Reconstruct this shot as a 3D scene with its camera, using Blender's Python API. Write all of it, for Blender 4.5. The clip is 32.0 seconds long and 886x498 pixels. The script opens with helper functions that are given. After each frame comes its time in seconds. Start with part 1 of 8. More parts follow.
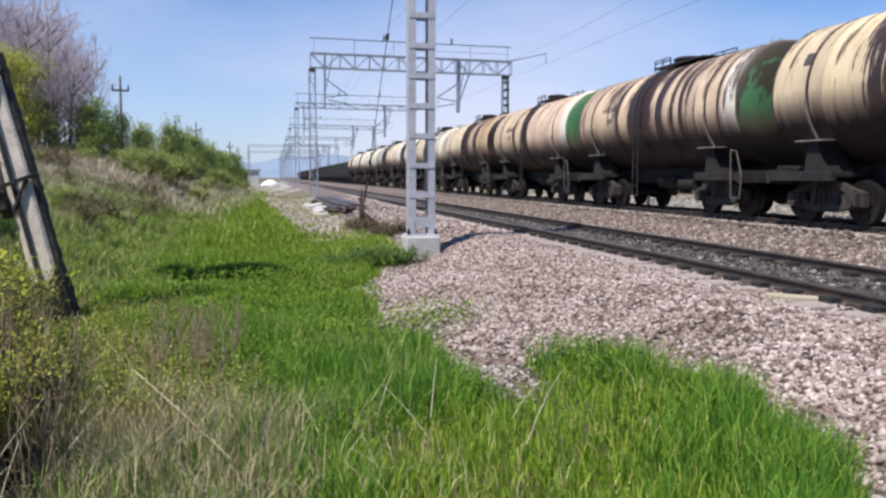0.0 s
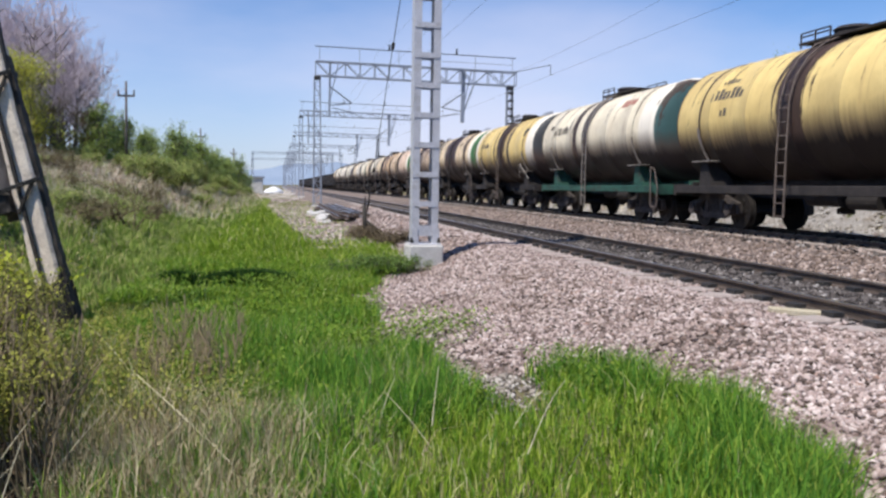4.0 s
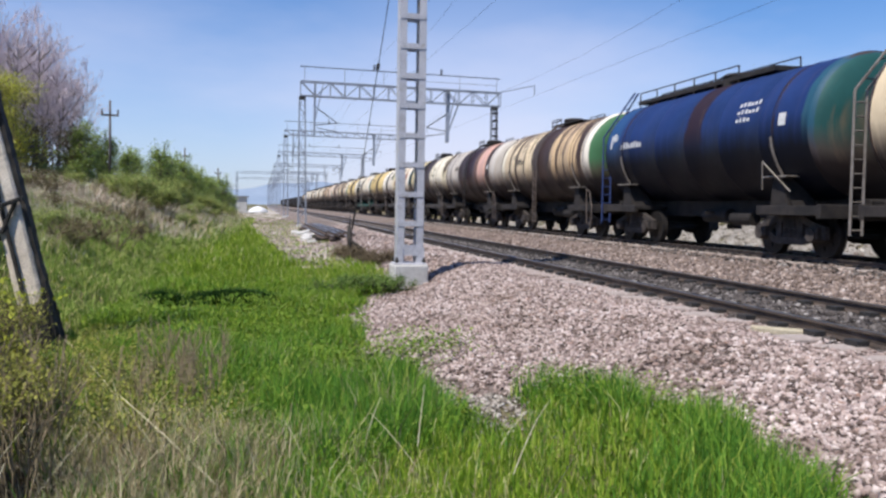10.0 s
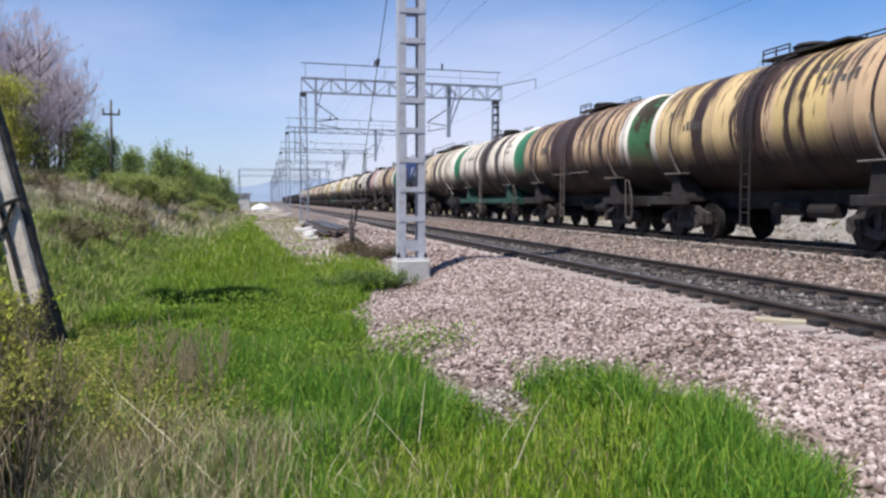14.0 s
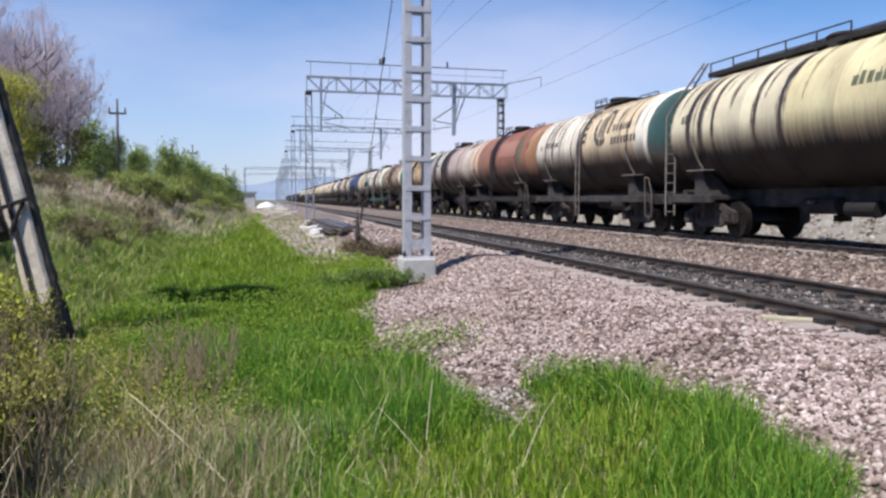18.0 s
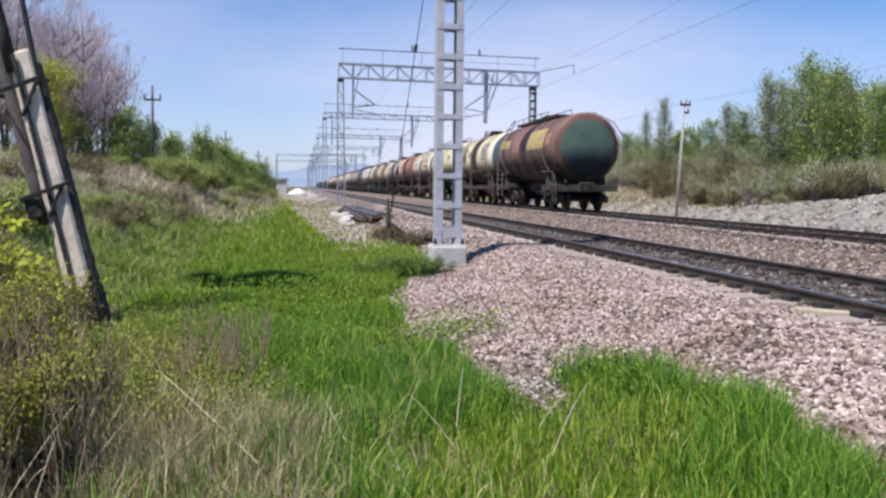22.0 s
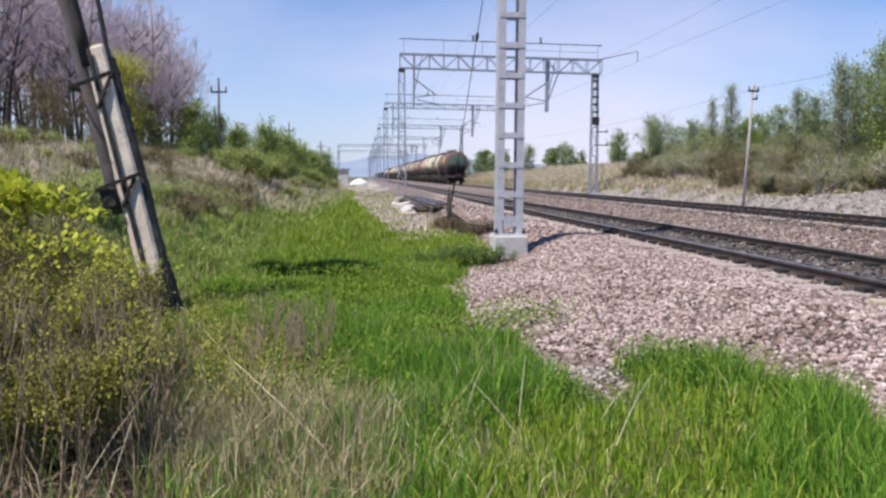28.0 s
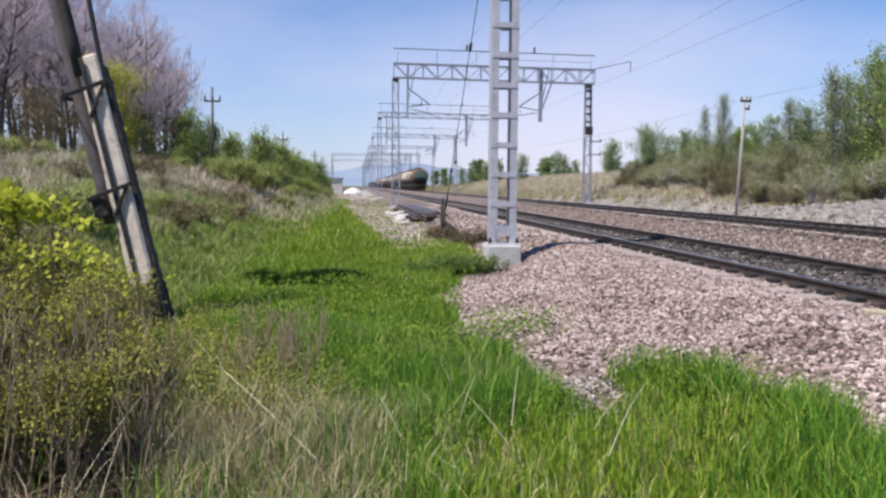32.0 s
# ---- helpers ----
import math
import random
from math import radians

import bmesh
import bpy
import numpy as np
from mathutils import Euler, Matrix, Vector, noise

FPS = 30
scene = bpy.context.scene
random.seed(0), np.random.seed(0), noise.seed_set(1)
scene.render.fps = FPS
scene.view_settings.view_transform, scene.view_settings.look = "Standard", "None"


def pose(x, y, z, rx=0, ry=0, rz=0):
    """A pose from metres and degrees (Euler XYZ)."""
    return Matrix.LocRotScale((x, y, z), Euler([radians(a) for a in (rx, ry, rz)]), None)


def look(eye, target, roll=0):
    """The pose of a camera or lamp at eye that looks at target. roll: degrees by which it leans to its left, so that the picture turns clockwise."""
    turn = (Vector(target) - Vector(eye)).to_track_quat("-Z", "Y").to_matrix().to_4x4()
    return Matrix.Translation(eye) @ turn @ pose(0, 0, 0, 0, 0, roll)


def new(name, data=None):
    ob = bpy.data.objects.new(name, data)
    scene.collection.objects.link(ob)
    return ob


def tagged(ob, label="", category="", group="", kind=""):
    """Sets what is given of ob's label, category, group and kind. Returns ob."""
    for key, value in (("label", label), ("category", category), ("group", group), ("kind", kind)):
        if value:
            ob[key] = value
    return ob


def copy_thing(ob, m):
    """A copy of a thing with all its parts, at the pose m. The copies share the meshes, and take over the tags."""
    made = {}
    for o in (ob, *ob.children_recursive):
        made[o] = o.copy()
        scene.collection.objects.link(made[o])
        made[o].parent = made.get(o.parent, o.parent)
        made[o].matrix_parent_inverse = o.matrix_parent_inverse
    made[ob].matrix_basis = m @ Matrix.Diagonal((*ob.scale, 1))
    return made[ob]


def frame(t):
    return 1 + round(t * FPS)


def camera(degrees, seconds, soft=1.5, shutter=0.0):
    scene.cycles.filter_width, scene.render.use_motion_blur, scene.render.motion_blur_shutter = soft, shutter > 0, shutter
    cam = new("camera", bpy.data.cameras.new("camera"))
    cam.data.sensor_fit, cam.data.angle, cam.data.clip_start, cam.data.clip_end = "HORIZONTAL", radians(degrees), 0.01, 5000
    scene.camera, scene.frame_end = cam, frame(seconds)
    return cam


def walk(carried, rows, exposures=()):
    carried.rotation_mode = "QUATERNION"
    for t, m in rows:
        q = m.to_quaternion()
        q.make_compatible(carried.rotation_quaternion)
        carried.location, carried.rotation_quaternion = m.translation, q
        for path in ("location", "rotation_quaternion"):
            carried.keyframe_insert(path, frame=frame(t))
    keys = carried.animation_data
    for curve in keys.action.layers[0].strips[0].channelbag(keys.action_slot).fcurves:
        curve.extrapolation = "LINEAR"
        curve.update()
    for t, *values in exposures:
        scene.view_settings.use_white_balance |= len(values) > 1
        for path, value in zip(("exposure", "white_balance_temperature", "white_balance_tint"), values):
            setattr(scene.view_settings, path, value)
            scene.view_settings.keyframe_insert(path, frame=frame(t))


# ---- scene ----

# ---- camera and its way: seconds, x, y, z, yaw, pitch, roll ----
PATH = [
    (0, 0.027, 0.032, 1.039, -11.66, -5.06, -0.18),
    (0.5, 0.025, 0.035, 1.036, -11.87, -5.05, -0.19),
    (1, 0.025, 0.030, 1.042, -11.90, -4.96, -0.18),
    (1.5, 0.021, 0.015, 1.038, -11.79, -4.65, -0.11),
    (2, 0.016, 0.015, 1.041, -11.83, -4.27, 0.34),
    (2.5, 0.006, 0.004, 1.042, -11.46, -4.10, 0.49),
    (3, 0.005, 0.014, 1.034, -11.50, -4.39, 0.53),
    (3.5, 0.015, 0.026, 1.032, -11.49, -4.44, 0.57),
    (5.5, 0.015, 0.009, 1.038, -11.91, -4.12, 1.11),
    (6, 0.012, 0.014, 1.032, -12.34, -4.27, 1.06),
    (6.5, 0.018, 0.008, 1.039, -12.30, -4.11, 1.12),
    (7, 0.017, 0.015, 1.037, -12.40, -3.96, 0.52),
    (7.5, 0.017, 0.013, 1.039, -12.23, -3.78, 0.86),
    (8, 0.019, 0.007, 1.043, -12.52, -3.37, 0.52),
    (8.5, 0.021, 0.005, 1.045, -12.77, -2.64, 0.63),
    (9, 0.008, 0.000, 1.040, -12.43, -2.77, 0.83),
    (9.5, 0.013, -0.007, 1.036, -12.51, -2.71, 0.68),
    (10, 0.005, 0.001, 1.039, -12.56, -3.02, 0.65),
    (10.5, 0.020, 0.008, 1.037, -12.46, -3.35, 0.55),
    (11, 0.024, 0.006, 1.036, -12.61, -3.26, 0.18),
    (11.5, 0.021, 0.009, 1.034, -12.82, -3.09, 0.38),
    (12, 0.025, 0.010, 1.039, -12.83, -3.04, 0.36),
    (12.5, 0.029, 0.020, 1.038, -12.76, -3.19, 0.24),
    (13, 0.043, 0.021, 1.036, -12.62, -3.48, 0.21),
    (13.5, 0.047, 0.019, 1.037, -12.95, -3.69, 0.12),
    (14, 0.041, 0.028, 1.035, -12.32, -3.38, -0.12),
    (14.5, 0.045, 0.019, 1.032, -12.53, -3.37, -0.61),
    (16.5, 0.042, 0.015, 1.043, -12.05, -3.41, -0.39),
    (17, 0.033, 0.009, 1.041, -11.90, -3.41, -0.32),
    (17.5, 0.023, 0.005, 1.038, -11.86, -3.58, -0.17),
    (18, 0.024, 0.007, 1.042, -11.95, -3.51, -0.21),
    (18.5, 0.025, -0.003, 1.045, -11.83, -3.25, -0.07),
    (19, 0.025, 0.002, 1.042, -11.83, -3.48, 0.04),
    (19.5, 0.027, 0.014, 1.038, -11.64, -4.06, 0.20),
    (20, 0.023, 0.018, 1.039, -11.05, -4.38, 0.06),
    (20.5, 0.016, 0.009, 1.041, -10.08, -4.41, 0.16),
    (21, 0.008, 0.005, 1.040, -9.68, -4.58, 0.19),
    (21.5, 0.017, 0.002, 1.042, -9.67, -4.27, 0.05),
    (22, 0.010, 0.005, 1.041, -9.85, -4.35, 0.26),
    (22.5, 0.004, -0.001, 1.034, -9.36, -4.29, 0.54),
    (23, 0.001, 0.006, 1.041, -8.82, -4.45, 0.41),
    (23.5, -0.000, 0.005, 1.043, -8.36, -4.53, 0.28),
    (24, 0.009, 0.007, 1.037, -8.16, -4.57, -0.08),
    (24.5, 0.011, 0.013, 1.042, -8.42, -4.80, -0.11),
    (26.5, 0.017, 0.017, 1.037, -7.71, -5.02, -0.54),
    (27, 0.008, 0.008, 1.043, -7.29, -4.95, -0.42),
    (27.5, -0.008, 0.007, 1.037, -6.68, -4.94, -0.04),
    (28, -0.010, -0.007, 1.036, -5.62, -5.08, 0.04),
    (28.5, -0.007, -0.014, 1.039, -4.79, -5.12, 0.13),
    (29, -0.014, -0.019, 1.040, -4.43, -4.97, 0.11),
    (29.5, 0.001, -0.028, 1.043, -4.58, -4.92, 0.15),
    (30, 0.008, -0.012, 1.042, -4.91, -4.56, -0.05),
    (30.5, 0.009, -0.010, 1.041, -5.27, -4.43, 0.24),
    (31, 0.004, -0.024, 1.043, -5.55, -4.06, 0.52),
    (31.5, -0.000, -0.003, 1.046, -6.07, -4.38, 0.47),
    (32, -0.000, -0.003, 1.041, -6.05, -4.44, 0.09),
]
EXPO = 0.19


def aim(x, y, z, yaw, pitch, roll):
    yw, pt = radians(yaw), radians(pitch)
    ahead = Vector((-math.sin(yw) * math.cos(pt), math.cos(yw) * math.cos(pt), math.sin(pt)))
    return look((x, y, z), Vector((x, y, z)) + ahead * 10, roll)


cam = camera(57.0, 32.0, 2.6)
walk(cam, [(row[0], aim(*row[1:])) for row in PATH], exposures=[(0, EXPO, 6500, 10), (14, EXPO, 6500, 10), (22, EXPO + 0.03, 6560, 11.5), (30, EXPO + 0.06, 6680, 13.5), (32, EXPO, 6650, 13)])

# ---- sky and sun ----
SUN_TO = Vector((-0.445, -0.286, 0.848)).normalized()
world = bpy.data.worlds.new("sky")
scene.world = world
world.use_nodes = True
wn, wl = world.node_tree.nodes, world.node_tree.links
wn.clear()
w_out = wn.new("ShaderNodeOutputWorld")
w_bg = wn.new("ShaderNodeBackground")
w_sky = wn.new("ShaderNodeTexSky")
w_sky.sky_type = "NISHITA"
w_sky.sun_disc = False
w_sky.sun_elevation = math.asin(SUN_TO.z)
w_sky.sun_rotation = math.atan2(SUN_TO.x, SUN_TO.y)
w_sky.air_density, w_sky.dust_density, w_sky.ozone_density = 1.0, 0.5, 1.6
w_map = wn.new("ShaderNodeMapping")
w_map.inputs["Scale"].default_value = (1.0, 1.0, 3.2)
w_tc = wn.new("ShaderNodeTexCoord")
w_noise = wn.new("ShaderNodeTexNoise")
w_noise.inputs["Scale"].default_value = 1.7
w_noise.inputs["Detail"].default_value = 7
w_noise.inputs["Roughness"].default_value = 0.52
w_ramp = wn.new("ShaderNodeValToRGB")
w_ramp.color_ramp.elements[0].position, w_ramp.color_ramp.elements[1].position = 0.54, 0.84
w_mix = wn.new("ShaderNodeMixRGB")
w_mix.inputs[2].default_value = (7.6, 7.55, 9.2, 1)
w_scale = wn.new("ShaderNodeMath")
w_scale.operation = "MULTIPLY"
w_scale.inputs[1].default_value = 0.36
wl.new(w_tc.outputs["Generated"], w_map.inputs["Vector"])
wl.new(w_map.outputs["Vector"], w_noise.inputs["Vector"])
wl.new(w_noise.outputs["Fac"], w_ramp.inputs["Fac"])
wl.new(w_ramp.outputs["Color"], w_scale.inputs[0])
w_sep = wn.new("ShaderNodeSeparateXYZ")
wl.new(w_tc.outputs["Generated"], w_sep.inputs[0])
w_haze = wn.new("ShaderNodeMapRange")
w_haze.interpolation_type = "SMOOTHSTEP"
w_haze.inputs["From Min"].default_value, w_haze.inputs["From Max"].default_value = 0.26, -0.02
w_haze.inputs["To Max"].default_value = 0.50
wl.new(w_sep.outputs["Z"], w_haze.inputs["Value"])
w_bank = wn.new("ShaderNodeMapRange")
w_bank.interpolation_type = "SMOOTHSTEP"
w_bank.inputs["From Min"].default_value, w_bank.inputs["From Max"].default_value = 0.30, 0.02
w_bank.inputs["To Max"].default_value = 0.40
w_off = wn.new("ShaderNodeMath")
w_off.operation, w_off.inputs[1].default_value = "SUBTRACT", 0.24
wl.new(w_sep.outputs["X"], w_off.inputs[0])
w_abs = wn.new("ShaderNodeMath")
w_abs.operation = "ABSOLUTE"
wl.new(w_off.outputs[0], w_abs.inputs[0])
wl.new(w_abs.outputs[0], w_bank.inputs["Value"])
w_low = wn.new("ShaderNodeMapRange")
w_low.interpolation_type = "SMOOTHSTEP"
w_low.inputs["From Min"].default_value, w_low.inputs["From Max"].default_value = 0.40, 0.05
wl.new(w_sep.outputs["Z"], w_low.inputs["Value"])
w_veil = wn.new("ShaderNodeMath")
w_veil.operation = "MULTIPLY"
wl.new(w_bank.outputs[0], w_veil.inputs[0])
wl.new(w_low.outputs[0], w_veil.inputs[1])
w_thin = wn.new("ShaderNodeMath")
w_thin.operation = "ADD"
wl.new(w_veil.outputs[0], w_thin.inputs[0])
wl.new(w_haze.outputs[0], w_thin.inputs[1])
w_both = wn.new("ShaderNodeMath")
w_both.operation, w_both.use_clamp = "ADD", True
wl.new(w_scale.outputs[0], w_both.inputs[0])
wl.new(w_thin.outputs[0], w_both.inputs[1])
wl.new(w_both.outputs[0], w_mix.inputs[0])
w_tint = wn.new("ShaderNodeMixRGB")
w_tint.blend_type, w_tint.inputs[0].default_value, w_tint.inputs[2].default_value = "MULTIPLY", 1.0, (0.58, 0.89, 1.30, 1)
wl.new(w_sky.outputs["Color"], w_tint.inputs[1])
wl.new(w_tint.outputs[0], w_mix.inputs[1])
wl.new(w_mix.outputs["Color"], w_bg.inputs["Color"])
w_bg.inputs["Strength"].default_value = 0.096
wl.new(w_bg.outputs[0], w_out.inputs["Surface"])

sun = new("sun", bpy.data.lights.new("sun", "SUN"))
sun.data.energy, sun.data.angle, sun.data.color = 5.0, radians(0.55), (1.0, 0.95, 0.87)
sun.matrix_world = look(SUN_TO * 100, (0, 0, 0))


# ---- materials ----
def nodes_of(name):
    m = bpy.data.materials.new(name)
    m.use_nodes = True
    return m, m.node_tree.nodes, m.node_tree.links, m.node_tree.nodes["Principled BSDF"]


def add(n, kind, **sets):
    node = n.new(kind)
    for key, value in sets.items():
        node.inputs[key.replace("_", " ")].default_value = value
    return node


def noise_fac(n, l, scale, detail=5, rough=0.6, coords="Object", stretch=(1, 1, 1), offset=(0, 0, 0)):
    tc, mp, nz = n.new("ShaderNodeTexCoord"), n.new("ShaderNodeMapping"), n.new("ShaderNodeTexNoise")
    mp.inputs["Scale"].default_value, mp.inputs["Location"].default_value = stretch, offset
    nz.inputs["Scale"].default_value, nz.inputs["Detail"].default_value, nz.inputs["Roughness"].default_value = scale, detail, rough
    l.new(tc.outputs[coords], mp.inputs["Vector"])
    l.new(mp.outputs["Vector"], nz.inputs["Vector"])
    return nz.outputs["Fac"]


def ramp(n, l, fac, stops):
    r = n.new("ShaderNodeValToRGB")
    while len(r.color_ramp.elements) < len(stops):
        r.color_ramp.elements.new(0.5)
    for e, (p, c) in zip(r.color_ramp.elements, stops):
        e.position, e.color = p, (*c, 1) if len(c) == 3 else c
    l.new(fac, r.inputs["Fac"])
    return r.outputs["Color"]


def step(n, l, value, lo, hi):
    m = n.new("ShaderNodeMapRange")
    m.inputs["From Min"].default_value, m.inputs["From Max"].default_value = lo, hi
    l.new(value, m.inputs["Value"])
    return m.outputs["Result"]


def calc(n, l, op, a, b=0.0):
    m = n.new("ShaderNodeMath")
    m.operation = op
    for i, v in enumerate((a, b)):
        if isinstance(v, (int, float)):
            m.inputs[i].default_value = v
        else:
            l.new(v, m.inputs[i])
    return m.outputs[0]


def mixc(n, l, fac, a, b):
    m = n.new("ShaderNodeMixRGB")
    for i, v in ((0, fac), (1, a), (2, b)):
        if isinstance(v, (int, float)):
            m.inputs[i].default_value = v
        elif isinstance(v, tuple):
            m.inputs[i].default_value = (*v, 1)
        else:
            l.new(v, m.inputs[i])
    return m.outputs[0]


def bump(n, l, p, height, strength=0.4, dist=0.02):
    b = add(n, "ShaderNodeBump", Strength=strength, Distance=dist)
    l.new(height, b.inputs["Height"])
    l.new(b.outputs["Normal"], p.inputs["Normal"])


def surface(name, c1, c2, scale=6, rough=0.8, metal=0.0, fine=60, bumpy=0.3, dist=0.01, per_object=0.0, c3=None, patch=0.9):
    """Two colours mottled by broad noise, fine grain on top, a little relief."""
    m, n, l, p = nodes_of(name)
    broad = noise_fac(n, l, scale, 6, 0.65)
    col = ramp(n, l, broad, [(0.35, c1), (0.65, c2)])
    if c3:
        spots = noise_fac(n, l, scale * patch, 8, 0.7, offset=(13, 7, 3))
        col = mixc(n, l, step(n, l, spots, 0.54, 0.66), col, c3)
    grain = noise_fac(n, l, fine, 3, 0.7)
    shade = ramp(n, l, grain, [(0.3, (0.72, 0.72, 0.72)), (0.7, (1.15, 1.15, 1.15))])
    mult = n.new("ShaderNodeMixRGB")
    mult.blend_type = "MULTIPLY"
    mult.inputs[0].default_value = 1
    l.new(col, mult.inputs[1])
    l.new(shade, mult.inputs[2])
    col = mult.outputs[0]
    if per_object:
        info = n.new("ShaderNodeObjectInfo")
        hsv = n.new("ShaderNodeHueSaturation")
        l.new(step(n, l, info.outputs["Random"], 0, 1), hsv.inputs["Fac"])
        v = n.new("ShaderNodeMapRange")
        v.inputs["To Min"].default_value, v.inputs["To Max"].default_value = 1 - per_object, 1 + per_object
        l.new(info.outputs["Random"], v.inputs["Value"])
        l.new(v.outputs[0], hsv.inputs["Value"])
        hsv.inputs["Fac"].default_value = 1
        for k in list(l):
            if k.to_socket == hsv.inputs["Fac"]:
                l.remove(k)
        l.new(col, hsv.inputs["Color"])
        col = hsv.outputs["Color"]
    l.new(col, p.inputs["Base Color"])
    p.inputs["Roughness"].default_value, p.inputs["Metallic"].default_value = rough, metal
    if bumpy:
        bump(n, l, p, grain, bumpy, dist)
    return m


def leafy(name, stops, rough=0.55, through_light=0.35, gain=1.55):
    """Leaves and blades: each island takes its own tint; some light passes through."""
    m, n, l, p = nodes_of(name)
    stops = [(at, tuple(min(0.75, v * gain) for v in c)) for at, c in stops]
    geo = n.new("ShaderNodeNewGeometry")
    col = ramp(n, l, geo.outputs["Random Per Island"], stops)
    l.new(col, p.inputs["Base Color"])
    p.inputs["Roughness"].default_value = rough
    p.inputs["Specular IOR Level"].default_value = 0.12
    tr, mx = n.new("ShaderNodeBsdfTranslucent"), n.new("ShaderNodeMixShader")
    l.new(col, tr.inputs["Color"])
    mx.inputs[0].default_value = through_light
    l.new(p.outputs[0], mx.inputs[1])
    l.new(tr.outputs[0], mx.inputs[2])
    l.new(mx.outputs[0], n["Material Output"].inputs["Surface"])
    return m


M_SOIL = surface("soil_and_thatch", (0.10, 0.095, 0.035), (0.20, 0.16, 0.08), 1.1, 0.95, fine=26, bumpy=0.9, dist=0.05, c3=(0.07, 0.12, 0.02))
M_DIRT = surface("stony_dirt", (0.38, 0.325, 0.275), (0.52, 0.46, 0.40), 0.8, 0.95, fine=22, bumpy=0.9, dist=0.05, c3=(0.2, 0.19, 0.1))
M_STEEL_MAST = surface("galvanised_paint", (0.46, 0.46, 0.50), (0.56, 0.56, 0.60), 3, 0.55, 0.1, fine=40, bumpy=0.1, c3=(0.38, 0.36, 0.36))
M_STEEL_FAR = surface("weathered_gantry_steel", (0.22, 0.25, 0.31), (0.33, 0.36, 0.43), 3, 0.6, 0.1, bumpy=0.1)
M_DARK = surface("dark_fitting", (0.02, 0.02, 0.022), (0.05, 0.045, 0.04), 8, 0.7, 0.2)
M_CONC = surface("pale_concrete", (0.48, 0.46, 0.44), (0.62, 0.60, 0.57), 2.5, 0.9, fine=70, bumpy=0.4, c3=(0.36, 0.34, 0.31))
M_STUB = surface("weathered_concrete", (0.62, 0.53, 0.44), (0.84, 0.74, 0.62), 6, 0.9, fine=60, bumpy=0.7, c3=(0.38, 0.31, 0.25), patch=0.6)
M_TAR = surface("tarred_wood", (0.012, 0.010, 0.009), (0.05, 0.042, 0.036), 5, 0.8, bumpy=0.6)
M_WOOD = surface("grey_pole_wood", (0.085, 0.075, 0.072), (0.15, 0.13, 0.125), 4, 0.9, bumpy=0.5)
M_POLE_PALE = surface("pale_pole_wood", (0.34, 0.31, 0.28), (0.46, 0.43, 0.4), 4, 0.9, bumpy=0.4)
M_RAIL = surface("rail_steel", (0.085, 0.066, 0.056), (0.17, 0.13, 0.108), 4, 0.55, 0.5, bumpy=0.2)
M_RAILTOP = surface("polished_rail_head", (0.33, 0.33, 0.34), (0.42, 0.42, 0.43), 6, 0.28, 0.9, bumpy=0.05)


def sleeper_paint():
    """Dusty concrete, soaked with oil between the rails."""
    m, n, l, p = nodes_of("dusty_concrete_sleeper")
    tc, sep = n.new("ShaderNodeTexCoord"), n.new("ShaderNodeSeparateXYZ")
    l.new(tc.outputs["Object"], sep.inputs[0])
    grain = noise_fac(n, l, 22, 6, 0.7)
    col = ramp(n, l, grain, [(0.3, (0.27, 0.22, 0.195)), (0.7, (0.42, 0.355, 0.32))])
    reach = calc(n, l, "ADD", calc(n, l, "ABSOLUTE", sep.outputs["X"]), calc(n, l, "MULTIPLY", calc(n, l, "SUBTRACT", noise_fac(n, l, 5, 4, 0.6), 0.5), 0.3))
    col = mixc(n, l, calc(n, l, "MULTIPLY", step(n, l, reach, 0.92, 0.80), 0.85), col, (0.055, 0.046, 0.042))
    l.new(col, p.inputs["Base Color"])
    p.inputs["Roughness"].default_value = 0.92
    bump(n, l, p, grain, 0.5, 0.01)
    return m


M_SLEEPER = sleeper_paint()
M_CABLE = surface("black_rubber_hose", (0.015, 0.014, 0.014), (0.03, 0.028, 0.027), 10, 0.6)
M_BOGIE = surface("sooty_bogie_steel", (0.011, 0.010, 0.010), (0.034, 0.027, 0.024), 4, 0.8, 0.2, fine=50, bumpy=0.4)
# dusty copy of the bogie steel, lightened for the light on outer castings
M_BOGIE_LIT = surface("dusty_lit_cast_steel", (0.022, 0.018, 0.016), (0.085, 0.068, 0.060), 5, 0.8, 0.1, fine=50, bumpy=0.4)
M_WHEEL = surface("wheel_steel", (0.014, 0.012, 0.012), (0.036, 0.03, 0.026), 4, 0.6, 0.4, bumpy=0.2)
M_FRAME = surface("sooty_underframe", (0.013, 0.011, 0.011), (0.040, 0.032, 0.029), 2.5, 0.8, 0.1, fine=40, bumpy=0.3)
M_FRAME_GREY = surface("dusty_grey_underframe", (0.022, 0.019, 0.018), (0.085, 0.073, 0.067), 2.5, 0.8, 0.1, fine=40, bumpy=0.3, c3=(0.04, 0.035, 0.032))
M_FRAME_GREEN = surface("green_underframe", (0.012, 0.045, 0.034), (0.025, 0.10, 0.07), 2.5, 0.7, 0.0, fine=40, bumpy=0.2, c3=(0.04, 0.035, 0.03))
M_LADDER = surface("ladder_steel", (0.17, 0.145, 0.125), (0.30, 0.265, 0.24), 6, 0.6, 0.3, bumpy=0.2)
M_RUST_PIPE = surface("rusty_pipe", (0.08, 0.06, 0.05), (0.17, 0.13, 0.11), 6, 0.8, bumpy=0.2)
M_LADDER_BLUE = surface("blue_ladder_paint", (0.015, 0.03, 0.12), (0.03, 0.06, 0.2), 6, 0.6, bumpy=0.2)
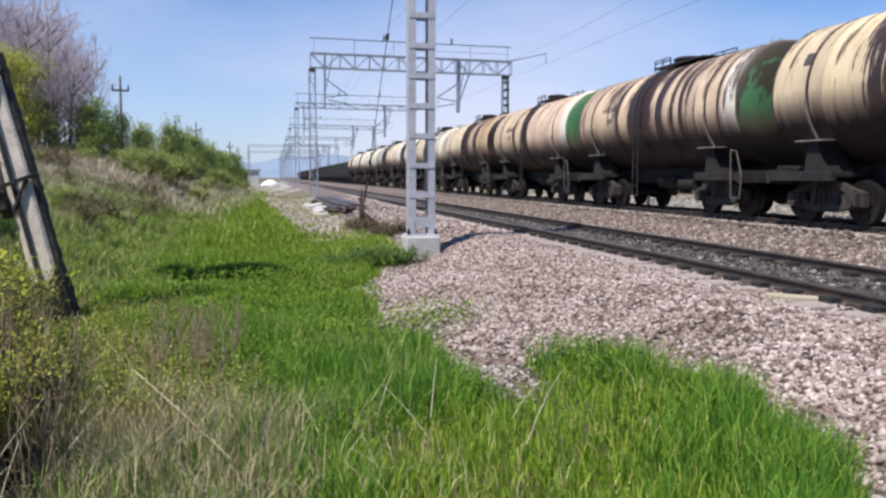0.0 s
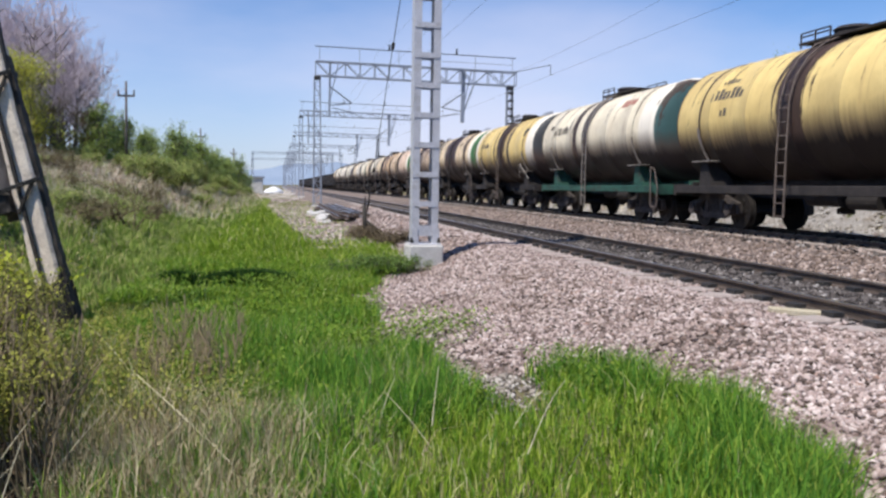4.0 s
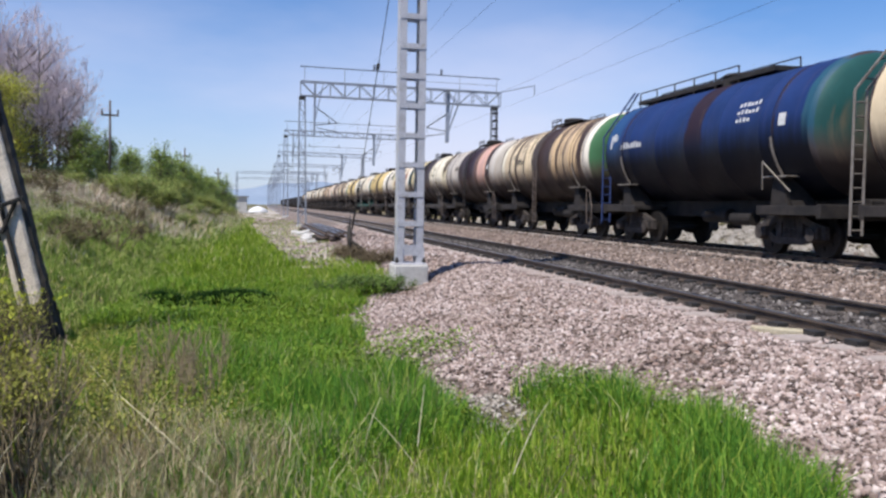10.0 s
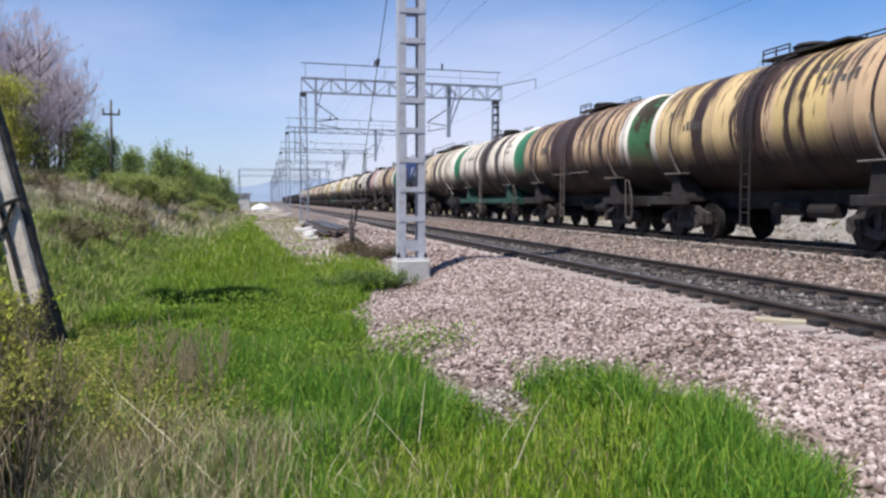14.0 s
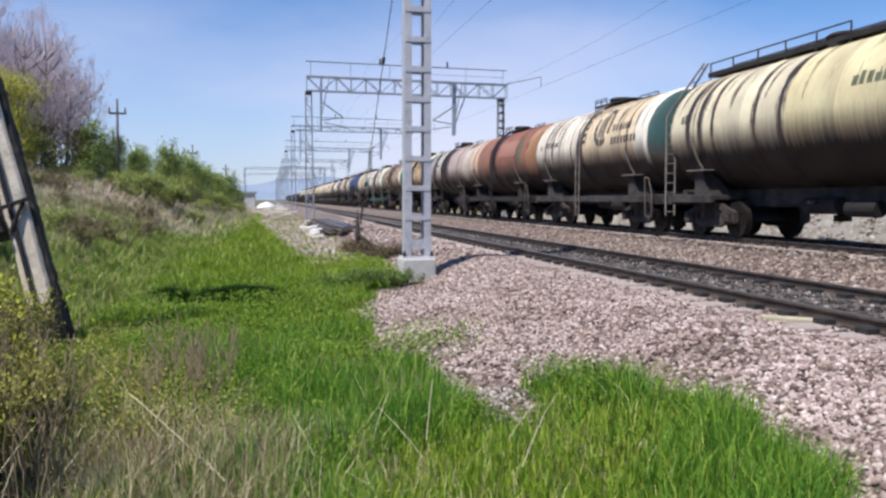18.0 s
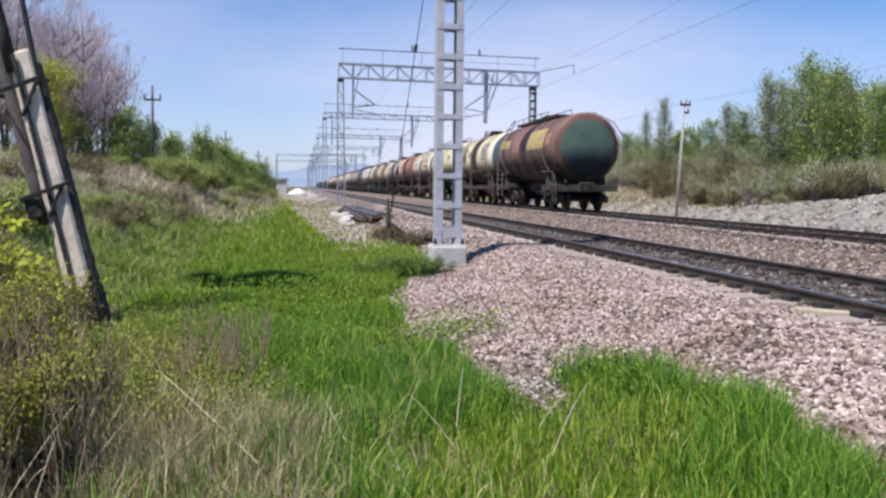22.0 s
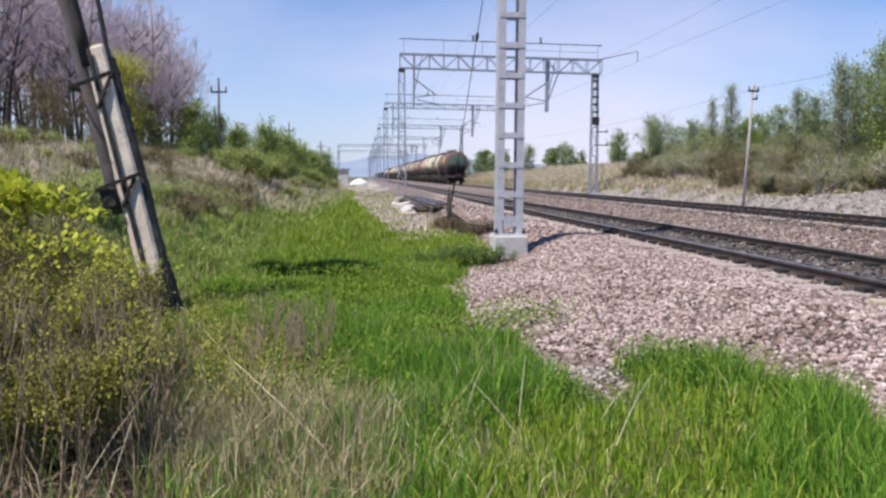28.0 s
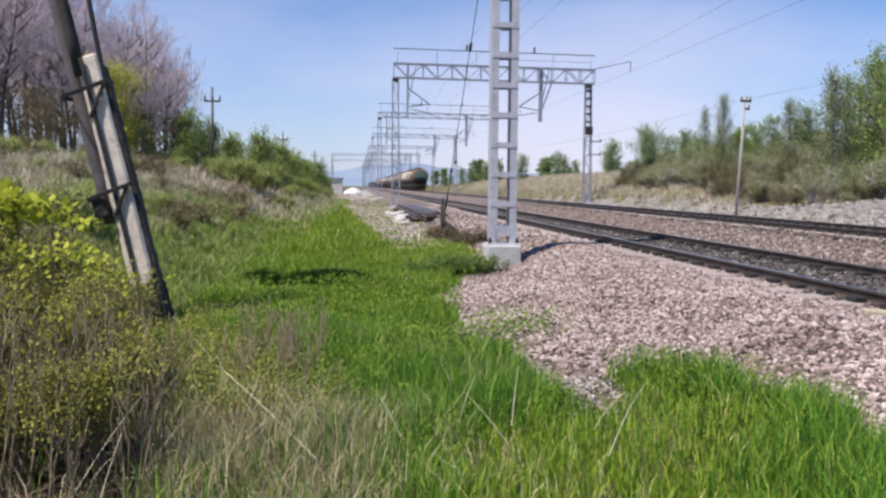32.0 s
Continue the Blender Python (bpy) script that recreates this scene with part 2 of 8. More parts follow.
M_GONDOLA = surface("dark_wagon_paint", (0.02, 0.019, 0.022), (0.05, 0.045, 0.048), 1.2, 0.8, bumpy=0.2)
M_MARK = surface("black_stencil_paint", (0.04, 0.034, 0.03), (0.13, 0.11, 0.095), 20, 0.8, bumpy=0)
M_MARK_WHITE = surface("white_stencil_paint", (0.5, 0.5, 0.5), (0.66, 0.66, 0.66), 20, 0.8, bumpy=0)
M_MARK_GREEN = surface("faded_green_paint", (0.075, 0.09, 0.05), (0.16, 0.17, 0.10), 8, 0.8, bumpy=0)
M_MARK_RED = surface("faded_red_paint", (0.30, 0.13, 0.10), (0.42, 0.22, 0.17), 8, 0.8, bumpy=0)

M_MARK_PANEL = surface("grey_green_panel", (0.12, 0.13, 0.10), (0.19, 0.20, 0.15), 8, 0.8, bumpy=0)
M_OCHRE = surface("worn_ochre_paint", (0.36, 0.27, 0.10), (0.52, 0.40, 0.17), 3, 0.7, bumpy=0, c3=(0.16, 0.09, 0.06))

R = 1.59                 # radius of the tank shells
# real base colours of the tank paints
CREAM, TAN, YELLOW, WHITE, GREY = (0.70, 0.58, 0.41), (0.54, 0.39, 0.25), (0.66, 0.51, 0.22), (0.74, 0.68, 0.585), (0.52, 0.48, 0.44)
OIL, RUST, GREEN, TEAL, BLUE = (0.026, 0.014, 0.019), (0.31, 0.15, 0.105), (0.062, 0.175, 0.085), (0.052, 0.11, 0.115), (0.014, 0.034, 0.13)
SLATE, PINK, LEMON, PALE, EMERALD, BROWN = (0.055, 0.058, 0.066), (0.64, 0.47, 0.35), (0.68, 0.62, 0.43), (0.72, 0.66, 0.53), (0.04, 0.20, 0.12), (0.125, 0.078, 0.072)


def tank_paint(name, front, rear, stain, drips, bands, grime_shade, seed, gloss=0.45, rim=None):
    """Oil-streaked tank paint in the tank's own space: y along it, z up from its axis."""
    m, n, l, p = nodes_of(name)
    tc, sep = n.new("ShaderNodeTexCoord"), n.new("ShaderNodeSeparateXYZ")
    l.new(tc.outputs["Object"], sep.inputs[0])
    y, z = sep.outputs["Y"], sep.outputs["Z"]
    off = (seed * 7.3, seed * 3.1, seed * 5.7)
    wob = calc(n, l, "SUBTRACT", noise_fac(n, l, 3.0, 4, 0.6, offset=off), 0.5)
    yw = calc(n, l, "ADD", y, calc(n, l, "MULTIPLY", wob, 0.10))
    col = mixc(n, l, step(n, l, yw, -0.05, 0.05), rear, front)
    fade = noise_fac(n, l, 0.9, 6, 0.65, offset=off)
    tint = n.new("ShaderNodeMixRGB")
    tint.blend_type = "MULTIPLY"
    tint.inputs[0].default_value = 1
    l.new(col, tint.inputs[1])
    l.new(ramp(n, l, fade, [(0.3, (0.78, 0.74, 0.7)), (0.7, (1.1, 1.08, 1.04))]), tint.inputs[2])
    col = tint.outputs[0]
    for lo, hi, c in bands:
        inside = calc(n, l, "MULTIPLY", step(n, l, yw, lo - 0.02, lo + 0.02), step(n, l, yw, hi + 0.02, hi - 0.02))
        col = mixc(n, l, inside, col, c)
    if rim:
        # a painted ring round the edge of the dished end
        x = sep.outputs["X"]
        out = calc(n, l, "SQRT", calc(n, l, "ADD", calc(n, l, "MULTIPLY", x, x), calc(n, l, "MULTIPLY", z, z)))
        out = calc(n, l, "ADD", out, calc(n, l, "MULTIPLY", wob, 0.05))
        col = mixc(n, l, step(n, l, out, R - 0.07, R - 0.05), col, rim)
    # rust runs and oil runs: noise drawn out down the shell
    runs = noise_fac(n, l, 1.0, 6, 0.62, stretch=(0.25, 3.4, 0.28), offset=off)
    runs2 = noise_fac(n, l, 1.0, 5, 0.6, stretch=(0.5, 9.0, 0.4), offset=(off[1], off[0], off[2]))
    blot = noise_fac(n, l, 1.3, 7, 0.7, offset=(off[2], off[1], off[0]))
    col = mixc(n, l, calc(n, l, "MULTIPLY", step(n, l, runs2, 0.56, 0.72), 0.36 if drips else 0.06), col, (0.30, 0.17, 0.09))
    scrape = noise_fac(n, l, 1.0, 6, 0.7, stretch=(0.7, 5.5, 0.55), offset=(off[2], off[0], off[1]))
    low = calc(n, l, "MULTIPLY", calc(n, l, "SUBTRACT", 1.0, z), 0.16)
    for y0, wide in stain:
        # a spill with a ragged edge that breaks up into fingers on its way down
        away = calc(n, l, "ABSOLUTE", calc(n, l, "SUBTRACT", yw, y0))
        body = calc(n, l, "ADD", calc(n, l, "MULTIPLY", calc(n, l, "SUBTRACT", runs, 0.5), 2.0), calc(n, l, "MULTIPLY", calc(n, l, "SUBTRACT", blot, 0.5), 0.9))
        body = calc(n, l, "ADD", body, calc(n, l, "MULTIPLY", calc(n, l, "SUBTRACT", runs2, 0.5), 1.7))
        body = calc(n, l, "MULTIPLY", body, min(1.0, 0.22 + 0.55 * wide))
        edge = calc(n, l, "SUBTRACT", calc(n, l, "SUBTRACT", calc(n, l, "ADD", body, wide), away), calc(n, l, "MULTIPLY", low, 0.45 * min(1.0, wide)))
        mask = step(n, l, edge, -0.03, 0.05)
        col = mixc(n, l, calc(n, l, "MULTIPLY", mask, 0.96), col, OIL)
        col = mixc(n, l, calc(n, l, "MULTIPLY", mask, calc(n, l, "MULTIPLY", step(n, l, scrape, 0.58, 0.66), 0.38)), col, (0.28, 0.20, 0.165))
    if drips:
        # thin dark runs that start at the top and give out on the way down
        high = calc(n, l, "MULTIPLY", calc(n, l, "ADD", z, 1.4), 0.05)
        thin = calc(n, l, "ADD", calc(n, l, "ADD", calc(n, l, "MULTIPLY", runs, 0.35), calc(n, l, "MULTIPLY", scrape, 0.65)), high)
        lim = 0.725 - 0.10 * drips
        col = mixc(n, l, calc(n, l, "MULTIPLY", step(n, l, thin, lim, lim + 0.02), 0.9), col, (0.055, 0.034, 0.028))
    # greasy belly with an uneven waterline, its underside shade coloured in too
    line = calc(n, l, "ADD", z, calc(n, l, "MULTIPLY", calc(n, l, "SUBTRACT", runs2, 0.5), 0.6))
    col = mixc(n, l, calc(n, l, "MULTIPLY", step(n, l, line, grime_shade + 0.42, grime_shade - 0.06), 0.78), col, (0.085, 0.054, 0.044) if drips else (0.006, 0.010, 0.026))
    col = mixc(n, l, calc(n, l, "MULTIPLY", step(n, l, line, grime_shade - 0.05, grime_shade - 0.34), 0.93), col, (0.019, 0.013, 0.013) if drips else (0.004, 0.005, 0.010))
    l.new(col, p.inputs["Base Color"])
    rgh = n.new("ShaderNodeMapRange")
    rgh.inputs["To Min"].default_value, rgh.inputs["To Max"].default_value = gloss - 0.1, gloss + 0.25
    l.new(blot, rgh.inputs["Value"])
    l.new(rgh.outputs[0], p.inputs["Roughness"])
    p.inputs["Specular IOR Level"].default_value = 0.20
    bump(n, l, p, runs2, 0.12, 0.01)
    return m


# ---- building helpers ----
def link_mesh(name, bm, material, smooth=False):
    me = bpy.data.meshes.new(name)
    bm.to_mesh(me)
    bm.free()
    if material:
        me.materials.append(material)
    if smooth:
        me.polygons.foreach_set("use_smooth", [True] * len(me.polygons))
    return me


def part(name, bm, material, parent, label="", smooth=False, at=None):
    me = bm if isinstance(bm, bpy.types.Mesh) else link_mesh(name, bm, material, smooth)
    ob = new(name, me)
    ob.parent = parent
    if at is not None:
        ob.matrix_basis = at
    return tagged(ob, label) if label else ob


def thing(name, label, category, m=None, group="", kind=""):
    ob = new(name)
    ob.empty_display_size = 0.2
    if m is not None:
        ob.matrix_basis = m
    return tagged(ob, label, category, group, kind)


def box(bm, x0, x1, y0, y1, z0, z1, bevel=0.0):
    r = bmesh.ops.create_cube(bm, size=1, matrix=Matrix.Translation(((x0 + x1) / 2, (y0 + y1) / 2, (z0 + z1) / 2)) @ Matrix.Diagonal((x1 - x0, y1 - y0, z1 - z0, 1)))
    if bevel:
        edges = list({e for v in r["verts"] for e in v.link_edges})
        bmesh.ops.bevel(bm, geom=edges, offset=bevel, segments=1, affect="EDGES")
    return bm


def boxes(*dims, bevel=0.0):
    bm = bmesh.new()
    for d in dims:
        box(bm, *d, bevel=bevel)
    return bm


def rod(bm, a, b, r, n=6, r2=None):
    a, b = Vector(a), Vector(b)
    d = b - a
    m = Matrix.Translation((a + b) / 2) @ d.to_track_quat("Z", "Y").to_matrix().to_4x4()
    bmesh.ops.create_cone(bm, cap_ends=True, segments=n, radius1=r, radius2=r if r2 is None else r2, depth=d.length, matrix=m)
    return bm


def rods(pairs, r, n=6):
    bm = bmesh.new()
    for a, b in pairs:
        rod(bm, a, b, r, n)
    return bm


def bar(bm, a, b, w, h):
    """A square bar from a to b, w wide and h deep."""
    a, b = Vector(a), Vector(b)
    d = b - a
    m = Matrix.Translation((a + b) / 2) @ d.to_track_quat("Z", "Y").to_matrix().to_4x4() @ Matrix.Diagonal((w, h, d.length, 1))
    bmesh.ops.create_cube(bm, size=1, matrix=m)
    return bm


def tube(points, radii, n=5):
    """A bent tapering tube through the points."""
    bm = bmesh.new()
    rings = []
    for i, pt in enumerate(points):
        d = Vector(points[min(i + 1, len(points) - 1)]) - Vector(points[max(i - 1, 0)])
        q = d.to_track_quat("Z", "Y").to_matrix()
        rings.append([bm.verts.new(Vector(pt) + q @ Vector((math.cos(2 * math.pi * k / n), math.sin(2 * math.pi * k / n), 0)) * radii[i]) for k in range(n)])
    for a, b in zip(rings, rings[1:]):
        for k in range(n):
            bm.faces.new((a[k], a[(k + 1) % n], b[(k + 1) % n], b[k]))
    bm.faces.new(rings[0][::-1])
    bm.faces.new(rings[-1])
    return bm


def raw_mesh(name, verts, faces, material):
    """A mesh from arrays; faces all have the same number of corners."""
    me = bpy.data.meshes.new(name)
    verts, faces = np.asarray(verts, np.float32), np.asarray(faces, np.int32)
    me.vertices.add(len(verts))
    me.vertices.foreach_set("co", verts.ravel())
    k = faces.shape[1]
    me.loops.add(faces.size)
    me.loops.foreach_set("vertex_index", faces.ravel())
    me.polygons.add(len(faces))
    me.polygons.foreach_set("loop_start", np.arange(0, faces.size, k, dtype=np.int32))
    me.polygons.foreach_set("loop_total", np.full(len(faces), k, np.int32))
    me.update(calc_edges=True)
    me.materials.append(material)
    return me


# ---- the lie of the land ----
T1, T2 = 5.90, 12.75          # axes of the two tracks
GAUGE = 0.76


def lerp(v, xs, ys):
    return np.interp(v, xs, ys)


def wave(x, y, s, k=0.0):
    return np.sin(x * 1.7 * s + k) * np.cos(y * 1.3 * s - k) * 0.5 + np.sin(x * 0.9 * s - y * 1.1 * s + 2 * k) * 0.5


def foot_of_bank(y):
    return lerp(y, [0, 8, 11, 15, 22, 30, 40, 60, 90, 140], [-2.3, -2.05, -2.0, -2.05, -2.3, -2.4, -1.8, -1.4, -1.1, -2.4])


def ballast_edge(y):
    return lerp(y, [0, 3, 3.4, 3.8, 4.2, 4.6, 5.0, 5.5, 5.9, 6.15, 6.4, 6.7, 7.6, 8.3, 9.2, 10.9, 12.1, 14, 16, 20, 30, 45, 70],
                [2.3, 2.5, 2.7, 2.98, 3.15, 3.14, 3.05, 2.95, 2.85, 2.68, 2.3, 1.7, 1.5, 1.3, 1.15, 1.1, 1.35, 1.9, 2.4, 2.7, 2.4, 2.2, 2.4])


def land(x, y):
    """Height of the ground sheet."""
    x, y = np.asarray(x, float), np.asarray(y, float)
    z = lerp(x, [-3, 1.2, 2.6, 4.0, 4.6, 7.4, 8.6, 10.6, 11.3, 14.3, 15.2, 16.4, 17.6, 20, 24, 60, 400],
             [-0.58, -0.60, -0.50, -0.42, -0.36, -0.36, -0.44, -0.44, -0.36, -0.36, -0.48, -0.42, 0.0, 0.25, 0.9, 1.2, 1.2])
    d = foot_of_bank(y) - x
    fade = lerp(y, [-60, 0, 20, 60, 100, 140], [1, 1, 1, 0.95, 0.6, 0.2])
    up = lerp(d, [0, 0.8, 2.2, 4.5, 7.5, 12, 40, 400], [0, 0.22, 0.95, 1.95, 2.45, 2.7, 3.0, 3.0]) * fade
    z = z + np.where(d > 0, up, 0)
    # the heap of pale gravel beside the far track, nearer the viewer
    heap = lerp(y, [8, 14, 24, 30, 36], [1, 1, 0.9, 0.35, 0]) * lerp(x, [15.4, 17.5, 19.5, 23], [0, 0.55, 0.75, 0.0])
    far_right = lerp(y, [34, 46, 130, 260], [0, 1, 1, 0.2]) * lerp(x, [15.7, 17.2, 20, 24, 90, 300], [0, 0.6, 1.15, 1.3, 1.0, 0.2])
    z = z + heap + far_right
    rough = np.where((x > 3) & (x < 15.2), 0.012, 0.05) * np.clip(1 + np.maximum(d, 0) * 0.5, 1, 3)
    z = z + wave(x, y, 1.3) * rough + wave(x, y, 3.7, 1.1) * rough * 0.5
    # a wheel rut across the grass
    rut = np.exp(-((y - 13.9 - 0.25 * np.sin(x * 2)) / 0.28) ** 2) * lerp(x, [-2.2, -1.7, 0.0, 0.5], [0, 1, 1, 0])
    return z - 0.14 * rut


def sheet(name, xs, ys, height, material, label, category, keep=None, thick=None):
    gx, gy = np.meshgrid(xs, ys)
    gz = height(gx, gy)
    verts = np.stack([gx, gy, gz], -1).reshape(-1, 3)
    w, h = len(xs), len(ys)
    i = np.arange(w * h).reshape(h, w)
    f = np.stack([i[:-1, :-1], i[:-1, 1:], i[1:, 1:], i[1:, :-1]], -1).reshape(-1, 4)
    if keep is not None:
        c = verts[f].mean(1)
        f = f[keep(c[:, 0], c[:, 1])]
    me = raw_mesh(name, verts, f, material)
    me.polygons.foreach_set("use_smooth", [True] * len(me.polygons))
    return tagged(new(name, me), label, category, kind="structure")


xs = np.concatenate([np.linspace(-900, -60, 18)[:-1], np.linspace(-60, -12, 24)[:-1], np.linspace(-12, 4, 130)[:-1], np.linspace(4, 30, 110)[:-1], np.linspace(30, 900, 24)])
ys = np.concatenate([np.linspace(-300, -10, 12)[:-1], np.linspace(-10, 2, 16)[:-1], np.linspace(2, 30, 200)[:-1], np.linspace(30, 130, 110)[:-1], np.linspace(130, 2500, 40)])
ground = sheet("ground", xs, ys, land, M_SOIL, "uneven ground of soil and dry thatch beside the railway", "ground")


def bed_height(x, y):
    """Top of the crushed-stone bed."""
    z = lerp(x, [0.5, 1.2, 2.4, 2.75, 3.05, 3.4, 3.8, 4.3, 4.55, 4.68, 4.78, 7.05, 7.45, 8.4, 10.6, 11.2, 14.25, 15.6, 16.6], [-0.62, -0.55, -0.48, -0.41, -0.32, -0.20, -0.115, -0.115, -0.135, -0.15, -0.165, -0.165, -0.21, -0.29, -0.28, -0.165, -0.165, -0.42, -0.50])
    ground_z = land(x, y)
    z = np.maximum(z + wave(x, y, 2.9) * 0.02 + wave(x, y, 9, 2) * 0.008, ground_z + 0.025)
    return np.minimum(z, ground_z + 0.012 + np.clip(x - ballast_edge(y), 0, None) * 0.25)


M_BED = surface("crushed_stone_bed", (0.17, 0.125, 0.105), (0.29, 0.23, 0.20), 9, 0.95, fine=34, bumpy=1.0, dist=0.06, c3=(0.16, 0.12, 0.10))
bed = sheet("ballast_bed", np.linspace(0.6, 16.4, 120), np.concatenate([np.linspace(-30, 3, 30)[:-1], np.linspace(3, 40, 220)[:-1], np.linspace(40, 600, 180)]), bed_height, M_BED,
            "bed of pinkish grey crushed stone under both tracks", "ballast", keep=lambda x, y: x > ballast_edge(y))


# loose stones, thick on the near shoulder and between the tracks
def stone_mesh(name, places, sizes, material):
    t = (1 + 5 ** 0.5) / 2
    ico = np.array([(-1, t, 0), (1, t, 0), (-1, -t, 0), (1, -t, 0), (0, -1, t), (0, 1, t), (0, -1, -t), (0, 1, -t), (t, 0, -1), (t, 0, 1), (-t, 0, -1), (-t, 0, 1)], float) / 1.9
    fac = np.array([(0, 11, 5), (0, 5, 1), (0, 1, 7), (0, 7, 10), (0, 10, 11), (1, 5, 9), (5, 11, 4), (11, 10, 2), (10, 7, 6), (7, 1, 8),
                    (3, 9, 4), (3, 4, 2), (3, 2, 6), (3, 6, 8), (3, 8, 9), (4, 9, 5), (2, 4, 11), (6, 2, 10), (8, 6, 7), (9, 8, 1)])
    k = len(places)
    rng = np.random.default_rng(5)
    jag = ico[None] * rng.uniform(0.5, 1.4, (k, 12, 1)) * rng.uniform(0.55, 1.25, (k, 1, 3)) * np.array([1.0, 1.0, 0.72])
    a = rng.uniform(0, 6.28, k)
    b = rng.uniform(-0.9, 0.9, k)
    ca, sa, cb, sb = np.cos(a), np.sin(a), np.cos(b), np.sin(b)
    x, y, z = jag[..., 0], jag[..., 1], jag[..., 2]
    y, z = y * cb[:, None] - z * sb[:, None], y * sb[:, None] + z * cb[:, None]
    x, y = x * ca[:, None] - y * sa[:, None], x * sa[:, None] + y * ca[:, None]
    v = np.stack([x, y, z], -1) * sizes[:, None, None] + places[:, None]
    return raw_mesh(name, v.reshape(-1, 3), (fac[None] + 12 * np.arange(k)[:, None, None]).reshape(-1, 3), material)


def stone_paint():
    m, n, l, p = nodes_of("crushed_granite")
    geo = n.new("ShaderNodeNewGeometry")
    col = ramp(n, l, geo.outputs["Random Per Island"], [(0.0, (0.055, 0.039, 0.033)), (0.2, (0.17, 0.123, 0.104)), (0.45, (0.345, 0.27, 0.247)), (0.75, (0.475, 0.395, 0.364)), (0.95, (0.655, 0.58, 0.548)), (1.0, (0.31, 0.20, 0.155))])
    g = noise_fac(n, l, 45, 4, 0.7)
    mm = n.new("ShaderNodeMixRGB")
    mm.blend_type, mm.inputs[0].default_value = "MULTIPLY", 1
    l.new(col, mm.inputs[1])
    l.new(ramp(n, l, g, [(0.3, (0.7, 0.68, 0.67)), (0.7, (1.12, 1.1, 1.1))]), mm.inputs[2])
    dusty = n.new("ShaderNodeMixRGB")
    dusty.blend_type, dusty.inputs[0].default_value = "MULTIPLY", 1
    l.new(mm.outputs[0], dusty.inputs[1])
    l.new(ramp(n, l, noise_fac(n, l, 0.9, 5, 0.6), [(0.36, (0.74, 0.70, 0.67)), (0.62, (1.08, 1.07, 1.07))]), dusty.inputs[2])
    l.new(dusty.outputs[0], p.inputs["Base Color"])
    p.inputs["Roughness"].default_value = 0.9
    return m


M_STONE = stone_paint()
rng = np.random.default_rng(11)


def scatter_stones(k, x0, x1, y0, y1, lo, hi, power=1.0):
    x = rng.uniform(x0, x1, k)
    y = y0 + (y1 - y0) * rng.uniform(0, 1, k) ** power
    s = rng.uniform(lo, hi, k)
    edge = ballast_edge(y) + rng.normal(0, 0.2, k)
    ok = (x > edge) & ~((abs(x - T1) > 0.82) & (abs(x - T1) < 1.27) & (abs((y - 3.3 + 0.275) % 0.55 - 0.275) < 0.14) & (rng.uniform(0, 1, k) < 0.93))
    x, y, s = x[ok], y[ok], s[ok]
    on_sleeper = (abs(x - T1) < 0.9) & (rng.uniform(0, 1, len(x)) < 0.7)
    return np.stack([x, y, np.where(on_sleeper, np.maximum(bed_height(x, y), -0.14), bed_height(x, y)) + s * 0.25], -1), s


def stones(name, sets, label):
    p, s = [np.concatenate(q) for q in zip(*sets)]
    return tagged(new(name, stone_mesh(name, p, s, M_STONE)), label, "gravel", kind="stuff")


stones("ballast_stones", [scatter_stones(74000, 1.0, 5.04, 3.6, 17, 0.012, 0.033, 1.25), 
                          scatter_stones(14000, 2.0, 5.06, -6, 3.6, 0.02, 0.045),
                          scatter_stones(12000, 1.0, 5.06, 15, 45, 0.03, 0.055, 1.5)],
       "loose pinkish grey crushed stones on the shoulder")
M_OILY = leafy("oily_stones", [(0.0, (0.022, 0.019, 0.018)), (0.5, (0.07, 0.06, 0.056)), (0.88, (0.15, 0.13, 0.12)), (1.0, (0.36, 0.33, 0.31))], 0.75, 0.0, 1.0)
M_BROWN_STONE = leafy("brown_stones", [(0.0, (0.08, 0.056, 0.046)), (0.3, (0.19, 0.142, 0.118)), (0.7, (0.30, 0.232, 0.198)), (0.93, (0.41, 0.325, 0.285)), (1.0, (0.52, 0.455, 0.42))], 0.9, 0.0, 1.0)
bp, bs = scatter_stones(14000, 6.8, 11.9, 7, 50, 0.028, 0.052, 1.5)
tagged(new("brown_stones", stone_mesh("brown_stones", bp, bs, M_BROWN_STONE)), "brownish dirty stones between the two tracks", "gravel", kind="stuff")
op, osz = scatter_stones(16000, T1 - 0.9, T1 + 0.9, 5.5, 40, 0.02, 0.042, 1.5)
op2, os2 = scatter_stones(14000, T2 - 1.75, T2 + 1.3, 9, 60, 0.03, 0.05, 1.5)
tagged(new("oily_stones", stone_mesh("oily_stones", np.concatenate([op, op2]), np.concatenate([osz, os2]), M_OILY)), "oil-blackened stones between the rails", "gravel", kind="stuff")


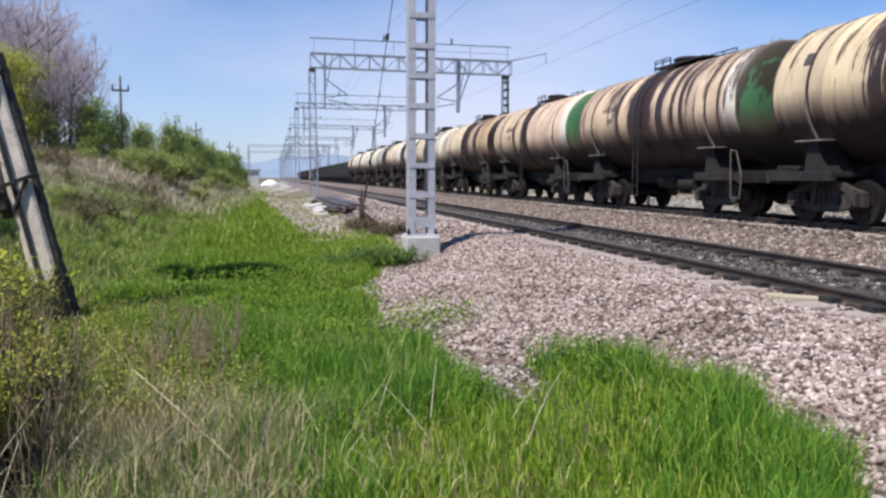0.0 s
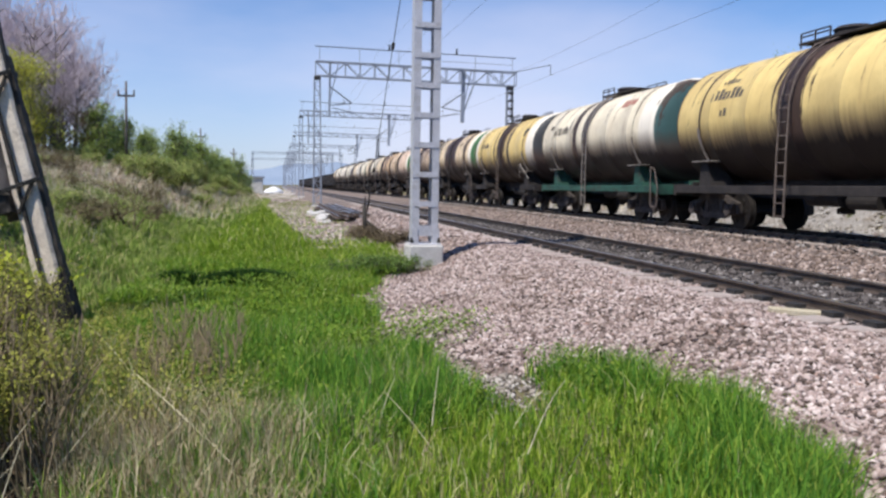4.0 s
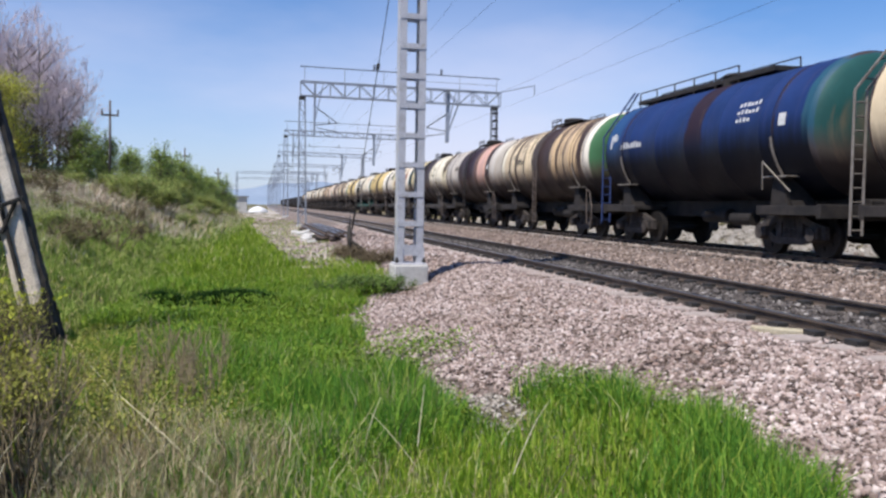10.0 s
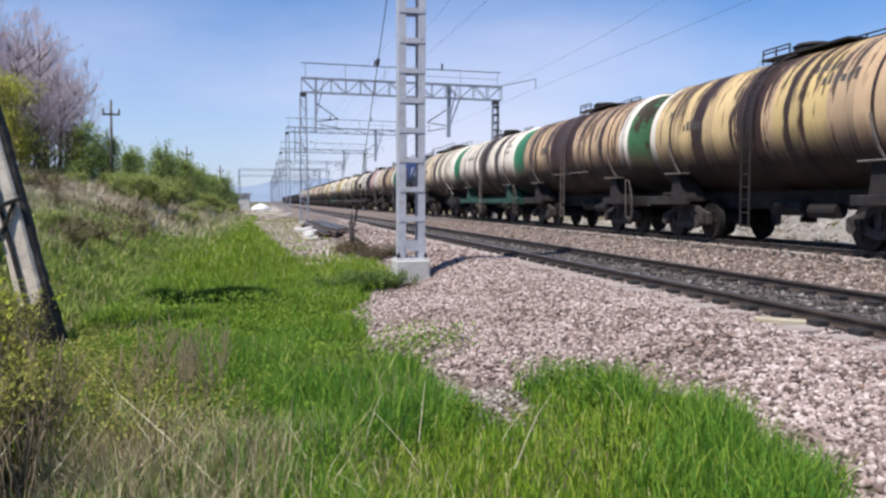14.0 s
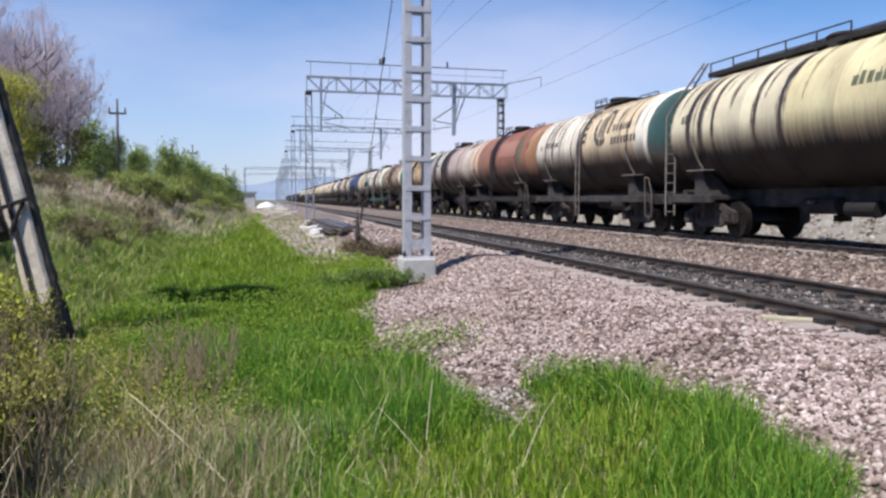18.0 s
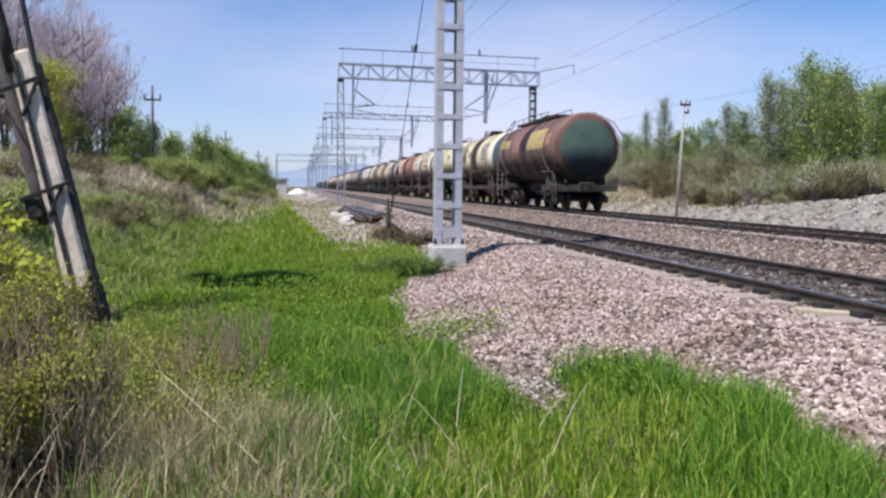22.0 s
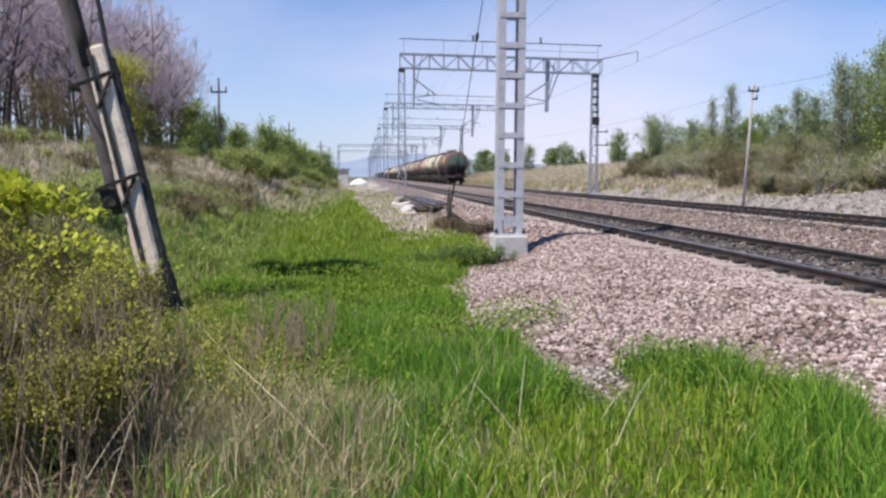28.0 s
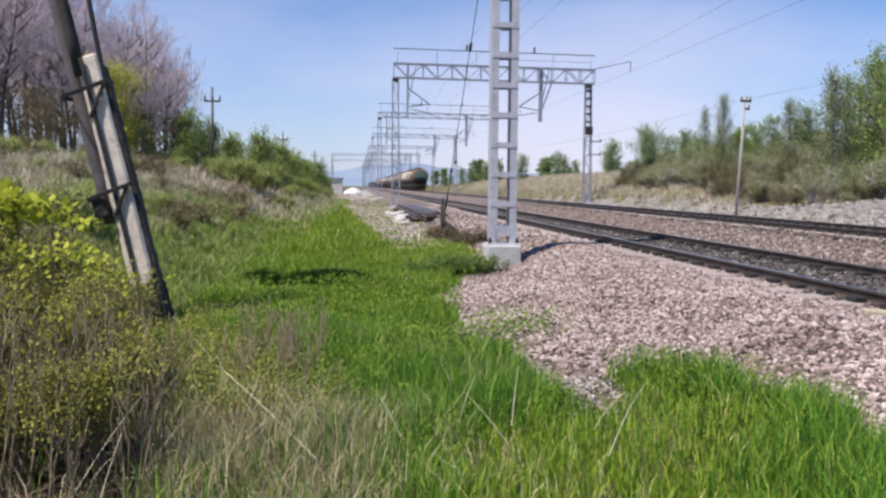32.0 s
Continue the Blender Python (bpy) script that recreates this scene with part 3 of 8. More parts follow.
# ---- the two tracks ----
def rail_mesh(y0, y1):
    prof = [(x, z * 0.68) for x, z in [(-0.075, -0.18), (0.075, -0.18), (0.075, -0.168), (0.012, -0.145), (0.012, -0.045), (0.037, -0.035), (0.037, -0.006), (0.030, 0.0), (-0.030, 0.0), (-0.037, -0.006), (-0.037, -0.035), (-0.012, -0.045), (-0.012, -0.145), (-0.075, -0.168)]]
    bm = bmesh.new()
    a = [bm.verts.new((x, y0, z)) for x, z in prof]
    b = [bm.verts.new((x, y1, z)) for x, z in prof]
    k = len(prof)
    for i in range(k):
        f = bm.faces.new((a[i], b[i], b[(i + 1) % k], a[(i + 1) % k]))
        f.material_index = 1 if i == 7 else 0
    bm.faces.new(a)
    bm.faces.new(b[::-1])
    bmesh.ops.recalc_face_normals(bm, faces=bm.faces)
    me = link_mesh("rail", bm, M_RAIL)
    me.materials.append(M_RAILTOP)
    return me


RAIL_MESH = rail_mesh(-60, 900)
SLEEPER_MESH = link_mesh("sleeper", boxes((-1.28, 1.28, -0.125, 0.125, -0.30, -0.124), bevel=0.02), M_SLEEPER)


def fastening_mesh(y0, y1):
    bm = bmesh.new()
    y = y0
    while y < y1:
        for sx in (-GAUGE, GAUGE):
            for off in (-0.12, 0.12):
                box(bm, sx + off - 0.06, sx + off + 0.06, y - 0.085, y + 0.085, -0.124, -0.075)
        y += 0.55
    return link_mesh("fastenings", bm, M_DARK)


def track(name, axis, label, y_near):
    t = thing(name, label, "railway track", pose(axis, 0, 0), kind="structure")
    for s in (-GAUGE, GAUGE):
        part("rail", RAIL_MESH, None, t, "dark rail with a polished head", at=pose(s, 0, 0))
    tagged(part("fastenings", fastening_mesh(y_near, y_near + 45), None, t), kind="stuff")
    return t


track_near = track("track_1", T1, "near railway track on dusty oil-stained concrete sleepers", -5.5)
track_far = track("track_2", T2, "far railway track that carries the train", 8.3)


# ---- lattice mast on its footing, with guy wire ----
def lattice_mast(x, y, z_top):
    mast = thing("lattice_mast", "pale grey steel catenary mast with batten plates on a concrete footing", "mast", pose(x, y, -0.03, 0, 0.35, 0))
    part("footing", boxes((-0.315, 0.315, -0.315, 0.315, -0.75, -0.0), bevel=0.025), M_CONC, mast, "pale cast concrete footing")
    part("base_plate", boxes((-0.29, 0.29, -0.22, 0.22, 0.0, 0.03), bevel=0.006), M_STEEL_MAST, mast)
    for sx in (-1, 1):
        for sy in (-0.17, 0.17):
            bm = bmesh.new()
            rod(bm, (sx * 0.25, sy, 0.03), (sx * 0.25, sy, 0.13), 0.022, 6)
            rod(bm, (sx * 0.25, sy, 0.05), (sx * 0.25, sy, 0.08), 0.04, 6)
            part("anchor_bolt", bm, M_DARK, mast, "dark rusted bolt")
        c = part("chord", boxes((-0.006, 0.006, -0.15, 0.15, 0.03, z_top)), M_STEEL_MAST, mast, at=pose(sx * 0.236, 0, 0, 0, 0, 0 if sx < 0 else 180))
        for sy in (-0.145, 0.145):
            part("flange", boxes((0.006, 0.125, sy - 0.005, sy + 0.005, 0.03, z_top)), M_STEEL_MAST, c)
        part("foot_gusset", boxes((sx * 0.2 - 0.06, sx * 0.2 + 0.06, -0.175, -0.152, 0.03, 0.3)), M_STEEL_MAST, mast)
    z = 0.16
    while z < z_top - 0.1:
        for sy in (-0.156, 0.156):
            part("batten_plate", boxes((-0.234, 0.234, sy - 0.005, sy + 0.005, z, z + 0.095 if z > 0.3 else z + 0.19)), M_STEEL_MAST, mast)
        z += 0.532
    return mast


lattice_mast(2.645, 14.75, 9.6)

guy = thing("guy_wire", "dark steel guy wire with insulators, from mast head to ground anchor", "guy wire", pose(0, 0, 0))
g_top, g_low = Vector((2.86, 14.95, 8.6)), Vector((3.62, 33.5, -0.1))
part("wire", rods([(g_top, g_low)], 0.012, 5), M_DARK, guy)
for f in (0.10, 0.42, 0.80):
    c = g_top.lerp(g_low, f)
    d = (g_low - g_top).normalized()
    bm = bmesh.new()
    for j in range(3):
        rod(bm, c + d * (0.09 * j), c + d * (0.09 * j + 0.06), 0.05, 8)
    part("insulator", bm, M_DARK, guy, "dark glazed insulator")
part("anchor_rod", rods([(g_low, g_low + Vector((0.03, 0.5, -0.55)))], 0.03, 6), M_DARK, guy)
part("anchor_sleeve", rods([(g_low.lerp(g_top, 0.02), g_low.lerp(g_top, 0.1))], 0.035, 6), M_DARK, guy)


# ---- portal gantries over the tracks ----
def lattice_leg(h, w=0.52, d=0.40, taper=0.72):
    bm = bmesh.new()
    n = max(6, int(h / 0.62))
    for sx in (-1, 1):
        for sy in (-1, 1):
            bar(bm, (sx * w / 2, sy * d / 2, 0), (sx * w / 2 * taper, sy * d / 2 * taper, h), 0.06, 0.06)
    for i in range(n):
        a, b = i / n, (i + 1) / n
        ka, kb = 1 + (taper - 1) * a, 1 + (taper - 1) * b
        s = 1 if i % 2 else -1
        for sy in (-1, 1):
            bar(bm, (-s * w / 2 * ka, sy * d / 2 * ka, h * a), (s * w / 2 * kb, sy * d / 2 * kb, h * b), 0.035, 0.035)
        bar(bm, (-w / 2 * kb, -d / 2 * kb, h * b), (w / 2 * kb, -d / 2 * kb, h * b), 0.035, 0.035)
    return bm


def truss(x0, x1, z0, z1, n=14):
    bm = bmesh.new()
    for y in (-0.25, 0.25):
        bar(bm, (x0, y, z0), (x1, y, z0), 0.07, 0.07)
        bar(bm, (x0, y, z1), (x1, y, z1), 0.09, 0.09)
        for i in range(n):
            a, b = x0 + (x1 - x0) * i / n, x0 + (x1 - x0) * (i + 1) / n
            bar(bm, (a, y, z0), (a, y, z1), 0.05, 0.05)
            bar(bm, (a, y, z0 if i % 2 else z1), (b, y, z1 if i % 2 else z0), 0.05, 0.05)
        bar(bm, (x1, y, z0), (x1, y, z1), 0.05, 0.05)
    for i in range(n + 1):
        a = x0 + (x1 - x0) * i / n
        for z in (z0, z1):
            bar(bm, (a, -0.25, z), (a, 0.25, z), 0.05, 0.05)
    return bm


def pendant(x, z0, z1, s):
    """A hanging post that carries a cantilever bracket."""
    bm = bmesh.new()
    bar(bm, (x, 0, z0), (x, 0, z1), 0.13, 0.13)
    bar(bm, (x + 0.55 * s, 0, z1), (x + 0.06 * s, 0, z0 + 1.2), 0.06, 0.06)
    return bm


def cantilever(x, z, s):
    bm = bmesh.new()
    rod(bm, (x, 0, z + 1.35), (x + 1.45 * s, 0, z + 0.35), 0.035)
    rod(bm, (x, 0, z + 0.1), (x + 1.5 * s, 0, z + 0.32), 0.03)
    rod(bm, (x + 0.2 * s, 0, z - 0.05), (x + 1.55 * s, 0, z - 0.28), 0.025)
    return bm


def gantry(y, x0, x1, z_beam, tilt, detail=True, deep=0.93, label="grey steel portal gantry spanning both tracks"):
    g = thing("portal_gantry", label, "gantry", pose(0, y, 0), group="gantries along the line")
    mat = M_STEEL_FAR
    zb0, zb1 = z_beam - deep, z_beam
    for x, lab in ((x0, ""), (x1, "")):
        base = float(land(x, y)) - 0.1
        drop = tilt * (x - x0) / (x1 - x0)
        leg = part("leg", lattice_leg(zb0 - drop - base - 0.05), mat, g, at=pose(x, 0, base))
        part("leg_footing", boxes((x - 0.4, x + 0.4, -0.4, 0.4, base - 0.2, base + 0.3), bevel=0.03), M_CONC, g)
        part("leg_cap", boxes((x - 0.2, x + 0.2, -0.3, 0.3, zb0 - drop - 0.25, zb0 - drop - 0.06)), M_DARK, g)
    slope = pose(0, 0, 0) @ Matrix.Translation((x0, 0, 0)) @ Matrix.Rotation(math.atan2(tilt, x1 - x0), 4, "Y") @ Matrix.Translation((-x0, 0, 0))
    part("beam", truss(x0 - 0.25, x1 + 0.25, zb0, zb1, 14), mat, g, at=slope)
    if detail:
        part("top_cable", rods([((x0 - 0.3, 0, zb1 + 1.0), (x1 + 0.25, 0, zb1 + 0.98))], 0.032, 5), M_DARK, g, at=slope)
        for i in range(6):
            x = x0 + (x1 - x0) * i / 5
            part("cable_post", rods([((x, 0, zb1), (x, 0, zb1 + 1.05))], 0.022, 5), mat, g, at=slope)
        part("guard_rail", rods([((x0 + 0.62 * (x1 - x0), 0, zb1 + 0.5), (x1, 0, zb1 + 0.5))], 0.02, 5), mat, g, at=slope)
        part("pendant_channel", boxes((T2 - 0.42, T2 - 0.18, -0.1, 0.1, zb1 - 3.6, zb1 - 0.01)), mat, g, at=slope)
        part("pendant_brace", rods([((T2 + 0.45, 0, zb0), (T2 - 0.25, 0, zb1 - 2.9))], 0.055, 6), mat, g, at=slope)
        for f in (0.35, 0.7):
            x = x0 + (x1 - x0) * f
            bm = bmesh.new()
            for j in range(4):
                rod(bm, (x, 0, zb1 + 1.02 + 0.1 * j), (x, 0, zb1 + 1.08 + 0.1 * j), 0.08, 8)
            part("insulator", bm, M_DARK, g, "dark stacked insulator", at=slope)
        for x, s in ((T1 - 2.55, 1), (T2 - 0.3, -1)):
            part("pendant_post", pendant(x, zb1 - 3.6, zb1, 1), mat, g, at=slope)
            part("cantilever", cantilever(x, zb1 - 2.95, s if x < 8 else -1), M_DARK, g, at=slope)
        part("side_arm", rods([((x1, 0, zb1), (x1 + 2.8, 0, zb1 + 0.68)), ((x1 + 2.8, 0, zb1 + 0.68), (x1 + 2.8, 0, zb1 + 0.0))], 0.025, 5), M_DARK, g, at=slope)
        for k in range(2):
            bm = rods([((x1, 0, 4.1 - k * 0.9), (x1 + 1.0, 0, 4.1 - k * 0.9)), ((x1 + 0.9, 0, 4.1 - k * 0.9), (x1 + 0.9, 0, 4.3 - k * 0.9))], 0.035, 6)
            part("insulator_arm", bm, M_DARK, g)
        for k in range(5):
            zk = 5.35 + 0.52 * k
            part("riser_clamp", boxes((x1 - 0.20, x1 + 0.20, -0.30, -0.24, zk, zk + 0.14), bevel=0.01), M_DARK, g)
        part("cable_riser", rods([((x1 + 0.1, -0.27, 4.9), (x1 + 0.1, -0.27, zb0 - 0.4))], 0.035, 6), M_DARK, g, "dark cable riser on the leg")
        part("switch_box", boxes((x1 - 0.24, x1 + 0.24, -0.42, -0.2, 4.55, 5.1), bevel=0.02), M_DARK, g)
    else:
        for x in (T1 - 2.05, T2 - 0.3):
            part("pendant_post", pendant(x, zb1 - 3.4, zb1, 1), mat, g, at=slope)
    return g


G_Y = [55.4 + 38 * i for i in range(9)]
for i, gy in enumerate(G_Y):
    gantry(gy, 2.65, 15.9, 9.18 if i == 0 else 9.3, 0.22 if i == 0 else 0.2, detail=i < 3, deep=0.93 if i == 0 else 0.55)
gantry(212, -6.0, 14.0, 9.2, 0.1, False, 0.5, "far wide steel gantry over a siding")
gantry(260, -7.5, 14.0, 9.2, 0.1, False, 0.5, "far wide steel gantry over a siding")

# ---- overhead wires ----
def wire_run(name, x, z, sag, label, r=0.005):
    w = thing(name, label, "overhead wire", group="overhead wires")
    stops = [-60, -22, 17.4] + G_Y
    for a, b in zip(stops, stops[1:]):
        pts = [Vector((x, a + (b - a) * i / 8, z - sag * 4 * (i / 8) * (1 - i / 8))) for i in range(9)]
        part("span", tube(pts, [r] * 9, 4), M_DARK, w)
    return w


for tx in (T1, T2):
    wire_run("contact_wire", tx, 6.35, 0.0, "straight copper contact wire above the track")
    wire_run("messenger_wire", tx, 7.9, 0.7, "sagging messenger wire above the contact wire")
wire_run("feeder_wire", 6.8, 10.15, 0.6, "sagging feeder wire on top of the gantries", 0.005)


# ---- wooden line poles ----
def line_pole(x, y, z_arm, r, material, label, lean=0.0, arm=0.42, extra=0.75):
    base = float(land(x, y)) - 0.3
    p = thing("line_pole", label, "utility pole", pose(x, y, base, 0, lean, 0), group="line poles")
    h = z_arm - base
    part("shaft", rod(bmesh.new(), (0, 0, 0), (0, 0, h + extra), r, 10, r * 0.7), material, p, smooth=True)
    if arm:
        part("crossarm", boxes((-arm, arm, -0.05, 0.05, h - 0.05, h + 0.05), bevel=0.01), M_WOOD, p)
        for sx in (-0.92, 0.92):
            part("insulator", rod(bmesh.new(), (sx * arm, 0, h + 0.05), (sx * arm, 0, h + 0.30), 0.05, 8, 0.035), M_WOOD, p, "dark insulator")
    return p


line_pole(-7.7, 45.3, 5.54, 0.08, M_WOOD, "grey wooden line pole with a crossarm on the bank", 0.7)
line_pole(-6.7, 76.8, 5.24, 0.09, M_WOOD, "grey wooden line pole with a crossarm among bushes", 0.0)
line_pole(-5.6, 112, 5.0, 0.13, M_WOOD, "distant grey wooden line pole", 0.0)
rp = line_pole(14.95, 31.0, 4.45, 0.062, M_POLE_PALE, "pale leaning wooden pole beside the far track", 3.0, arm=0, extra=0.15)
bm = boxes((-0.18, 0.24, -0.05, 0.05, 5.10, 5.18), (-0.02, 0.20, -0.05, 0.05, 4.80, 4.87))
part("bracket", bm, M_DARK, rp)
for sx, zz in ((-0.15, 5.18), (0.06, 5.22), (0.21, 5.18), (0.18, 4.87)):
    part("insulator", rod(bmesh.new(), (sx, 0, zz), (sx, 0, zz + 0.14), 0.045, 8, 0.03), M_LADDER, rp, "grey insulator")
tele = thing("telephone_wires", "thin wires strung along the pale poles", "wire")
for dx in (0.0, 0.5):
    for a, b, za, zb in ((-18, 31, 4.6, 4.45), (31, 80, 4.45, 4.6)):
        pts = [Vector((15.3 + dx * 0.6, a + (b - a) * i / 8, za + (zb - za) * i / 8 - 1.2 * (i / 8) * (1 - i / 8) + dx * 0.2)) for i in range(9)]
        part("span", tube(pts, [0.003] * 9, 4), M_LADDER, tele)

# ---- leaning pole strapped to a concrete stub ----
stub_at = Vector((-2.22, 9.52, -0.76))
# keep the section's long side across the view
sm = Matrix.Translation(stub_at) @ Matrix.Rotation(-math.atan2(0.64, 2.95), 4, "Y")
strapped = thing("strapped_pole", "dark leaning wooden pole wired to a pale concrete stub", "utility pole", sm)
bm = boxes((-0.165, 0.15, -0.12, 0.12, 0, 3.30), bevel=0.025)
for v in bm.verts:
    k = 0.78 + 0.22 * (1 - v.co.z / 3.3)
    v.co.x *= k
    v.co.y *= k
bmesh.ops.subdivide_edges(bm, edges=[e for e in bm.edges if e.calc_length() > 2], cuts=12)
for v in bm.verts:
    v.co += noise.noise_vector(v.co * 5) * 0.012
bmesh.ops.rotate(bm, verts=bm.verts, cent=(0, 0, 0), matrix=Matrix.Rotation(radians(-14), 3, "Z"))
part("concrete_stub", bm, M_STUB, strapped, "chipped pale concrete stub")
# no groove is cut: a dark bar on the face stands for its shade
part("groove_shade_strip", boxes((-0.092, -0.055, -0.142, -0.100, 0.3, 3.27), bevel=0.004), M_TAR, strapped, "thin dark strip for the shade in the groove between the ribs")
foot = boxes((-0.178, 0.172, -0.138, 0.12, 0.05, 0.74), bevel=0.03)
bmesh.ops.subdivide_edges(foot, edges=foot.edges[:], cuts=3)
for v in foot.verts:
    v.co += noise.noise_vector(v.co * 12) * 0.03
    if v.co.z > 0.6:
        v.co.z += 0.2 * noise.noise(Vector((v.co.x * 18, v.co.y * 18, 2)))
bmesh.ops.rotate(foot, verts=foot.verts, cent=(0, 0, 0), matrix=Matrix.Rotation(radians(-14), 3, "Z"))
part("charred_foot", foot, M_TAR, strapped, "black charred foot of the stub")
# flaking tar on one edge: thick low down, thin and broken above
tar = bmesh.new()
for i in range(46):
    z = 0.02 + i * 0.068
    wd = lerp(z, [0, 0.35, 0.8, 1.6, 3.2], [0.26, 0.19, 0.13, 0.07, 0.04]) * (0.45 + 0.8 * abs(noise.noise(Vector((i * 0.7, 4, 1)))) * 1.6)
    xe = 0.150 - 0.03 * z / 3.3
    box(tar, xe - wd, xe + 0.022, -0.105 + 0.02 * z / 3.3, 0.06, z, z + 0.072)
for v in tar.verts:
    v.co += noise.noise_vector(v.co * 9) * 0.016
part("tar_stain_strip", tar, M_TAR, strapped, "black flaking tarred edge")
pts = [Vector((-0.235 + noise.noise(Vector((i, 3, 2))) * 0.02, 0.10, 1.45 + i * 0.5)) for i in range(13)]
part("wooden_pole", tube(pts, [0.09 - 0.002 * i for i in range(13)], 10), M_WOOD, strapped, "weathered dark wooden pole", smooth=True)
pts = [Vector((-0.13 + noise.noise(Vector((i, 5, 2))) * 0.03, -0.05, 3.1 + i * 0.4)) for i in range(9)]
part("split_timber", tube(pts, [0.07 - 0.004 * i for i in range(9)], 7), M_TAR, strapped, "charred dark split timber", smooth=True)
pts = [Vector((0.08 + 0.02 * i + noise.noise(Vector((i, 9, 2))) * 0.03, -0.08, 2.6 + i * 0.35)) for i in range(9)]
part("cable", tube(pts, [0.028] * 9, 6), M_CABLE, strapped, "black hanging cable", smooth=True)
for z in (1.78, 2.92):
    for j in range(3):
        part("binding_wire", rods([((-0.36, -0.17, z - 0.04 + 0.016 * j), (0.155, -0.17, z + 0.04 + 0.016 * j)), ((0.155, -0.17, z + 0.04 + 0.016 * j), (0.14, 0.12, z + 0.05 + 0.016 * j)),
             ((0.14, 0.12, z + 0.05 + 0.016 * j), (-0.36, 0.22, z - 0.03 + 0.016 * j)), ((-0.36, 0.22, z - 0.03 + 0.016 * j), (-0.36, -0.17, z - 0.04 + 0.016 * j))], 0.009, 5), M_DARK, strapped, "rusted wire binding")
rot = boxes((-0.34, -0.19, -0.15, -0.02, 1.52, 1.77), bevel=0.02)
bmesh.ops.subdivide_edges(rot, edges=rot.edges[:], cuts=2)
for v in rot.verts:
    v.co += noise.noise_vector(v.co * 14) * 0.035
part("rotten_block", rot, M_TAR, strapped, "charred block under the lower binding")
for z in (1.62, 2.72):
    part("wedge", rod(bmesh.new(), (-0.13, -0.13, z - 0.1), (0.1, -0.15, z + 0.22), 0.022, 6), M_TAR, strapped)

# ---- tank wagons ----
AXIS_Z = 2.84
HALF = 5.1               # half the length of the round shell


def lathe(profile, seg=48):
    """Turn (r, y) round the y axis."""
    bm = bmesh.new()
    rings = []
    for r, y in profile:
        if r < 1e-4:
            rings.append([bm.verts.new((0, y, 0))])
        else:
            rings.append([bm.verts.new((r * math.cos(2 * math.pi * k / seg), y, r * math.sin(2 * math.pi * k / seg))) for k in range(seg)])
    for a, b in zip(rings, rings[1:]):
        for k in range(seg):
            j = (k + 1) % seg
            if len(a) == 1 and len(b) > 1:
                bm.faces.new((a[0], b[j], b[k]))
            elif len(b) == 1:
                bm.faces.new((a[k], a[j], b[0]))
            else:
                bm.faces.new((a[k], a[j], b[j], b[k]))
    bmesh.ops.recalc_face_normals(bm, faces=bm.faces)
    return bm


barrel = []
for i, y in enumerate((-HALF, -3.4, -1.7, 0.0, 1.7, 3.4, HALF)):
    if 0 < i < 6:
        barrel += [(R, y - 0.03), (R + 0.010, y - 0.012), (R + 0.010, y + 0.012), (R, y + 0.03)]
    else:
        barrel.append((R, y))
TANK_MESH = link_mesh("tank", lathe(barrel), None, True)
TANK_MESH.materials.append(M_GONDOLA)
END_MESH = link_mesh("tank_end", lathe([(R, 0.0), (R + 0.012, 0.01), (R + 0.012, 0.03)] + [(R * math.cos(a), 0.03 + 0.42 * math.sin(a)) for a in (0.05, 0.15, 0.3, 0.5, 0.7, 0.9, 1.1, 1.3, 1.45)] + [(0, 0.45)]), None, True)
END_MESH.materials.append(M_GONDOLA)
STRAP_MESH = link_mesh("strap", lathe([(R + 0.003, -0.05), (R + 0.011, -0.045), (R + 0.011, 0.045), (R + 0.003, 0.05)]), None, True)
STRAP_MESH.materials.append(M_GONDOLA)


def saddle_mesh():
    """A box-like cradle under one flank, broad at its foot, with a plate on top."""
    bm = bmesh.new()
    prof = ((-0.55, 1.10, 0.32), (-1.36, 1.10, 0.32), (-1.40, 1.76, 0.17), (-1.17, 1.76, 0.17), (-0.86, 1.50, 0.22))
    a = [bm.verts.new((x, -t, z)) for x, z, t in prof]
    b = [bm.verts.new((x, t, z)) for x, z, t in prof]
    for i in range(5):
        bm.faces.new((a[i], a[(i + 1) % 5], b[(i + 1) % 5], b[i]))
    bm.faces.new(a[::-1])
    bm.faces.new(b)
    bmesh.ops.recalc_face_normals(bm, faces=bm.faces)
    return bm


def dress(ob, material):
    ob.material_slots[0].link = "OBJECT"
    ob.material_slots[0].material = material
    return ob


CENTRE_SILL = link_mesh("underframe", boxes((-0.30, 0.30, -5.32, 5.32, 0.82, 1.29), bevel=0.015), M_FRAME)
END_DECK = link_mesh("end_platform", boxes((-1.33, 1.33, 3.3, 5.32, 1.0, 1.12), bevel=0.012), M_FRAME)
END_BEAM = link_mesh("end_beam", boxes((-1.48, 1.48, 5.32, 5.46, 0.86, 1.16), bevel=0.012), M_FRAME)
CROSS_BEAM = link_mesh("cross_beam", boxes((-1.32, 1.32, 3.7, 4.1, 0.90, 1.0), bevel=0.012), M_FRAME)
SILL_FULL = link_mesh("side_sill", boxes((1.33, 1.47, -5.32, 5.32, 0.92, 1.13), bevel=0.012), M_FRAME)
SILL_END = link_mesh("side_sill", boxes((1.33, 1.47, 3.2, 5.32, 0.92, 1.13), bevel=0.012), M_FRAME)


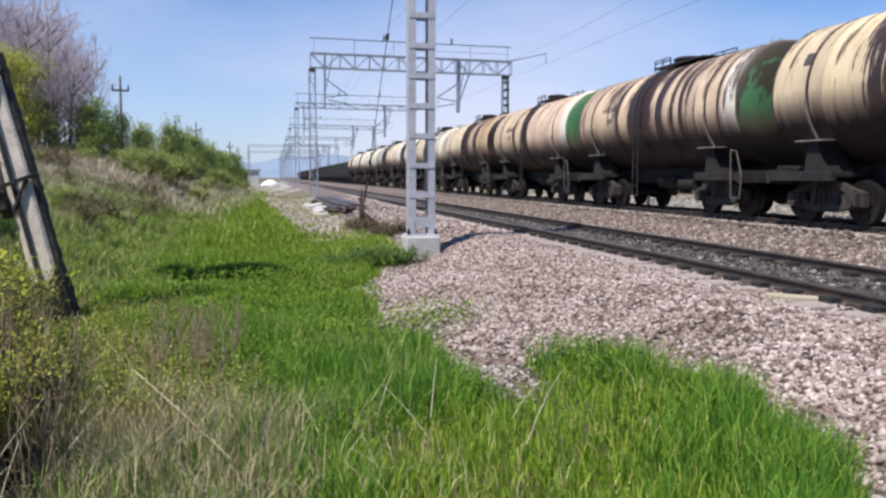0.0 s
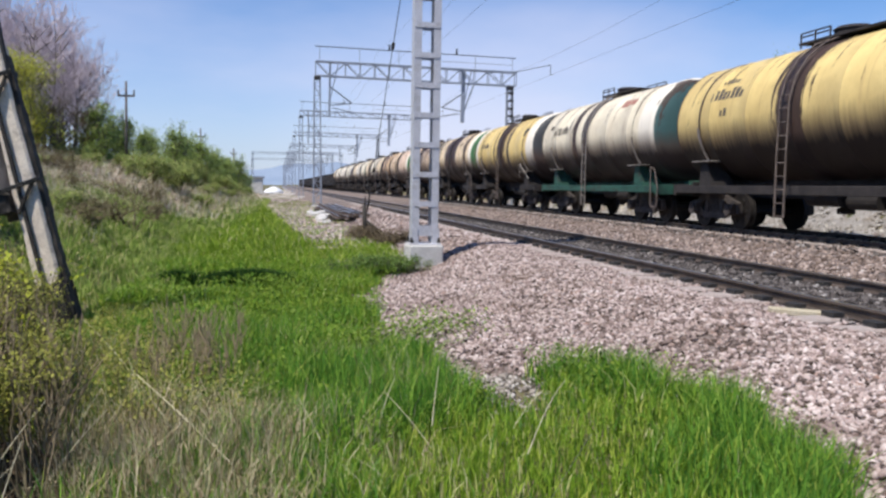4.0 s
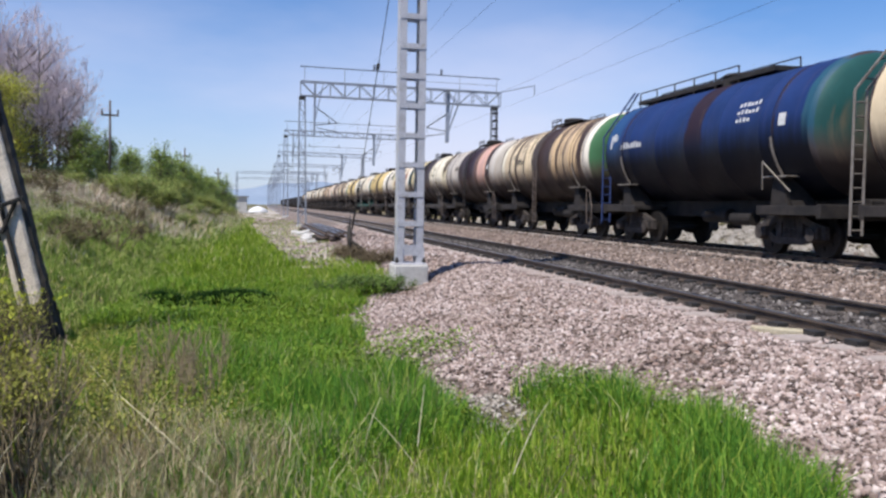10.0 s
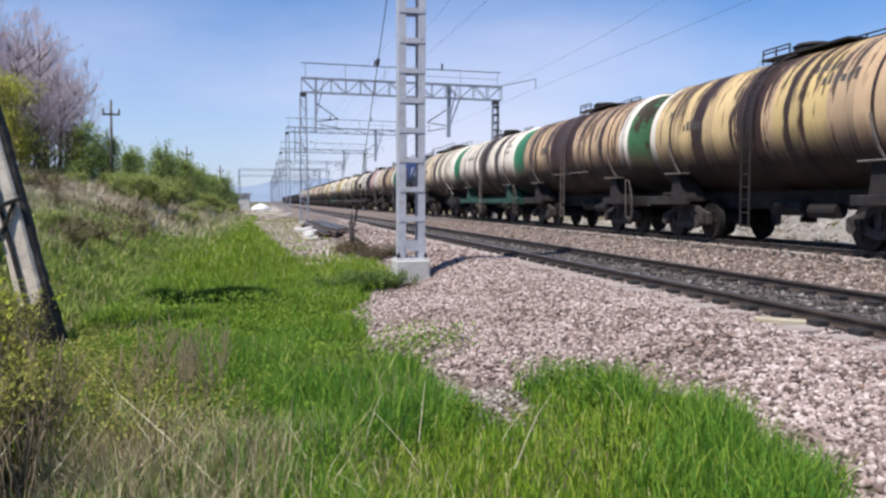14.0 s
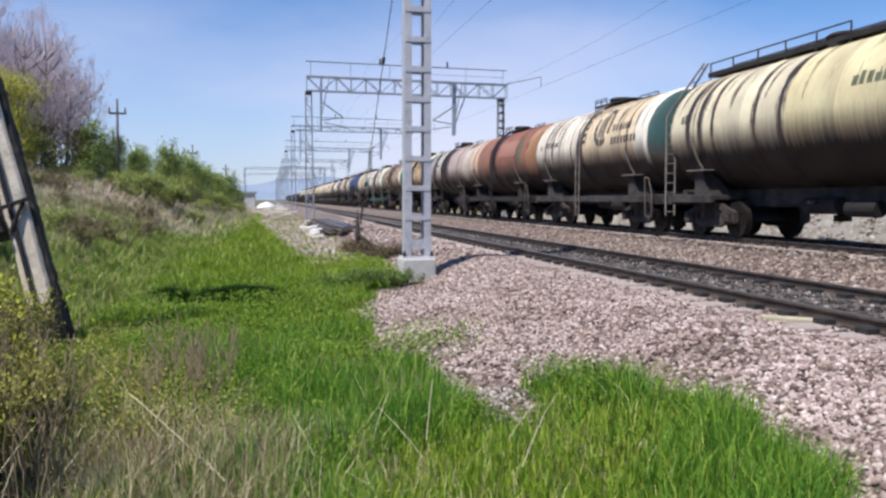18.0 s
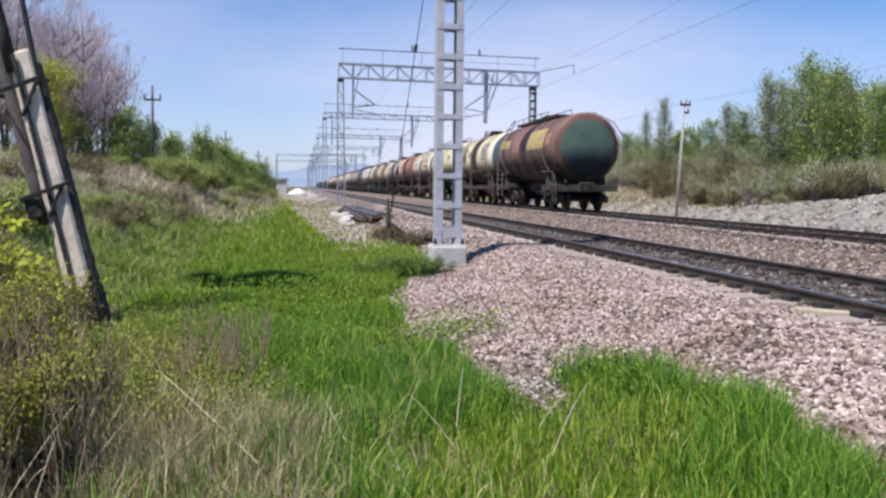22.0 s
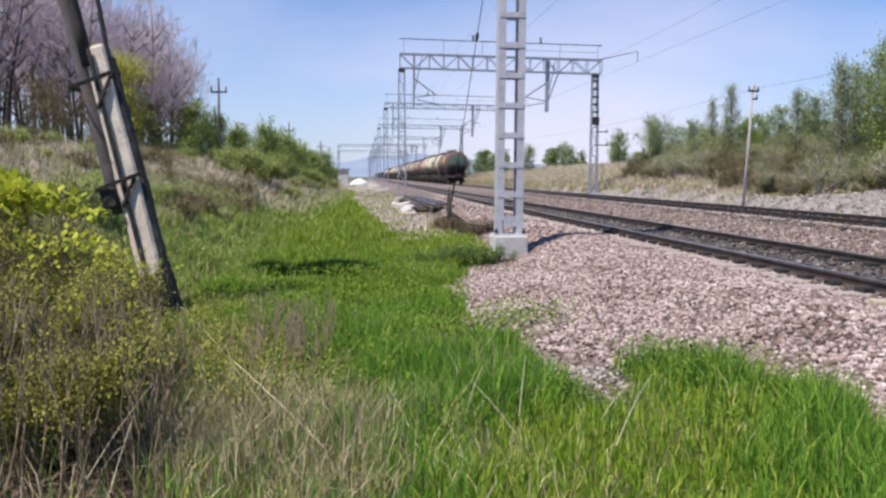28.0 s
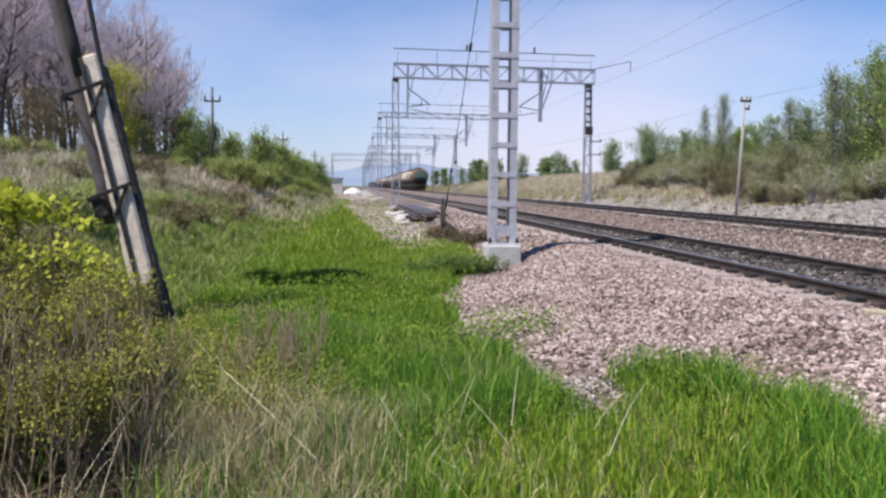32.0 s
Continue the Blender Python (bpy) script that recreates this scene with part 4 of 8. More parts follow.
def underframe(w, kind, mat):
    f = dress(part("underframe", CENTRE_SILL, None, w), mat)
    for turn in (0, 180):
        for nm, me in (("end_platform", END_DECK), ("end_beam", END_BEAM), ("cross_beam", CROSS_BEAM)):
            dress(part(nm, me, None, f, at=pose(0, 0, 0, 0, 0, turn)), mat)
        dress(part("side_sill", SILL_FULL if kind == "full" else SILL_END, None, f, at=pose(0, 0, 0, 0, 0, turn)), mat)
        if kind != "full":
            dress(part("side_sill", SILL_END_MIRROR, None, f, at=pose(0, 0, 0, 0, 0, turn)), mat)
    return f


SILL_END_MIRROR = link_mesh("side_sill", boxes((-1.47, -1.33, 3.2, 5.32, 0.92, 1.13), bevel=0.012), M_FRAME)
SADDLE = link_mesh("saddle", saddle_mesh(), M_FRAME)
SADDLE_PLATE = link_mesh("saddle_plate", boxes((-1.52, -1.12, -0.46, 0.46, 1.764, 1.80), bevel=0.006), M_LADDER)
LEDGE = link_mesh("jacket_ledge", boxes((-1.47, -1.36, -1.8, 1.7, -0.80, -0.765), bevel=0.006), M_LADDER)
TENSIONER = link_mesh("strap_tensioner", tube([(-(R + 0.045) * math.cos(radians(p)), 0, (R + 0.045) * math.sin(radians(p))) for p in (-6, -14, -22, -30, -38)], [0.03] * 5, 6), M_LADDER)
STAY = link_mesh("saddle_stay", rods([((-1.62, 0.45, -1.35), (-1.66, 0.42, -0.72)), ((-1.66, 0.42, -0.72), (-1.40, -0.25, -1.4))], 0.018, 5), M_LADDER)
COUPLER = link_mesh("coupler", boxes((-0.13, 0.13, 5.45, 5.80, 0.93, 1.17), (-0.22, 0.22, 5.76, 6.0, 0.86, 1.24), (-0.3, 0.3, 5.44, 5.52, 0.82, 1.26), bevel=0.02), M_BOGIE)


def side_frame_mesh():
    """A cast truss frame with a spring window and two open triangles."""
    bm = bmesh.new()
    at = {}

    def v(y, z):
        if (y, z) not in at:
            at[y, z] = bm.verts.new((-0.06, y, z))
        return at[y, z]

    p = [(1.22, 0.68), (1.22, 0.40), (1.0, 0.42), (0.84, 0.60), (0.84, 0.78), (0.46, 0.76), (0.46, 0.92), (0.44, 0.26), (0.46, 0.42), (0.28, 0.42), (0.28, 0.76)]
    for s in (1, -1):
        q = [(s * y, z) for y, z in p]
        for loop in ((0, 1, 2, 3), (0, 3, 4), (4, 3, 5, 6), (3, 2, 7, 8), (5, 8, 9, 10)):
            bm.faces.new([v(*q[i]) for i in loop])
    m = [(-y, z) for y, z in p]
    bm.faces.new([v(*c) for c in (p[8], p[7], m[7], m[8], m[9], p[9])])
    bm.faces.new([v(*c) for c in (p[6], p[5], p[10], m[10], m[5], m[6])])
    r = bmesh.ops.extrude_face_region(bm, geom=list(bm.faces))
    bmesh.ops.translate(bm, verts=[g for g in r["geom"] if isinstance(g, bmesh.types.BMVert)], vec=(0.12, 0, 0))
    bmesh.ops.triangulate(bm, faces=[f for f in bm.faces if len(f.verts) > 4])
    bmesh.ops.recalc_face_normals(bm, faces=bm.faces)
    return bm


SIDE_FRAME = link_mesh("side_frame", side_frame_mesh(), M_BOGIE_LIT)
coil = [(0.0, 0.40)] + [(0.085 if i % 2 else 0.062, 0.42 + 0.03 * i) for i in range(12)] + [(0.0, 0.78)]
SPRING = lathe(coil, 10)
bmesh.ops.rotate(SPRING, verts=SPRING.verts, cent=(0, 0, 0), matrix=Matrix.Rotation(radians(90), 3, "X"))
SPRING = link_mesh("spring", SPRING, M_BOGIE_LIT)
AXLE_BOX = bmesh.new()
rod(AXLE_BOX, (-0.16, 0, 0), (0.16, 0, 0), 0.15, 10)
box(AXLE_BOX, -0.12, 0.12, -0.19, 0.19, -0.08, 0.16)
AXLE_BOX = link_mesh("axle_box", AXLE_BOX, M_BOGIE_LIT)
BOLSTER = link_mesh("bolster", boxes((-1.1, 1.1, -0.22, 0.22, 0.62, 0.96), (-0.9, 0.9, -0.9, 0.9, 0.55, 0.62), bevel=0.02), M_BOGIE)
WHEELSET = bmesh.new()
rod(WHEELSET, (-1.05, 0, 0), (1.05, 0, 0), 0.085, 10)
for s in (-1, 1):
    rod(WHEELSET, (s * 0.70, 0, 0), (s * 0.84, 0, 0), 0.475, 32)
    rod(WHEELSET, (s * 0.69, 0, 0), (s * 0.715, 0, 0), 0.505, 32)
    rod(WHEELSET, (s * 0.84, 0, 0), (s * 0.87, 0, 0), 0.15, 12)
    for k in range(6):
        a = k * math.pi / 3
        box(WHEELSET, s * 0.853 - 0.01, s * 0.853 + 0.01, 0.28 * math.cos(a) - 0.05, 0.28 * math.cos(a) + 0.05, 0.28 * math.sin(a) - 0.05, 0.28 * math.sin(a) + 0.05)
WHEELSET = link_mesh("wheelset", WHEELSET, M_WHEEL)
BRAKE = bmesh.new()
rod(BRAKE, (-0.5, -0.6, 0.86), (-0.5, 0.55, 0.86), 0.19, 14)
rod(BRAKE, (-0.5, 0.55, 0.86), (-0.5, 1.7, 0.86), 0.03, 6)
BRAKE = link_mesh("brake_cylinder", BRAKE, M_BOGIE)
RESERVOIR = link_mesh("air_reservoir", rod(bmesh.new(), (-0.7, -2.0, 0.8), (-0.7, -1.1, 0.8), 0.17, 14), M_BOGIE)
VALVE = bmesh.new()
rod(VALVE, (0, 0.0, 0.62), (0, 0, 1.4), 0.13, 10)
rod(VALVE, (0, 0.0, 0.50), (0, 0, 0.64), 0.2, 10)
box(VALVE, -0.9, 0.9, -0.05, 0.05, 0.9, 0.97)
VALVE = link_mesh("outlet_valve", VALVE, M_BOGIE)
HATCH = bmesh.new()
rod(HATCH, (0, 0, R - 0.1), (0, 0, R + 0.22), 0.42, 20)
rod(HATCH, (0, 0, R + 0.22), (0, 0, R + 0.29), 0.46, 20, 0.36)
HATCH = link_mesh("hatch", HATCH, M_FRAME)


def round_shell(phi, r):
    """A point's x and z on the near flank, phi degrees above the axis."""
    return -r * math.cos(radians(phi)), r * math.sin(radians(phi))


def ladder_centre():
    """Meshes of a ladder up the flank: two stiles, then the rungs."""
    arc = [round_shell(p, R + 0.10) for p in (78, 60, 42, 24, 6)] + [(-R - 0.12, -1.0), (-R - 0.12, -2.42)]
    pieces = [rods([((xa, y, za), (xb, y, zb)) for (xa, za), (xb, zb) in zip(arc, arc[1:])], 0.024, 5) for y in (-0.17, 0.17)]
    steps = [round_shell(ph, R + 0.10) for ph in range(10, 80, 11)] + [(-R - 0.12, -0.3 * i) for i in range(9)]
    pieces += [rods([((x, -0.17, z), (x, 0.17, z))], 0.014, 5) for x, z in steps]
    return [link_mesh("ladder", bm, M_LADDER) for bm in pieces]


def ladder_end():
    """Meshes of a ladder at the front end: straight up from the beam, then bent over to the walkway."""
    foot, knee = 5.74, 0.55
    pieces = [rods([((x, foot, -2.3), (x, foot, knee)), ((x, foot, knee), (x * 0.45, 5.05, R + 0.42))], 0.03, 5) for x in (-1.14, -1.42)]
    pieces += [rods([((-1.14, foot, -2.2 + 0.28 * i), (-1.42, foot, -2.2 + 0.28 * i))], 0.018, 5) for i in range(10)]
    pieces += [rods([((-1.14 + 0.63 * f, foot - 0.69 * f, knee + (R + 0.42 - knee) * f), (-1.42 + 0.78 * f, foot - 0.69 * f, knee + (R + 0.42 - knee) * f))], 0.018, 5) for f in (0.15, 0.4, 0.65, 0.9)]
    return [link_mesh("ladder", bm, M_LADDER) for bm in pieces]


def railing(y0, y1, x, h, n, levels=(0.5, 1.0)):
    bm = bmesh.new()
    for k in levels:
        rod(bm, (x, y0, R + 0.12 + h * k), (x, y1, R + 0.12 + h * k), 0.02, 5)
    for i in range(n):
        y = y0 + (y1 - y0) * i / (n - 1)
        rod(bm, (x, y, R - 0.05), (x, y, R + 0.12 + h), 0.022, 5)
    return bm


DECKS = {
    "centre": (link_mesh("walkway", boxes((-0.56, 0.56, -1.9, 1.2, R + 0.03, R + 0.08)), M_FRAME), link_mesh("railing", railing(0.1, 1.15, -0.54, 0.17, 3), M_FRAME), link_mesh("railing", railing(-1.85, -0.4, 0.54, 0.2, 3), M_FRAME)),
    "long": (link_mesh("walkway", boxes((-0.40, 0.40, -2.2, 5.25, R + 0.05, R + 0.17)), M_FRAME), link_mesh("railing", railing(-0.6, 5.15, -0.38, 0.30, 6, (1.0,)), M_FRAME), link_mesh("railing", railing(-2.1, 5.15, 0.38, 0.30, 7, (1.0,)), M_FRAME)),
}
LADDERS = {"centre": ladder_centre(), "long": ladder_end()}
GRABS = link_mesh("corner_handrail", rods([((-1.49, -5.05, -1.15), (-1.49, -5.10, -2.35)), ((-1.49, -5.10, -2.35), (-1.49, -5.5, -2.35)), ((-1.49, -5.5, -2.35), (-1.49, -5.56, -1.8)), ((-1.49, -5.56, -1.8), (-1.49, -5.32, -1.2)), ((-1.49, -5.32, -1.2), (-1.49, -5.05, -1.15))], 0.02, 5), M_RUST_PIPE)


def shell_patch(cells, r=R + 0.004):
    """Painted areas on the shell: cells of (y0, y1, phi0, phi1)."""
    bm = bmesh.new()
    for y0, y1, p0, p1 in cells:
        k = max(1, int((p1 - p0) / 4))
        rows = []
        for i in range(k + 1):
            x, z = round_shell(p0 + (p1 - p0) * i / k, r)
            rows.append((bm.verts.new((x, y0, z)), bm.verts.new((x, y1, z))))
        for (a, b), (c, d) in zip(rows, rows[1:]):
            bm.faces.new((a, b, d, c))
    bmesh.ops.recalc_face_normals(bm, faces=bm.faces)
    return bm


def number_bars(y, phi, n=8, w=0.11, h=9):
    """Unreadable stencilled figures as bars, running from the front end backwards."""
    return [(y - i * (w + 0.06) - w * (0.8 + 0.35 * abs(math.sin(i * 2.3 + y))), y - i * (w + 0.06), phi, phi + h * (0.85 + 0.2 * math.cos(i * 1.7 + y))) for i in range(n)]


def emblem(y, phi, k=1.0):
    """A round company device and lines of lettering, as plain shapes."""
    cells = []
    for i in range(18):
        a = 2 * math.pi * i / 18
        if i in (2, 3, 11):
            continue
        cy, cp = y + 0.34 * k * math.cos(a), phi + 13 * k * math.sin(a)
        cells.append((cy - 0.055 * k, cy + 0.055 * k, cp - 2.3 * k, cp + 2.3 * k))
    for s in (-0.5, 0.0, 0.5):
        cells.append((y + (0.22 * s - 0.05) * k, y + (0.22 * s + 0.03) * k, phi - 12 * k * (1 - abs(s) * 0.6), phi + 10 * k * (1 - abs(s) * 0.5)))
    for row in range(2):
        for i in range(8 if row else 6):
            cells.append((y - (0.62 + i * 0.14) * k, y - (0.53 + i * 0.14) * k, phi - (6 + row * 9) * k, phi - (1 + row * 9) * k))
    return cells


def scrawl(y, phi, seed, k=1.0):
    """Looping brush strokes of paint, made of short dabs."""
    rnd = random.Random(seed)
    cells = []
    for j in range(4):
        cy, cp, ry, rp = y + (0.9 - 0.55 * j) * min(k, 0.9), phi + rnd.uniform(-4, 4) * k, rnd.uniform(0.15, 0.3) * k * 0.8, rnd.uniform(6, 12) * k
        a0, a1 = rnd.uniform(0, 3), rnd.uniform(4, 7)
        m = int(16 * k)
        for i in range(m):
            a = a0 + (a1 - a0) * i / m
            yy, pp = cy + ry * math.cos(a), cp + rp * math.sin(a)
            cells.append((yy - 0.045, yy + 0.045, pp - 1.6, pp + 1.6))
    return cells


def bogie(parent, y):
    b = part("bogie", BOLSTER, None, parent, "sooty cast two-axle bogie", at=pose(0, y, 0))
    sets = []
    for s in (-1, 1):
        part("side_frame", SIDE_FRAME, None, b, at=pose(s * 1.02, 0, 0))
        for dy in (-0.18, 0.0, 0.18):
            part("spring", SPRING, None, b, at=pose(s * 1.02, dy, 0))
        sets.append(part("wheelset", WHEELSET, None, b, at=pose(0, s * 0.925, 0.475)))
        for q in (-1, 1):
            part("axle_box", AXLE_BOX, None, b, at=pose(q * 1.08, s * 0.925, 0.5))
    return sets


WHEELSETS = []


def tank_wagon(spec, index):
    label, front, rear, stain, drips, bands, end, deck, frame_kind, frame_mat, marks = spec
    w = thing("tank_wagon", label, "tank wagon", group="wagons of the oil train")
    seed = index + 0.37
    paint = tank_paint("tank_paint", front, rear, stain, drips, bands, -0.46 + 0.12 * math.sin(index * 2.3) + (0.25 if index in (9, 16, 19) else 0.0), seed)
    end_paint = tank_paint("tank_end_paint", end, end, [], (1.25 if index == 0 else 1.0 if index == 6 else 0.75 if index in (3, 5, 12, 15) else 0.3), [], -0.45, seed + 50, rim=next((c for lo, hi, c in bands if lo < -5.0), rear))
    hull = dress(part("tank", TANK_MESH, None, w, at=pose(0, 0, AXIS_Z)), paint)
    e = dress(part("tank_end", END_MESH, None, w, at=pose(0, -HALF, AXIS_Z, 0, 0, 180)), end_paint)
    dress(part("tank_end", END_MESH, None, w, at=pose(0, HALF, AXIS_Z)), end_paint if end == front else paint)
    for y in (-3.9, 3.9):
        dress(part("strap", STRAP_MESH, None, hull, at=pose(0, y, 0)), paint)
    part("hatch", HATCH, None, hull)
    walkway, rail_a, rail_b = DECKS[deck]
    k = part("walkway", walkway, None, w, at=pose(0, 0, AXIS_Z))
    part("railing", rail_a, None, k)
    part("railing", rail_b, None, k)
    lad_mat = M_LADDER if deck == "centre" and index in (3, 11, 16) else M_RUST_PIPE if deck == "centre" and index in (2, 4, 5, 8, 12, 18) else M_LADDER_BLUE if front == BLUE else M_LADDER if deck == "long" else M_FRAME
    pieces = LADDERS[deck]
    lad = dress(part("ladder", pieces[0], None, w, at=pose(0, 0, AXIS_Z)), lad_mat)
    dress(part("stile", pieces[1], None, lad), lad_mat)
    for me in pieces[2:]:
        dress(part("rung", me, None, lad), lad_mat)
    if index not in (2, 9, 10):
        part("corner_handrail", GRABS, None, w, at=pose(0, 0, AXIS_Z))
    underframe(w, frame_kind, frame_mat)
    for y in (-3.9, 3.9):
        for turn in (0, 180):
            cradle = dress(part("saddle", SADDLE, None, w, at=pose(0, y, 0, 0, 0, turn)), frame_mat)
            part("saddle_plate", SADDLE_PLATE, None, cradle)
        part("strap_tensioner", TENSIONER, None, hull, at=pose(0, y, 0))
    if index in (5, 12, 18):
        part("jacket_ledge", LEDGE, None, hull, "pale ledge of the heating jacket")
    if index in (2, 10, 9):
        part("saddle_stay", STAY, None, w, "bent pale stay at the saddle", at=pose(0, -4.1, AXIS_Z))
    part("coupler", COUPLER, None, w)
    part("coupler", COUPLER, None, w, at=pose(0, 0, 0, 0, 0, 180))
    part("brake_cylinder", BRAKE, None, w)
    part("air_reservoir", RESERVOIR, None, w)
    part("outlet_valve", VALVE, None, w)
    for y in (-3.9, 3.9):
        WHEELSETS.append((index, bogie(w, y)))
    for cells, mat, lab in marks:
        tagged(part("marking", shell_patch(cells), mat, hull, lab), kind="stuff")
    return w


def generic_marks(y=3.0):
    return [(number_bars(y, 12) + number_bars(y - 0.5, -2, 2), M_MARK, "faded black stencilled figures")]


